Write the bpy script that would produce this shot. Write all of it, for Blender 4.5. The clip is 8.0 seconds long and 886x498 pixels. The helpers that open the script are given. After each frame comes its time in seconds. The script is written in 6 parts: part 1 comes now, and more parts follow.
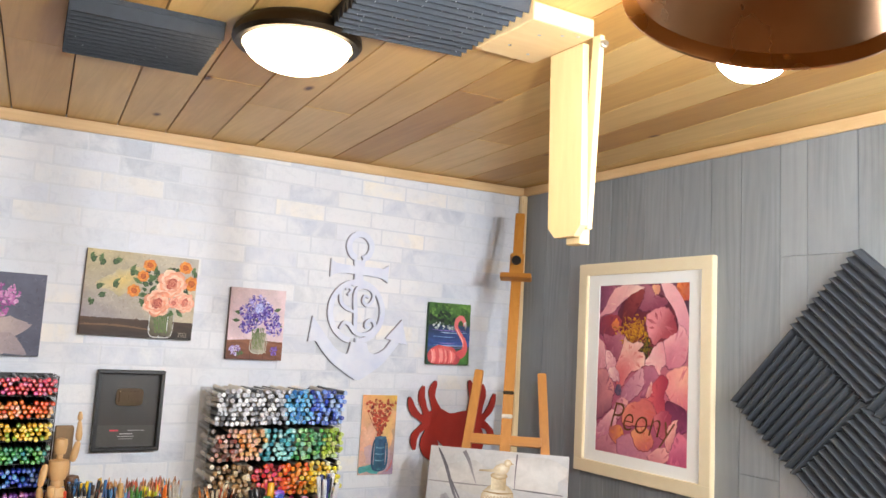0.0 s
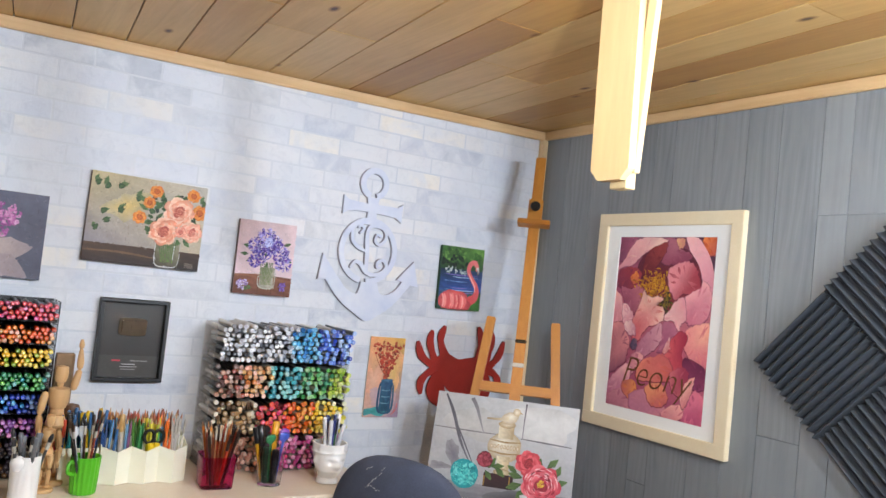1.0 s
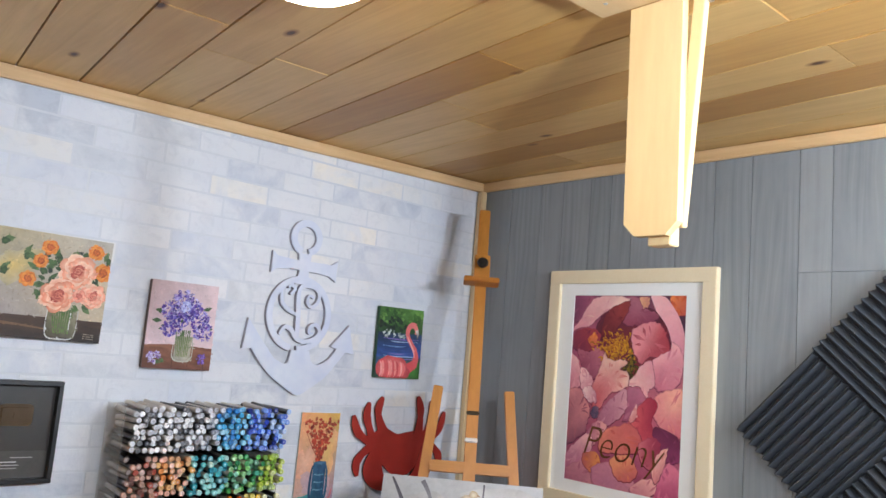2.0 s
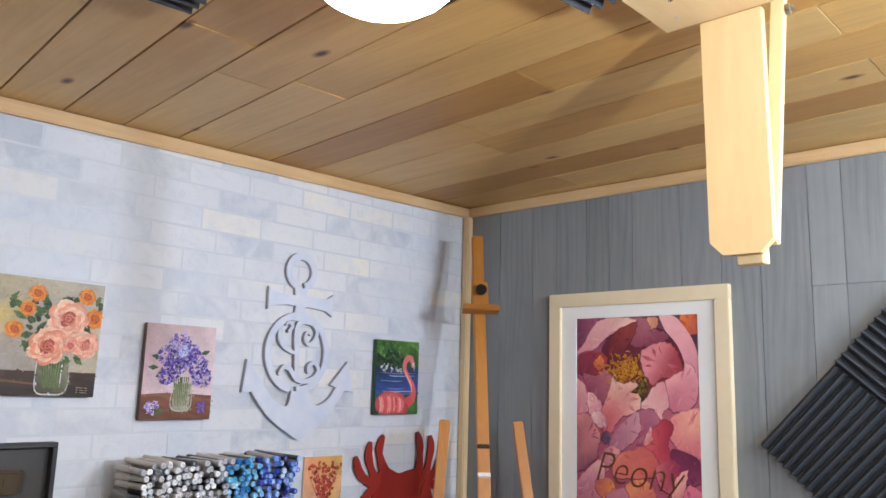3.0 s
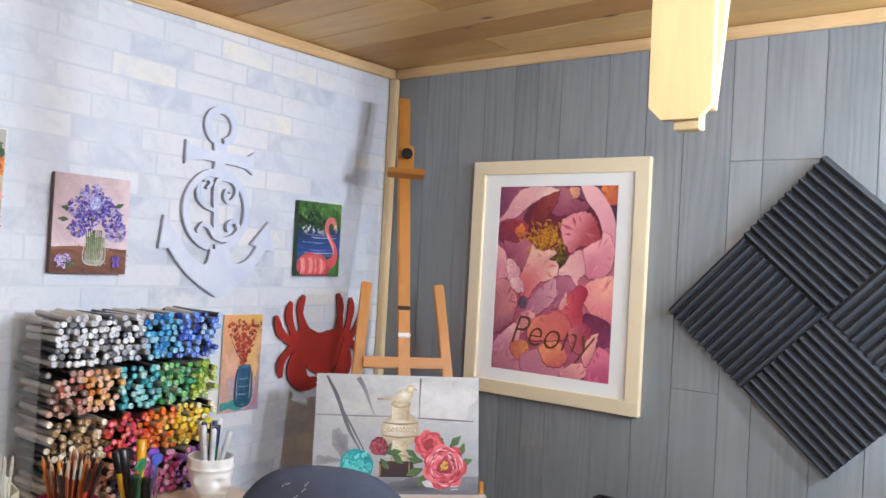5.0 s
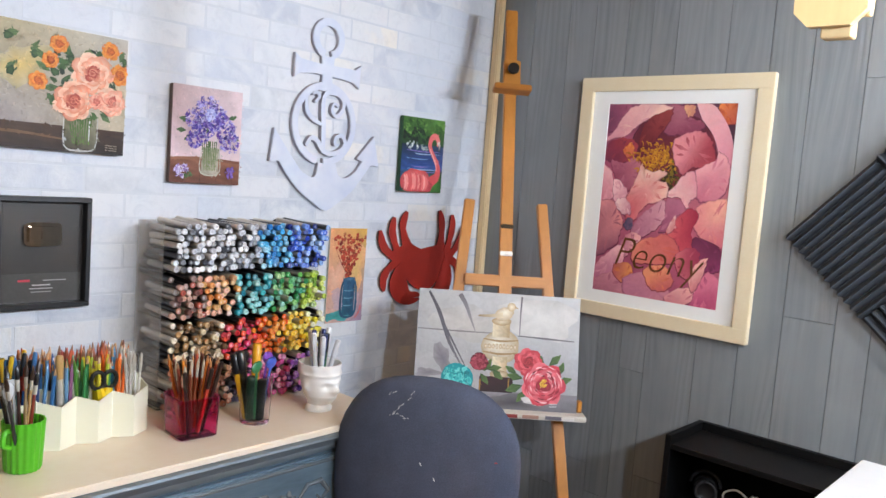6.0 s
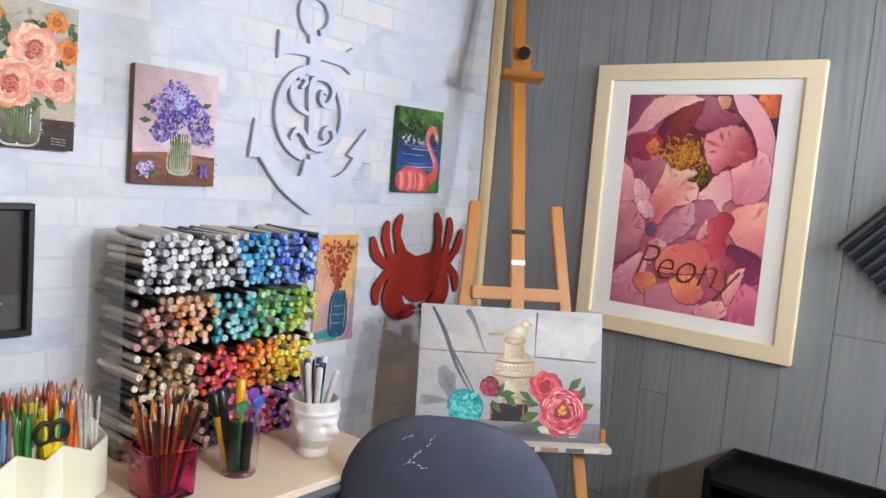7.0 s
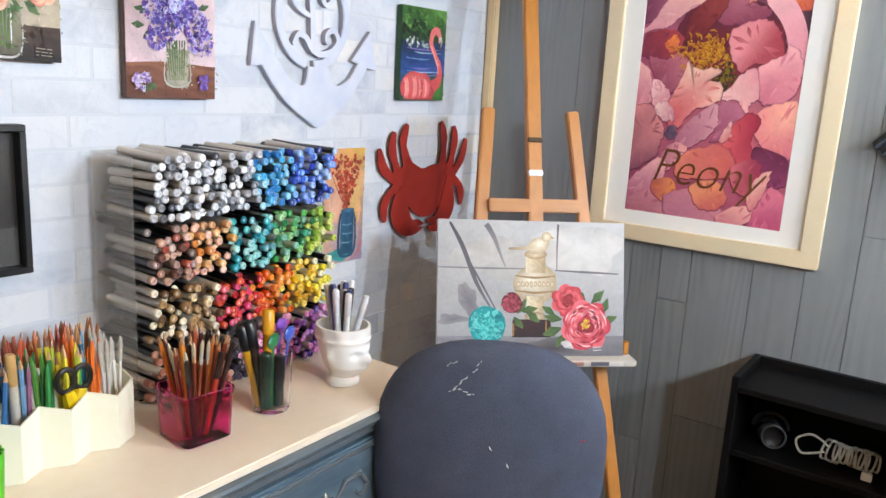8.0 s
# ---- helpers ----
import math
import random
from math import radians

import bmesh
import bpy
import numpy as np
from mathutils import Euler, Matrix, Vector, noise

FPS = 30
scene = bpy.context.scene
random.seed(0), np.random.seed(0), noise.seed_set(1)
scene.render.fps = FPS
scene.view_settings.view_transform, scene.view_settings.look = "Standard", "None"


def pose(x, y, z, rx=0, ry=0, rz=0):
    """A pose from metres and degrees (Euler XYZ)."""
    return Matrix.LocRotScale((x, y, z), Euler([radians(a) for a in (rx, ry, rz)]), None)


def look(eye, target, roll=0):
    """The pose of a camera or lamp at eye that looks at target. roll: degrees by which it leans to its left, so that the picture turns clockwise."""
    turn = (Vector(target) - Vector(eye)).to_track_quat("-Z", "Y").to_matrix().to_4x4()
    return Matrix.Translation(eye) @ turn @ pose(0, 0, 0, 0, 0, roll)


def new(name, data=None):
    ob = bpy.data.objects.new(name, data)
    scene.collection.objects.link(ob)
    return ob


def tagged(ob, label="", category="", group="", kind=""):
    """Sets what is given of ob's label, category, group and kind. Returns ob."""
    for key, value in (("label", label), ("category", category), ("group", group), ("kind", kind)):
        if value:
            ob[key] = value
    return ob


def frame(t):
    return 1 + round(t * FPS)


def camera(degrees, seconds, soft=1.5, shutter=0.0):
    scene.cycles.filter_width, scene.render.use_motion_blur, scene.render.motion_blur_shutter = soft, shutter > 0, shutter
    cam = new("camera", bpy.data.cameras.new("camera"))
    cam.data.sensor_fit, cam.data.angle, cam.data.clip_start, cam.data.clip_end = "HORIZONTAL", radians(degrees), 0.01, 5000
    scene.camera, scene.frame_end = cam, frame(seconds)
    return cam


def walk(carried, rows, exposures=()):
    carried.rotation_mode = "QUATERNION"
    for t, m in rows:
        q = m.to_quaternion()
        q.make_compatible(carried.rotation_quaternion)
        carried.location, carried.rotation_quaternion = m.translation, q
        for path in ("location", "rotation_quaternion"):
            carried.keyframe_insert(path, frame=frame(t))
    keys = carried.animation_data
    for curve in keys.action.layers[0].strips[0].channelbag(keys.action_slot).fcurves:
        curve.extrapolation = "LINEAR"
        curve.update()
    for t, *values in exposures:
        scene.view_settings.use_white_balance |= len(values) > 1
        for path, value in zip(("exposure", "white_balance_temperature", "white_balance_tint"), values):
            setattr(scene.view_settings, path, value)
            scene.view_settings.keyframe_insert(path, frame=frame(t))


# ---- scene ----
cam = camera(59.6, 8.0)
PATH = [
    (0, (0.052, 0.066, 1.445), (1.109, 1.747, 1.683), 3.2),
    (0.5, (0.033, 0.091, 1.439), (1.1, 1.774, 1.605), 3.7),
    (1, (0.05, 0.194, 1.434), (1.129, 1.875, 1.534), 6.0),
    (1.5, (0.063, 0.405, 1.45), (1.232, 2.012, 1.685), 3.9),
    (1.7, (0.059, 0.468, 1.455), (1.299, 2.018, 1.698), 5.2),
    (2.8, (-0.088, 0.803, 1.456), (1.35, 2.153, 1.785), 1.3),
    (3, (-0.1, 0.82, 1.456), (1.347, 2.155, 1.803), 1.7),
    (3.5, (-0.124, 0.843, 1.452), (1.356, 2.155, 1.755), 3.0),
    (4, (-0.107, 0.862, 1.438), (1.432, 2.133, 1.561), 3.1),
    (4.2, (-0.117, 0.868, 1.436), (1.442, 2.117, 1.533), 3.2),
    (5.3, (-0.097, 0.859, 1.427), (1.525, 2.029, 1.44), 3.2),
    (5.5, (-0.097, 0.857, 1.426), (1.498, 2.063, 1.42), 3.1),
    (6, (-0.115, 0.909, 1.412), (1.361, 2.246, 1.226), 4.4),
    (6.5, (-0.072, 1.033, 1.403), (1.389, 2.38, 1.179), 4.8),
    (7, (0.019, 1.221, 1.419), (1.571, 2.467, 1.223), 4.6),
    (7.5, (0.038, 1.336, 1.413), (1.637, 2.492, 1.089), 5.0),
    (8, (0.013, 1.424, 1.408), (1.617, 2.542, 0.985), 3.3),
]
walk(cam, [(t, look(eye, target, roll)) for t, eye, target, roll in PATH],
     [(0, 0.38, 7250, 11), (0.7, 0.28, 6750, 10), (1.5, 0.13, 6450, 9), (3.0, 0.05, 6500, 10), (4.2, 0.15, 6450, 10), (5.5, 0.34, 6400, 10), (6.5, 0.34, 6450, 9), (7.2, 0.36, 6450, 9), (8.0, 0.58, 6440, 7)])

# ---- world and lights ----
world = bpy.data.worlds.new("world")
scene.world = world
world.use_nodes = True
world.node_tree.nodes["Background"].inputs[0].default_value = (0.05, 0.05, 0.055, 1)
world.node_tree.nodes["Background"].inputs[1].default_value = 0.3
DOME_POWER, COPPER_POWER = 22.0, 1180.0

# ---- helpers ----
BRICK_Y, PLANK_X, CEIL = 2.81, 2.20, 2.13
# the ceiling rises a little towards the plank wall; CEIL is its height at x = 1.32
SLOPE = Matrix.Translation((1.32, 0, CEIL)) @ Matrix.Rotation(radians(-1.66), 4, "Y") @ Matrix.Translation((-1.32, 0, -CEIL))
WALL_TOP = CEIL + 0.03
DESK = 0.78


def srgb(h):
    c = [int(h[i:i + 2], 16) / 255 for i in (0, 2, 4)]
    return tuple(v / 12.92 if v < 0.04045 else ((v + 0.055) / 1.055) ** 2.4 for v in c) + (1.0,)


def material(name, rough=0.6, metal=0.0):
    m = bpy.data.materials.new(name)
    m.use_nodes = True
    b = m.node_tree.nodes["Principled BSDF"]
    b.inputs["Roughness"].default_value, b.inputs["Metallic"].default_value = rough, metal
    return m, m.node_tree, b


def node(t, kind, **ins):
    n = t.nodes.new(kind)
    for k, v in ins.items():
        n.inputs[k.replace("_", " ")].default_value = v
    return n


def coords(t, scale=(1, 1, 1), jitter=False):
    pos = t.nodes.new("ShaderNodeTexCoord").outputs["Object"]
    if jitter:
        info = t.nodes.new("ShaderNodeObjectInfo")
        add = t.nodes.new("ShaderNodeVectorMath")
        mul = t.nodes.new("ShaderNodeMath")
        mul.operation, mul.inputs[1].default_value = "MULTIPLY", 37.0
        t.links.new(info.outputs["Random"], mul.inputs[0])
        t.links.new(pos, add.inputs[0])
        t.links.new(mul.outputs[0], add.inputs[1])
        pos = add.outputs[0]
    m = t.nodes.new("ShaderNodeMapping")
    m.inputs["Scale"].default_value = scale
    t.links.new(pos, m.inputs["Vector"])
    return m.outputs[0]


def noise_tex(t, vec, scale, detail=4.0, rough=0.6, distort=0.0):
    n = node(t, "ShaderNodeTexNoise", Scale=scale, Detail=detail, Roughness=rough, Distortion=distort)
    t.links.new(vec, n.inputs["Vector"])
    return n.outputs["Fac"]


def ramp(t, fac, stops):
    r = t.nodes.new("ShaderNodeValToRGB")
    e = r.color_ramp.elements
    while len(e) < len(stops):
        e.new(0.5)
    for el, (p, c) in zip(e, stops):
        el.position, el.color = p, (srgb(c) if isinstance(c, str) else c)
    t.links.new(fac, r.inputs[0])
    return r.outputs[0]


def mix(t, fac, a, b, mode="MIX"):
    m = t.nodes.new("ShaderNodeMix")
    m.data_type, m.blend_type = "RGBA", mode
    for sock, v in ((m.inputs[0], fac), (m.inputs[6], a), (m.inputs[7], b)):
        if isinstance(v, (int, float, tuple)):
            sock.default_value = v
        else:
            t.links.new(v, sock)
    return m.outputs[2]


def bump(t, b, height, strength=0.3, dist=0.002):
    n = node(t, "ShaderNodeBump", Strength=strength, Distance=dist)
    t.links.new(height, n.inputs["Height"])
    t.links.new(n.outputs[0], b.inputs["Normal"])


def mottled(name, c1, c2, scale=20, rough=0.6, metal=0.0, bump_s=0.15, stretch=(1, 1, 1), jitter=False, fine=8.0, sheen=None):
    """A surface that varies between two colours at two scales, with fine relief."""
    m, t, b = material(name, rough, metal)
    v = coords(t, stretch, jitter)
    f1, f2 = noise_tex(t, v, scale), noise_tex(t, v, scale * fine, 3.0)
    base = mix(t, f1, srgb(c1), srgb(c2))
    t.links.new(mix(t, 0.12, base, f2, "OVERLAY"), b.inputs["Base Color"])
    bump(t, b, f2, bump_s, 0.001)
    if sheen is not None:
        b.inputs["Specular IOR Level"].default_value = sheen
    return m


def by_random(t, island=False):
    if island:
        return t.nodes.new("ShaderNodeNewGeometry").outputs["Random Per Island"]
    return t.nodes.new("ShaderNodeObjectInfo").outputs["Random"]


def brick_paint(name, island):
    """Thick white paint over brick: faint blue-grey and cream bricks under a wash that runs across the joints."""
    m, t, b = material(name, 0.5)
    v = coords(t)
    world_v = t.nodes.new("ShaderNodeNewGeometry").outputs["Position"]
    tone = ramp(t, by_random(t, island), [(0.0, "b6bcc8"), (0.12, "c9ced9"), (0.3, "d9dce4"), (0.6, "e2e2e4"), (0.8, "efe8dc"), (0.9, "d4d6da"), (1.0, "b9bfc9")])
    wash = noise_tex(t, world_v, 7.0, 5.0, 0.62, 0.8)
    c = mix(t, ramp(t, wash, [(0.40, (0, 0, 0, 1)), (0.60, (0.9, 0.9, 0.9, 1))]), tone, srgb("dfe1e5"))
    big = noise_tex(t, world_v, 1.8, 4.0, 0.55, 0.5)
    c = mix(t, ramp(t, big, [(0.40, (0, 0, 0, 1)), (0.70, (0.6, 0.6, 0.6, 1))]), c, srgb("c6cddb"))
    scuff = noise_tex(t, world_v, 26.0, 6.0, 0.7, 1.0)
    c = mix(t, 0.5, c, ramp(t, scuff, [(0.30, (0.80, 0.81, 0.84, 1)), (0.50, (1, 1, 1, 1))]), "MULTIPLY")
    t.links.new(c, b.inputs["Base Color"])
    bump(t, b, noise_tex(t, v, 45.0, 7.0, 0.72), 0.45, 0.004)
    return m


def pine(name, c1, c2, c3, along, rnd_island=True, rough=0.42, knots=True):
    """Clear-coated pine: grain stretched along one axis, a tone per board, knots."""
    m, t, b = material(name, rough)
    st = {"x": (0.06, 1, 1), "y": (1, 0.06, 1), "z": (1, 1, 0.06)}[along]
    rnd = by_random(t, rnd_island)
    base = coords(t, st)
    add = t.nodes.new("ShaderNodeVectorMath")
    mul = t.nodes.new("ShaderNodeMath")
    mul.operation, mul.inputs[1].default_value = "MULTIPLY", 23.0
    t.links.new(rnd, mul.inputs[0])
    t.links.new(base, add.inputs[0])
    t.links.new(mul.outputs[0], add.inputs[1])
    g = noise_tex(t, add.outputs[0], 30.0, 6.0, 0.65, 1.2)
    tone = ramp(t, rnd, [(0.0, c1), (0.5, c2), (0.85, c3), (1.0, c1)])
    grain = ramp(t, g, [(0.25, (0.66, 0.54, 0.42, 1)), (0.62, (1, 1, 1, 1))])
    c = mix(t, 0.5, tone, grain, "MULTIPLY")
    broad = noise_tex(t, coords(t, tuple(0.5 + 0.5 * s for s in st)), 3.0)
    c = mix(t, 0.5, c, ramp(t, broad, [(0.3, (0.68, 0.58, 0.45, 1)), (0.68, (1, 1, 1, 1))]), "MULTIPLY")
    if knots:
        vor = t.nodes.new("ShaderNodeTexVoronoi")
        vor.inputs["Scale"].default_value = 5.6
        t.links.new(coords(t, tuple(0.45 + 0.55 * s for s in st)), vor.inputs["Vector"])
        k = ramp(t, vor.outputs["Distance"], [(0.030, (0.10, 0.05, 0.025, 1)), (0.042, (0.42, 0.27, 0.15, 1)), (0.085, (1, 1, 1, 1))])
        c = mix(t, 1.0, c, k, "MULTIPLY")
    t.links.new(c, b.inputs["Base Color"])
    bump(t, b, g, 0.12, 0.001)
    return m


def grey_plank():
    """Embossed grey laminate: long pale grain with cathedral figures in places."""
    m, t, b = material("grey_plank", 0.46)
    g = noise_tex(t, coords(t, (1, 1, 0.05), True), 26.0, 6.0, 0.6, 1.0)
    w = node(t, "ShaderNodeTexWave", Scale=13.0, Distortion=14.0, Detail=2.5)
    w.inputs["Detail Scale"].default_value = 0.7
    w.bands_direction = "Y"
    t.links.new(coords(t, (1, 1, 0.13), True), w.inputs["Vector"])
    clumps = noise_tex(t, coords(t, (1, 1, 0.3), True), 6.0, 2.0)
    where = ramp(t, clumps, [(0.42, (0, 0, 0, 1)), (0.56, (0.9, 0.9, 0.9, 1))])
    tone = ramp(t, by_random(t), [(0.0, "7f8386"), (0.35, "888b8e"), (0.7, "83878a"), (1.0, "8f9294")])
    c = mix(t, 0.22, tone, ramp(t, g, [(0.3, (0.6, 0.61, 0.63, 1)), (0.5, (1, 1, 1, 1)), (0.7, (1.2, 1.2, 1.2, 1))]), "MULTIPLY")
    c = mix(t, where, c, mix(t, 0.3, c, ramp(t, w.outputs["Fac"], [(0.0, (0.62, 0.62, 0.64, 1)), (0.3, (1, 1, 1, 1)), (0.85, (1, 1, 1, 1)), (1.0, (1.3, 1.3, 1.28, 1))]), "MULTIPLY"))
    spots = noise_tex(t, coords(t, (1, 1, 0.5), True), 5.0, 5.0, 0.65)
    c = mix(t, 0.6, c, ramp(t, spots, [(0.28, (0.76, 0.76, 0.78, 1)), (0.5, (1, 1, 1, 1)), (0.72, (1.1, 1.1, 1.1, 1))]), "MULTIPLY")
    t.links.new(c, b.inputs["Base Color"])
    fine = noise_tex(t, coords(t, (1, 1, 0.03), True), 95.0, 2.0, 0.5, 0.3)
    bump(t, b, mix(t, where, mix(t, 0.5, g, fine), w.outputs["Fac"]), 0.28, 0.002)
    return m


def metal(name, c, rough=0.25, scale=30.0):
    m, t, b = material(name, rough, 1.0)
    n = noise_tex(t, coords(t), scale)
    t.links.new(mix(t, 0.25, srgb(c), ramp(t, n, [(0.3, (0.5, 0.5, 0.5, 1)), (0.7, (1, 1, 1, 1))]), "MULTIPLY"), b.inputs["Base Color"])
    t.links.new(ramp(t, n, [(0.2, (rough * 0.7,) * 3 + (1,)), (0.8, (rough * 1.3,) * 3 + (1,))]), b.inputs["Roughness"])
    return m


def glow(name, c, power):
    m, t, b = material(name, 0.4)
    b.inputs["Base Color"].default_value = (0.9, 0.9, 0.9, 1)
    b.inputs["Emission Color"].default_value, b.inputs["Emission Strength"].default_value = c, power
    return m


def clear(name, c, rough=0.05, ior=1.45, through_w=1.0):
    m, t, b = material(name, rough)
    b.inputs["Base Color"].default_value = c
    b.inputs["Transmission Weight"].default_value, b.inputs["IOR"].default_value = through_w, ior
    return m


def sheet(name, c, cover):
    """A thin clear sheet that lets most light straight through."""
    m, t, b = material(name, 0.12)
    b.inputs["Base Color"].default_value, b.inputs["Alpha"].default_value = srgb(c), cover
    return m


def painted():
    """Paint on canvas or paper: the picture's own colours with brush marks."""
    m, t, b = material("painted_picture", 0.6)
    a = t.nodes.new("ShaderNodeVertexColor")
    a.layer_name = "paint"
    v = coords(t)
    n = noise_tex(t, v, 90.0, 5.0, 0.7)
    n2 = noise_tex(t, v, 22.0, 4.0, 0.6, 1.0)
    c = mix(t, 0.25, a.outputs["Color"], ramp(t, n2, [(0.3, (0.72, 0.72, 0.72, 1)), (0.7, (1.15, 1.15, 1.15, 1))]), "MULTIPLY")
    c = mix(t, 0.16, c, n, "OVERLAY")
    g = node(t, "ShaderNodeGamma", Gamma=1.08)
    t.links.new(c, g.inputs[0])
    t.links.new(g.outputs[0], b.inputs["Base Color"])
    bump(t, b, n, 0.2, 0.001)
    return m


def fabric(name, c1, c2):
    m, t, b = material(name, 0.95)
    v = coords(t)
    n, w = noise_tex(t, v, 300.0, 3.0, 0.7), noise_tex(t, v, 14.0, 4.0)
    c = mix(t, w, srgb(c1), srgb(c2))
    t.links.new(mix(t, 0.35, c, n, "OVERLAY"), b.inputs["Base Color"])
    bump(t, b, n, 0.6, 0.002)
    return m


def tinted(name, rough=0.35, island=False):
    """Plain coloured plastic or lacquer, coloured by the mesh's own paint."""
    m, t, b = material(name, rough)
    a = t.nodes.new("ShaderNodeVertexColor")
    a.layer_name = "paint"
    n = noise_tex(t, coords(t), 120.0, 3.0)
    t.links.new(mix(t, 0.2, a.outputs["Color"], n, "OVERLAY"), b.inputs["Base Color"])
    return m


M = {
    "brick": brick_paint("whitewashed_brick", False), "brick_rest": brick_paint("whitewashed_brick_field", True),
    "mortar": mottled("whitewashed_mortar", "d6d9df", "c8cdd6", 14, 0.7, 0, 0.3),
    "ceiling": pine("ceiling_pine", "d0a25c", "e2bd7c", "bd8c48", "y"),
    "groove": mottled("ceiling_groove", "4a3119", "5c3f20", 10),
    "trim_x": pine("trim_pine_x", "e0bd8c", "e2c294", "dab583", "x", False, 0.45, False),
    "trim_y": pine("trim_pine_y", "e0bd8c", "e2c294", "dab583", "y", False, 0.45, False),
    "trim_z": pine("trim_pine_z", "f0d8ac", "f2dcb4", "ecd2a2", "z", False, 0.45, False),
    "plank": grey_plank(), "plank_gap": mottled("plank_gap", "5f6368", "6c7075", 30),
    # for the unseen walls: shade is put into this colour, for less bounce
    "plaster": mottled("dimmed_wall_paint", "8f8376", "9b9082", 3, 0.85),
    "floor": pine("floor_boards", "8a6a4c", "94735a", "7d5d40", "x", True, 0.5),
    "lumber": mottled("raw_lumber", "dcbd88", "e4c896", 7, 0.6, 0, 0.1, (1, 1, 0.15)),
    "lumber_x": mottled("raw_lumber_flat", "dcb987", "e6c694", 7, 0.6, 0, 0.1, (0.15, 1, 1)),
    "easel": pine("beech_easel", "cc8a3c", "d29446", "c07f34", "z", False, 0.4, False),
    "easel_x": pine("beech_easel_rail", "cc8a3c", "d29446", "c07f34", "x", False, 0.4, False),
    "foam": mottled("charcoal_foam", "2d3136", "3a3e44", 60, 0.97, 0, 0.5),
    "foam_speck": mottled("pale_dust", "c9ccd0", "aaaaaa", 60, 0.9),
    "frame_wood": mottled("pale_frame_wood", "e4d2ae", "eadbbb", 26, 0.5, 0, 0.12),
    "mat": mottled("picture_mat", "eeeeea", "f3f3f0", 40, 0.8),
    "canvas": mottled("raw_canvas", "d9d5cd", "c9c4ba", 120, 0.85),
    "painted_edge": mottled("painted_canvas_edge", "4c3c3a", "7a645c", 30, 0.7), "green_edge": mottled("green_painted_edge", "24402c", "35573a", 30, 0.7),
    "paint": painted(), "tint": tinted("coloured_plastic"), "lacquer": tinted("coloured_lacquer", 0.28),
    "black": mottled("black_plastic", "141416", "1e1e21", 40, 0.4),
    "black_wood": mottled("black_laminate", "070708", "100f0f", 22, 0.5, sheen=0.2),
    "plaque_panel": mottled("dark_grey_panel", "25201c", "2d2824", 30, 0.42), "smoke_panel": mottled("smoke_grey_panel", "4c4b4a", "585755", 18, 0.2),
    "silver": metal("polished_silver", "e6dccf", 0.03), "steel": metal("zinc_steel", "c9c9c9", 0.3),
    "copper": metal("brushed_copper", "dcaa80", 0.30, 12.0), "bronze": metal("oiled_bronze", "40372c", 0.42),
    "dome": glow("lit_frosted_glass", (1.0, 0.80, 0.55, 1), DOME_POWER), "bulb": glow("lit_bulb", (0.755, 0.86, 1.0, 1), COPPER_POWER),
    # the anchor's side faces get a darker grey, shading put into the colour
    "anchor": mottled("whitewashed_anchor", "e9ebf0", "b9c4de", 13, 0.5, 0, 0.25), "anchor_edge": mottled("shaded_anchor_side", "86848e", "bebcc6", 22, 0.7),
    "crab": mottled("red_painted_metal", "8e2219", "a3291e", 26, 0.42), "crab_edge": mottled("dark_metal_edge", "2a1412", "3a1c18", 40, 0.5),
    "desktop": mottled("cream_desktop", "e8d9c4", "efe2cf", 5, 0.32, 0, 0.05), "dresser": mottled("washed_blue_paint", "3f5568", "8da2b0", 9, 0.3, 0.4, 0.3, (0.4, 1, 2)),
    "dresser_dark": mottled("dark_glaze", "3a4248", "55616a", 12, 0.5), "silver_leaf": mottled("silver_leaf_edge", "b4bec4", "4e5a64", 18, 0.26, 0.6, 0.3, (0.25, 1, 1)),
    "chair": fabric("charcoal_blue_fabric", "3c404e", "525a70"), "white_paint": mottled("dried_white_paint", "d9d9d9", "b9bcc2", 60, 0.7), "red_paint": mottled("dried_red_paint", "8c2430", "a83a44", 60, 0.7),
    "acrylic": clear("clear_acrylic", (0.95, 0.96, 0.97, 1), 0.10, 1.12), "frost": sheet("thin_acrylic_sheet", "eae8e4", 0.2), "pink_acrylic": clear("pink_acrylic", (0.93, 0.20, 0.52, 1), 0.06, 1.25),
    "ceramic": mottled("white_ceramic", "e9e6e2", "f3f1ee", 20, 0.28, 0, 0.05), "cream_plastic": mottled("cream_plastic", "f1efdc", "e9e6cf", 8, 0.45, 0, 0.05),
    "green": mottled("lime_green_plastic", "4fae1e", "62c02a", 12, 0.4, 0, 0.1), "maple": mottled("maple_wood", "c79a66", "d8b180", 14, 0.5, 0, 0.15, (1, 1, 0.2)),
    "brown_card": mottled("brown_card", "9a8064", "8a7056", 20, 0.8), "dark_wood": mottled("dark_turned_wood", "54351f", "6a4528", 20, 0.5), "white_top": mottled("white_laminate", "e6e8ea", "eff1f3", 6, 0.35, 0, 0.03),
    "grey_cable": mottled("grey_cable", "a8a59c", "bdb9b0", 40, 0.5), "dark_trim": mottled("dark_grey_trim", "3c3c40", "505054", 40, 0.5),
}


def empty(name, m=None, label="", category="", group="", kind=""):
    ob = new(name)
    ob.empty_display_size = 0.05
    if m is not None:
        ob.matrix_world = m
    return tagged(ob, label, category, group, kind)


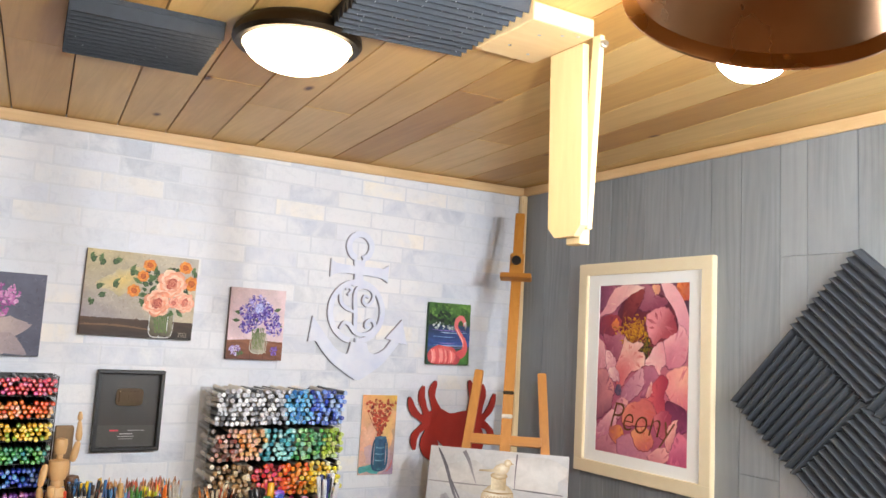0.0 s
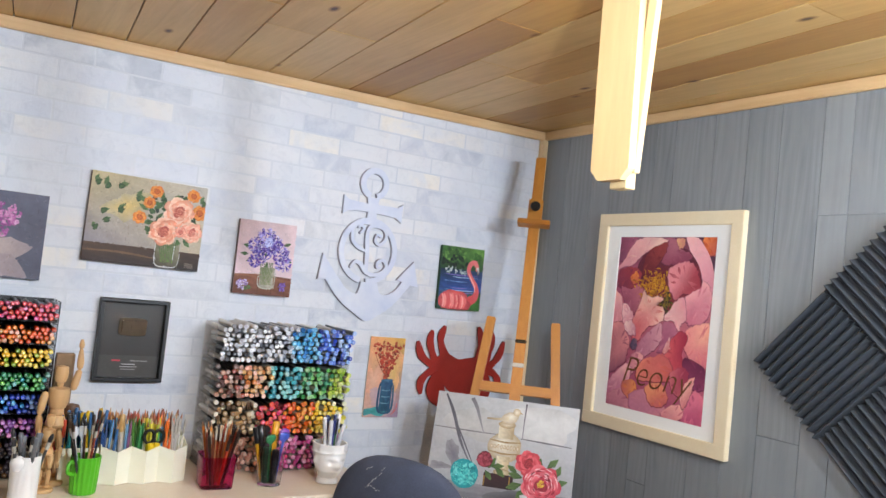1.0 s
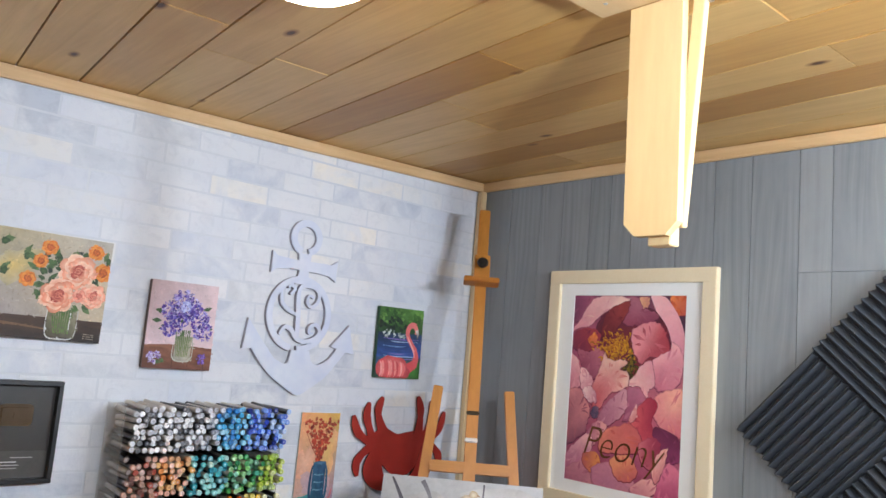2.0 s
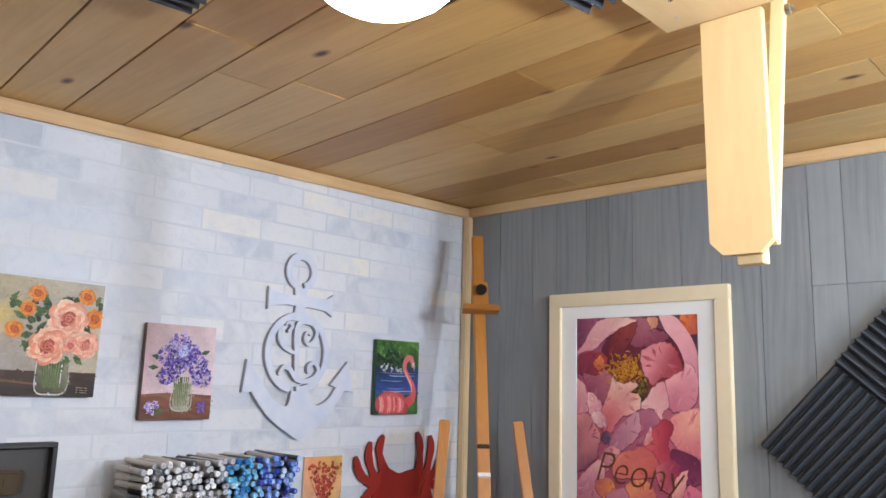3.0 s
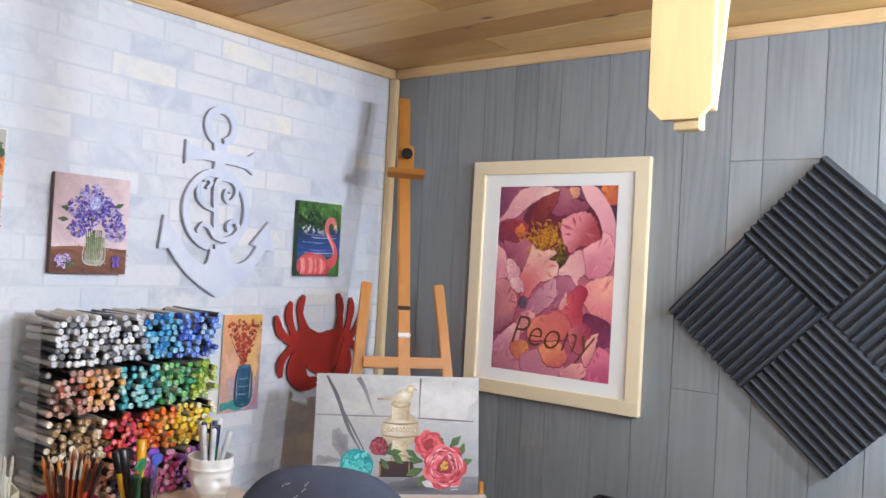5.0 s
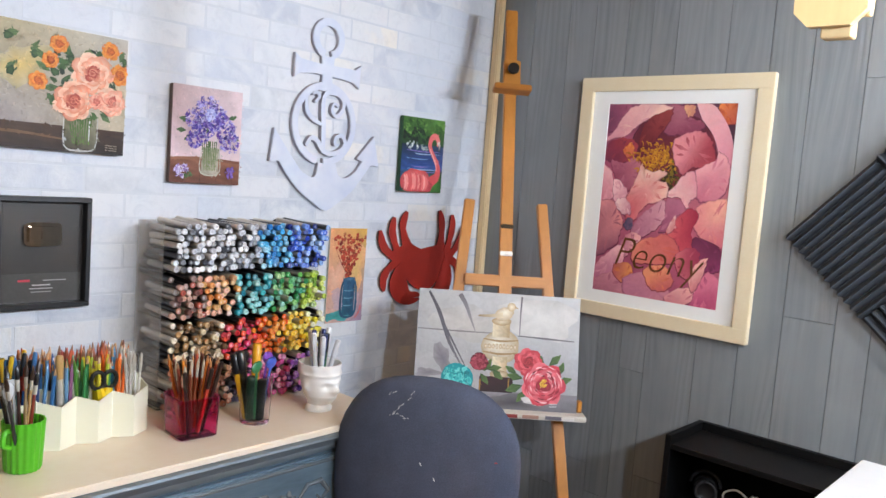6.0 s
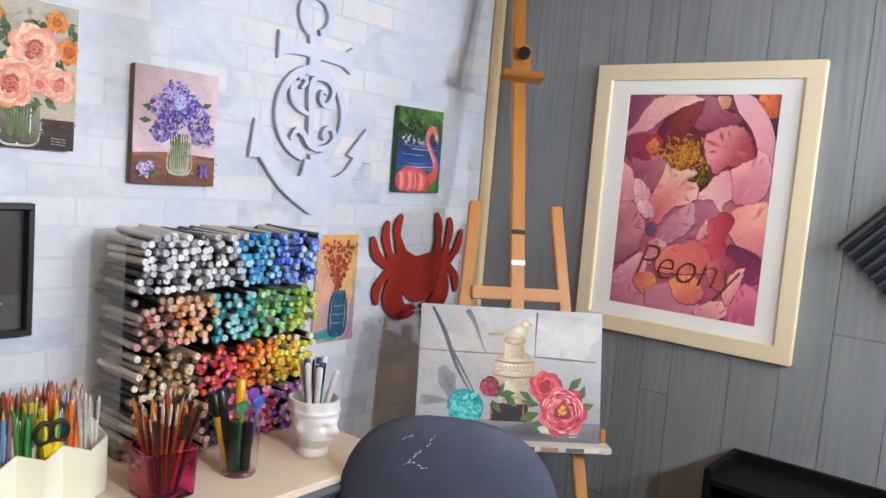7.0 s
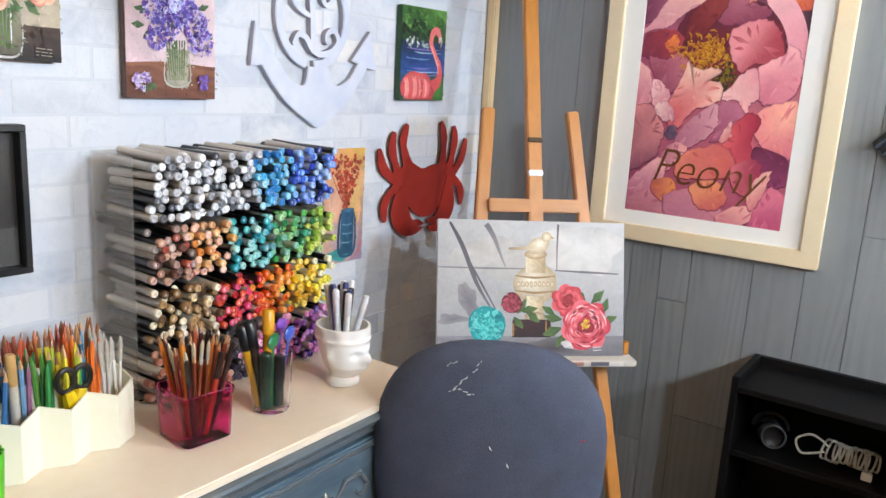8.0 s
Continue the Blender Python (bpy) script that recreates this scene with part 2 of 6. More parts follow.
def mesh_of(bm, name, mats, smooth=False):
    me = bpy.data.meshes.new(name)
    bmesh.ops.recalc_face_normals(bm, faces=bm.faces)
    bm.to_mesh(me)
    bm.free()
    for k in (mats if isinstance(mats, (list, tuple)) else [mats]):
        me.materials.append(M[k] if isinstance(k, str) else k)
    if smooth:
        for p in me.polygons:
            p.use_smooth = True
        me.set_sharp_from_angle(angle=radians(40))
    return me


def part(name, bm, mat, parent=None, label="", smooth=False):
    """One mesh object under a thing or a part."""
    ob = new(name, mesh_of(bm, name, mat, smooth))
    if parent is not None:
        ob.parent = parent
    if label:
        ob["label"] = label
    return ob


def box(bm, c, s, m=None, bevel=0.0, seg=1):
    mat = Matrix.Translation(c) @ Matrix.Diagonal((*s, 1))
    if m is not None:
        mat = m @ mat
    r = bmesh.ops.create_cube(bm, size=1.0, matrix=mat)
    if bevel:
        es = {e for v in r["verts"] for e in v.link_edges}
        bmesh.ops.bevel(bm, geom=list(es), offset=bevel, segments=seg, affect="EDGES", clamp_overlap=True)


def boxed(c, s, m=None, bevel=0.0, seg=1):
    bm = bmesh.new()
    box(bm, c, s, m, bevel, seg)
    return bm


def lathe(bm, prof, m=None, seg=32, flute=None):
    """Turns a profile of (radius, height) round z."""
    m = m or Matrix.Identity(4)
    rings = []
    for r, z in prof:
        if r < 1e-6:
            rings.append([bm.verts.new(m @ Vector((0, 0, z)))])
        else:
            rings.append([bm.verts.new(m @ Vector((r * (flute(a) if flute else 1) * math.cos(a), r * (flute(a) if flute else 1) * math.sin(a), z)))
                          for a in (2 * math.pi * i / seg for i in range(seg))])
    for p, q in zip(rings, rings[1:]):
        for i in range(seg):
            j = (i + 1) % seg
            if len(p) == 1 and len(q) == 1:
                continue
            if len(p) == 1:
                bm.faces.new((p[0], q[j], q[i]))
            elif len(q) == 1:
                bm.faces.new((p[i], p[j], q[0]))
            else:
                bm.faces.new((p[i], p[j], q[j], q[i]))


def tube(bm, pts, radii, seg=8, caps=True):
    pts = [Vector(p) for p in pts]
    if isinstance(radii, (int, float)):
        radii = [radii] * len(pts)
    rings, side = [], None
    for i, p in enumerate(pts):
        d = (pts[min(i + 1, len(pts) - 1)] - pts[max(i - 1, 0)]).normalized()
        if side is None:
            side = d.orthogonal().normalized()
        side = (side - d * side.dot(d)).normalized()
        up = d.cross(side)
        rings.append([bm.verts.new(p + (side * math.cos(a) + up * math.sin(a)) * radii[i]) for a in (2 * math.pi * k / seg for k in range(seg))])
    for a, b in zip(rings, rings[1:]):
        for i in range(seg):
            bm.faces.new((a[i], a[(i + 1) % seg], b[(i + 1) % seg], b[i]))
    if caps:
        bm.faces.new(rings[0][::-1])
        bm.faces.new(rings[-1])


def slab(bm, pts, z0, z1, m=None, bevel=0.0, edge_mat=None):
    """Extrudes a flat outline from z0 to z1, with the rim bevelled."""
    m = m or Matrix.Identity(4)
    f = bm.faces.new([bm.verts.new(m @ Vector((x, y, z0))) for x, y in pts])
    r = bmesh.ops.extrude_face_region(bm, geom=[f])
    vs = [g for g in r["geom"] if isinstance(g, bmesh.types.BMVert)]
    off = (m.to_3x3() @ Vector((0, 0, z1 - z0)))
    bmesh.ops.translate(bm, vec=off, verts=vs)
    top = [g for g in r["geom"] if isinstance(g, bmesh.types.BMFace)]
    if edge_mat is not None:
        for v in vs:
            for g in v.link_faces:
                if g not in top:
                    g.material_index = edge_mat
    if bevel:
        es = {e for g in top for e in g.edges}
        bmesh.ops.bevel(bm, geom=list(es), offset=bevel, segments=2, affect="EDGES", clamp_overlap=True)


def smooth_line(ctrl, n=6):
    """A Catmull-Rom line through the control points."""
    c = [Vector(p) for p in ctrl]
    out = []
    for i in range(len(c) - 1):
        p0, p1, p2, p3 = c[max(i - 1, 0)], c[i], c[i + 1], c[min(i + 2, len(c) - 1)]
        for k in range(n):
            u = k / n
            out.append(0.5 * ((2 * p1) + (p2 - p0) * u + (2 * p0 - 5 * p1 + 4 * p2 - p3) * u * u + (3 * p1 - p0 - 3 * p2 + p3) * u ** 3))
    return out + [c[-1]]


def ribbon(ctrl, w, n=6):
    """The outline of a stroke with the widths w along it."""
    line = smooth_line([Vector((x, y, 0)) for x, y in ctrl], n)
    left, right = [], []
    for i, p in enumerate(line):
        d = (line[min(i + 1, len(line) - 1)] - line[max(i - 1, 0)]).normalized()
        f = i / (len(line) - 1) * (len(w) - 1)
        k = min(int(f), len(w) - 2)
        h = (w[k] + (w[k + 1] - w[k]) * (f - k)) / 2
        left.append((p.x - d.y * h, p.y + d.x * h))
        right.append((p.x + d.y * h, p.y - d.x * h))
    return left + right[::-1]


def colour_mesh(ob, c):
    """Gives a mesh one paint colour."""
    me = ob.data
    at = me.color_attributes.new("paint", "FLOAT_COLOR", "CORNER")
    for d in at.data:
        d.color = c
    return ob


# ---- the room ----
X0, Y0 = -1.6, -1.6
wall_north = tagged(part("wall_north", boxed(((X0 + PLANK_X) / 2, BRICK_Y + 0.06, WALL_TOP / 2), (PLANK_X - X0 + 0.24, 0.12, WALL_TOP)), "mortar"), "whitewashed brick wall in cool white tones", "wall", kind="structure")
wall_east = tagged(part("wall_east", boxed((PLANK_X + 0.06, (Y0 + BRICK_Y) / 2, WALL_TOP / 2), (0.12, BRICK_Y - Y0, WALL_TOP)), "plank_gap"), "wall clad in grey wood-grain planks", "wall", kind="structure")
# west and south walls are unseen, toned dark to hold down fill and reflections
wall_west = tagged(part("wall_west", boxed((X0 - 0.06, (Y0 + BRICK_Y) / 2, WALL_TOP / 2), (0.12, BRICK_Y - Y0, WALL_TOP)), "plaster"), "unseen closing wall in a brown darkened to cut bounced light", "wall", kind="structure")
wall_south = tagged(part("wall_south", boxed(((X0 + PLANK_X) / 2, Y0 - 0.06, WALL_TOP / 2), (PLANK_X - X0 + 0.24, 0.12, WALL_TOP)), "plaster"), "unseen closing wall in a brown darkened to cut bounced light", "wall", kind="structure")
floor = tagged(part("floor", boxed(((X0 + PLANK_X) / 2, (Y0 + BRICK_Y) / 2, -0.05), (PLANK_X - X0 + 0.24, BRICK_Y - Y0 + 0.24, 0.1)), "floor"), "brown wooden floor", "floor", kind="structure")

# ceiling of pine boards that run away from the brick wall
bm = bmesh.new()
rng = random.Random(4)
PITCH, SKEW = 0.156, 0.085
ENDS = {10: (2.09,), 11: (2.27, 1.1), 12: (2.19, 0.7), 13: (0.9,), 14: (1.778, 0.9), 15: (2.11, 1.2), 16: (2.19, 1.0), 17: (1.195,)}
for k in range(29):
    x = 0.6145 + PITCH * (k - 15)
    cuts = [Y0] + sorted(ENDS.get(k - 5, (rng.uniform(-1.0, 2.4), ))) + [BRICK_Y]
    for a, b in zip(cuts, cuts[1:]):
        box(bm, (x + PITCH / 2, (a + b) / 2, CEIL + 0.006 + rng.uniform(-0.0008, 0.0008)), (PITCH - 0.004, b - a - 0.002, 0.012), bevel=0.0008)
for v in bm.verts:
    v.co.x += SKEW * (v.co.y - BRICK_Y)
for px, side in ((PLANK_X + 0.05, 1), (X0 - 0.05, -1)):
    bmesh.ops.bisect_plane(bm, geom=bm.verts[:] + bm.edges[:] + bm.faces[:], plane_co=(px, 0, 0), plane_no=(side, 0, 0), clear_outer=True)
kept = set(bm.faces)
box(bm, ((X0 + PLANK_X) / 2, (Y0 + BRICK_Y) / 2, CEIL + 0.055), (PLANK_X - X0 + 0.24, BRICK_Y - Y0 + 0.24, 0.09))
for f in bm.faces:
    if f not in kept:
        f.material_index = 1
ceiling = tagged(part("ceiling", bm, ["ceiling", "groove"]), "clear-coated knotty pine board ceiling", "ceiling", kind="structure")
ceiling.matrix_world = SLOPE

# trim: two crown strips and a corner strip
for name, c, s, mt in (("trim_crown_north", ((X0 + PLANK_X) / 2, BRICK_Y - 0.0125, CEIL - 0.0205), (PLANK_X - X0, 0.019, 0.037), "trim_x"),
                       ("trim_crown_east", (PLANK_X - 0.0145, (Y0 + BRICK_Y) / 2 - 0.012, CEIL - 0.0205), (0.019, BRICK_Y - Y0 - 0.024, 0.037), "trim_y"),
                       ("trim_corner", (PLANK_X - 0.020, BRICK_Y - 0.0185, (CEIL - 0.014) / 2), (0.030, 0.030, CEIL - 0.014), "trim_z")):
    strip = tagged(part(name, boxed(c, s, bevel=0.004, seg=2), mt), "pale pine trim strip", "trim", kind="structure")
    if name != "trim_corner":
        strip.matrix_world = SLOPE


# ---- ceiling things ----
def ceiling_dome(x, y):
    th = empty("ceiling_light", SLOPE @ pose(x, y, CEIL), "lit flush ceiling light with frosted glass bowl and dark bronze rim", "ceiling light", "ceiling lights")
    bm = bmesh.new()
    lathe(bm, [(0, 0), (0.118, 0), (0.128, -0.006), (0.139, -0.02), (0.141, -0.034), (0.134, -0.043), (0.120, -0.044), (0.118, -0.03), (0, -0.03)], seg=48)
    part("rim", bm, "bronze", th, "dark bronze rim", True)
    bm = bmesh.new()
    lathe(bm, [(0.117, -0.036)] + [(0.117 * math.cos(a), -0.036 - 0.062 * math.sin(a)) for a in (0.15, 0.35, 0.6, 0.85, 1.1, 1.35)] + [(0, -0.098)], seg=32)
    part("glass_bowl", bm, "dome", th, "glowing frosted glass bowl", True)


ceiling_dome(0.630, 1.632)
ceiling_dome(-0.75, 0.2)


def foam_tile(bm, m, size=0.305, ridges=12, base=0.012, tip=0.038):
    """A wedge-ridged acoustic tile, ridges along local x, facing local z."""
    n, h = ridges, size / 2
    prof = [(-h, 0.0), (-h, base)]
    for i in range(n):
        a = -h + size * i / n
        w = size / n
        prof += [(a + 0.08 * w, base), (a + 0.46 * w, tip), (a + 0.54 * w, tip), (a + 0.92 * w, base)]
    prof += [(h, base), (h, 0.0)]
    cols = []
    for x in (-h, h):
        cols.append([bm.verts.new(m @ Vector((x, y, z))) for y, z in prof])
    for i in range(len(prof) - 1):
        bm.faces.new((cols[0][i], cols[1][i], cols[1][i + 1], cols[0][i + 1]))
    bm.faces.new((cols[0][0], cols[1][0], cols[1][-1], cols[0][-1]))
    for c in cols:
        for i in range(n):
            q = 2 + 4 * i
            bm.faces.new(c[q:q + 4])
        bm.faces.new([c[0], c[1]] + [c[j] for i in range(n) for j in (2 + 4 * i, 5 + 4 * i)] + [c[-2], c[-1]])


def foam(name_m, label, group, specks, seed):
    bm = bmesh.new()
    foam_tile(bm, Matrix.Identity(4))
    th = tagged(new("acoustic_foam_tile", mesh_of(bm, "acoustic_foam_tile", "foam")), label, "acoustic foam", group)
    th.matrix_world = name_m
    r = random.Random(seed)
    bm = bmesh.new()
    for _ in range(specks):
        y = r.randrange(12)
        m = pose(r.uniform(-0.14, 0.14), -0.1525 + 0.305 * (y + 0.5) / 12 , 0.0384, 0, 0, r.uniform(0, 180))
        box(bm, (0, 0, 0), (r.uniform(0.001, 0.0025), 0.001, 0.0008), m)
    if specks:
        part("lint", bm, "foam_speck", th, "pale lint specks")["kind"] = "stuff"
    return th


foam(SLOPE @ pose(0.346, 1.855, CEIL, 180, 0, -4), "charcoal ridged acoustic foam tile on the ceiling", "ceiling foam", 6, 1)
foam(SLOPE @ pose(0.788, 1.350, CEIL, 180, 0, -6), "charcoal ridged acoustic foam tile on the ceiling", "ceiling foam", 60, 2)

# four tiles on the plank wall, set as a diamond with the ridges turned
WALL_E = pose(PLANK_X - 0.0035, 1.243, 1.339, 90, 0, -90)
for i, (a, b) in enumerate(((-0.1525, 0.1525), (0.1525, 0.1525), (-0.1525, -0.1525), (0.1525, -0.1525))):
    foam(WALL_E @ pose(0, 0, 0, 0, 0, 47.5) @ pose(a, b, 0, 0, 0, 90 if i in (1, 2) else 0), "charcoal ridged acoustic foam tile on the grey wall", "diamond of foam tiles", 3, 10 + i)

# hanging bracket of raw lumber
br = empty("lumber_bracket", SLOPE @ pose(1.111, 1.297, CEIL), "raw pine bracket hanging from the ceiling with a diagonal brace", "bracket")
part("ceiling_plate", boxed((-0.082, 0.012, -0.02), (0.160, 0.20, 0.038), bevel=0.002), "lumber_x", br)
bm = bmesh.new()
yz = [(-0.0515, -0.039), (0.0515, -0.039), (0.0515, -0.424), (0.030, -0.446), (-0.030, -0.446), (-0.0515, -0.424)]
slab(bm, yz, 0.0, 0.019, Matrix(((0, 0, 1, 0), (1, 0, 0, 0), (0, 1, 0, 0), (0, 0, 0, 1))), 0.0015)
part("hanging_board", bm, "lumber", br)
bm = bmesh.new()
box(bm, (0.034, -0.006, -0.33), (0.028, 0.044, 0.262), bevel=0.002)
part("back_strip", bm, "lumber", br)
bm = bmesh.new()
m = pose(0.026, -0.056, -0.228, 4.6, 0, 0)
box(bm, (0, 0, 0), (0.015, 0.023, 0.408), m, bevel=0.002)
part("brace", bm, "lumber", br)
bm = bmesh.new()
lathe(bm, [(0, 0), (0.009, 0), (0.009, 0.006), (0.005, 0.007), (0.005, 0.012), (0, 0.012)], pose(0.026, -0.084, -0.046, 90, 0, 0), 12)
part("bolt", bm, "steel", br, "zinc bolt head", True)
for x, y in ((-0.10, -0.03), (-0.115, 0.05), (-0.06, -0.055), (-0.05, 0.07), (-0.03, -0.07)):
    bm = bmesh.new()
    lathe(bm, [(0, 0), (0.0042, 0), (0.0036, -0.0012), (0, -0.0014)], pose(x, y, -0.0388), 10)
    part("screw", bm, "steel", br, smooth=True)


# ---- copper lamps ----
def copper_lamp(rim, n, up_to, label, sink=0.0):
    """A bowl lamp: the rim's centre, the way that it points, where its stem meets the ceiling."""
    n = Vector(n).normalized()
    m = Matrix.Translation(rim) @ (-n).to_track_quat("Z", "Y").to_matrix().to_4x4()
    th = empty("copper_lamp", m, label, "lamp", "copper lamps")
    bm = bmesh.new()
    out = [(0.110, -0.002), (0.1105, 0.000), (0.108, 0.002), (0.101, 0.006), (0.098, 0.022), (0.093, 0.048), (0.084, 0.072), (0.068, 0.094), (0.044, 0.112), (0.024, 0.120)]
    lathe(bm, out + [(r - 0.003, z - 0.002) for r, z in out[::-1]] + [out[0]], seg=64)
    part("shade", bm, "copper", th, "polished copper bowl shade", True)
    bm = bmesh.new()
    lathe(bm, [(0, 0.18), (0.021, 0.18), (0.024, 0.17), (0.024, 0.105), (0.02, 0.07), (0.014, 0.05), (0, 0.05)], seg=24)
    part("socket", bm, "copper", th, "copper socket", True)
    bm = bmesh.new()
    lathe(bm, [(0, 0.052), (0.012, 0.05)] + [(0.016, 0.03), (0.028, -0.030)] + [(0.033 * math.cos(a), -0.056 - 0.033 * math.sin(a)) for a in (0.0, 0.3, 0.6, 0.9, 1.2, 1.4)] + [(0, -0.089)], pose(0, 0, sink), 20)
    part("bulb", bm, "bulb", th, "glowing white bulb", True)
    a = m.inverted() @ Vector(up_to)
    bm = bmesh.new()
    tube(bm, smooth_line([(0, 0, 0.175), (0, 0, 0.23), tuple(Vector((0, 0, 0.23)).lerp(a, 0.5)), tuple(a)], 6), 0.007, 10)
    part("stem", bm, "copper", th, smooth=True)


copper_lamp((0.571, 0.4330, 1.733), (0.50, 0.555, -0.607), (0.45, 0.25, CEIL), "copper bowl lamp with a lit white bulb on a ceiling stem", 0.014)
copper_lamp((1.36, 0.10, 1.80), (0.06, 0.85, -1.0), (1.34, -0.12, CEIL), "copper bowl lamp with a lit white bulb on a ceiling stem", 0.085)
# unseen third lamp, added so that the second one's shadows fall softer
copper_lamp((1.80, 0.10, 1.90), (-0.14, 0.85, -1.0), (1.8, -0.1, CEIL), "copper bowl lamp with a lit white bulb on a ceiling stem", 0.085)

# ---- white table by the shelf ----
tb = empty("white_table", pose(1.69, 1.0, 0), "white laminate table beside the black shelf", "table")
part("tabletop", boxed((0, 0, 0.80), (0.50, 0.71, 0.022), bevel=0.003, seg=2), "white_top", tb)
for a in (-0.21, 0.21):
    for b in (-0.31, 0.31):
        part("leg", boxed((a, b, 0.3945), (0.04, 0.04, 0.789), bevel=0.003), "white_top", tb)


# ---- pictures ----
class Art:
    """A picture made of flat paint shapes, each laid over the last, on a canvas of w x h metres. Places run 0..1 from the top left."""

    def __init__(self, w, h, seed=0):
        self.w, self.h, self.v, self.f, self.c, self.z = w, h, [], [], [], 0.0004
        self.r = random.Random(seed)

    def at(self, a, b):
        return ((a - 0.5) * self.w, (0.5 - b) * self.h)

    def inside(self, x, y):
        return (max(0.001 - self.w / 2, min(self.w / 2 - 0.001, x)), max(0.001 - self.h / 2, min(self.h / 2 - 0.001, y)))

    def fan(self, mid, rim, c_in, c_out):
        self.z += 0.00001
        k = len(self.v)
        self.v += [(*self.inside(*mid), self.z)] + [(*self.inside(*p), self.z) for p in rim]
        n = len(rim)
        for i in range(n):
            self.f.append((k, k + 1 + i, k + 1 + (i + 1) % n))
            self.c += [c_in, c_out[i] if isinstance(c_out, list) else c_out, c_out[(i + 1) % n] if isinstance(c_out, list) else c_out]

    def grid(self, a0, b0, a1, b1, tl, tr, bl, br, n=8, mess=0.05):
        self.z += 0.00001
        k, q = len(self.v), [srgb(c) for c in (tl, tr, bl, br)]
        cols = []
        for j in range(n + 1):
            for i in range(n + 1):
                u, v = i / n, j / n
                x, y = self.at(a0 + (a1 - a0) * u, b0 + (b1 - b0) * v)
                self.v.append((x, y, self.z))
                s = 1 + self.r.uniform(-mess, mess)
                cols.append(tuple(((q[0][d] * (1 - u) + q[1][d] * u) * (1 - v) + (q[2][d] * (1 - u) + q[3][d] * u) * v) * s for d in range(3)) + (1,))
        for j in range(n):
            for i in range(n):
                ids = (j * (n + 1) + i, (j + 1) * (n + 1) + i, (j + 1) * (n + 1) + i + 1, j * (n + 1) + i + 1)
                self.f.append(tuple(k + d for d in ids))
                self.c += [cols[d] for d in ids]

    def blob(self, a, b, ra, rb=None, turn=0, c1="ffffff", c2="ffffff", wob=0.12, n=18, off=(0, 0)):
        """A rounded patch; ra and rb are shares of the picture's width."""
        rb = ra if rb is None else rb
        x, y = self.at(a, b)
        t, ph = radians(turn), [self.r.uniform(0, 6.28) for _ in range(3)]
        rim, cols, e1 = [], [], srgb(c2)
        for i in range(n):
            g = 2 * math.pi * i / n
            s = 1 + wob * (math.sin(2 * g + ph[0]) + math.sin(3 * g + ph[1]) + 0.6 * math.sin(5 * g + ph[2])) / 2 + self.r.uniform(-wob, wob) * 0.5
            px, py = ra * self.w * s * math.cos(g), rb * self.w * s * math.sin(g)
            rim.append((x + px * math.cos(t) - py * math.sin(t), y + px * math.sin(t) + py * math.cos(t)))
            d = 1 + self.r.uniform(-0.14, 0.14)
            cols.append(tuple(min(1.0, v * d) for v in e1[:3]) + (1,))
        self.fan((x + off[0] * ra * self.w, y + off[1] * rb * self.w), rim, srgb(c1), cols)

    def stroke(self, pts, w, c1, c2=None):
        line = ribbon([self.at(*p) for p in pts], [q * self.w for q in w], 4)
        n = len(line) // 2
        self.z += 0.00001
        k = len(self.v)
        self.v += [(*self.inside(*p), self.z) for p in line]
        a, b = srgb(c1), srgb(c2 or c1)
        for i in range(n - 1):
            self.f.append((k + i, k + i + 1, k + 2 * n - 2 - i, k + 2 * n - 1 - i))
            u0, u1 = i / (n - 1), (i + 1) / (n - 1)
            m0, m1 = (tuple(a[d] * (1 - u) + b[d] * u for d in range(4)) for u in (u0, u1))
            self.c += [m0, m1, m1, m0]

    def leaf(self, a, b, size, turn, c1, c2):
        t = radians(turn)
        asp = self.w / self.h
        e = (a + size * math.cos(t), b - size * math.sin(t) * asp)
        mid = ((a + e[0]) / 2, (b + e[1]) / 2)
        self.stroke([(a, b), mid, e], [0.002, size * 0.5, 0.001], c1, c2)
        self.stroke([(a, b), mid, e], [0.001, size * 0.07, 0.001], c2, c1)

    def rose(self, a, b, r, pale, midc, deep, rings=5):
        for k in range(rings):
            u = k / (rings - 1)
            n = 7 - k
            for i in range(max(n, 3)):
                g = 2 * math.pi * i / max(n, 3) + k * 0.7
                d = r * (0.50 - 0.47 * u)
                c = (pale, midc) if k < rings - 2 else (midc, deep)
                self.blob(a + d * math.cos(g), b + d * math.sin(g) * self.w / self.h, r * (0.56 - 0.36 * u), r * (0.48 - 0.3 * u), math.degrees(-g), c[1] if i % 2 else c[0], c[0] if i % 2 else c[1], 0.1, 12)
        self.blob(a, b, r * 0.16, r * 0.13, 20, deep, midc, 0.2, 10)

    def sprinkle(self, a, b, ra, rb, n, size, tones, wob=0.3):
        for _ in range(n):
            g, d = self.r.uniform(0, 6.28), math.sqrt(self.r.random())
            c = self.r.choice(tones)
            self.blob(a + ra * d * math.cos(g), b + rb * d * math.sin(g), size * self.r.uniform(0.5, 1.3), size * self.r.uniform(0.4, 0.9), self.r.uniform(0, 180), c, self.r.choice(tones), wob, 7)

    def brushwork(self, n, size, jitter=0.18, box=(0, 0, 1, 1)):
        """Short strokes in the colours that already lie there, a little lighter or darker."""
        tri, col, k = [], [], 0
        for f in self.f:
            cs = self.c[k:k + len(f)]
            k += len(f)
            for q in range(1, len(f) - 1):
                tri.append([self.v[f[0]][:2], self.v[f[q]][:2], self.v[f[q + 1]][:2]])
                col.append((cs[0], cs[q], cs[q + 1]))
        t, col = np.array(tri), np.array(col)[:, :, :3]
        a, e1, e2 = t[:, 0], t[:, 1] - t[:, 0], t[:, 2] - t[:, 0]
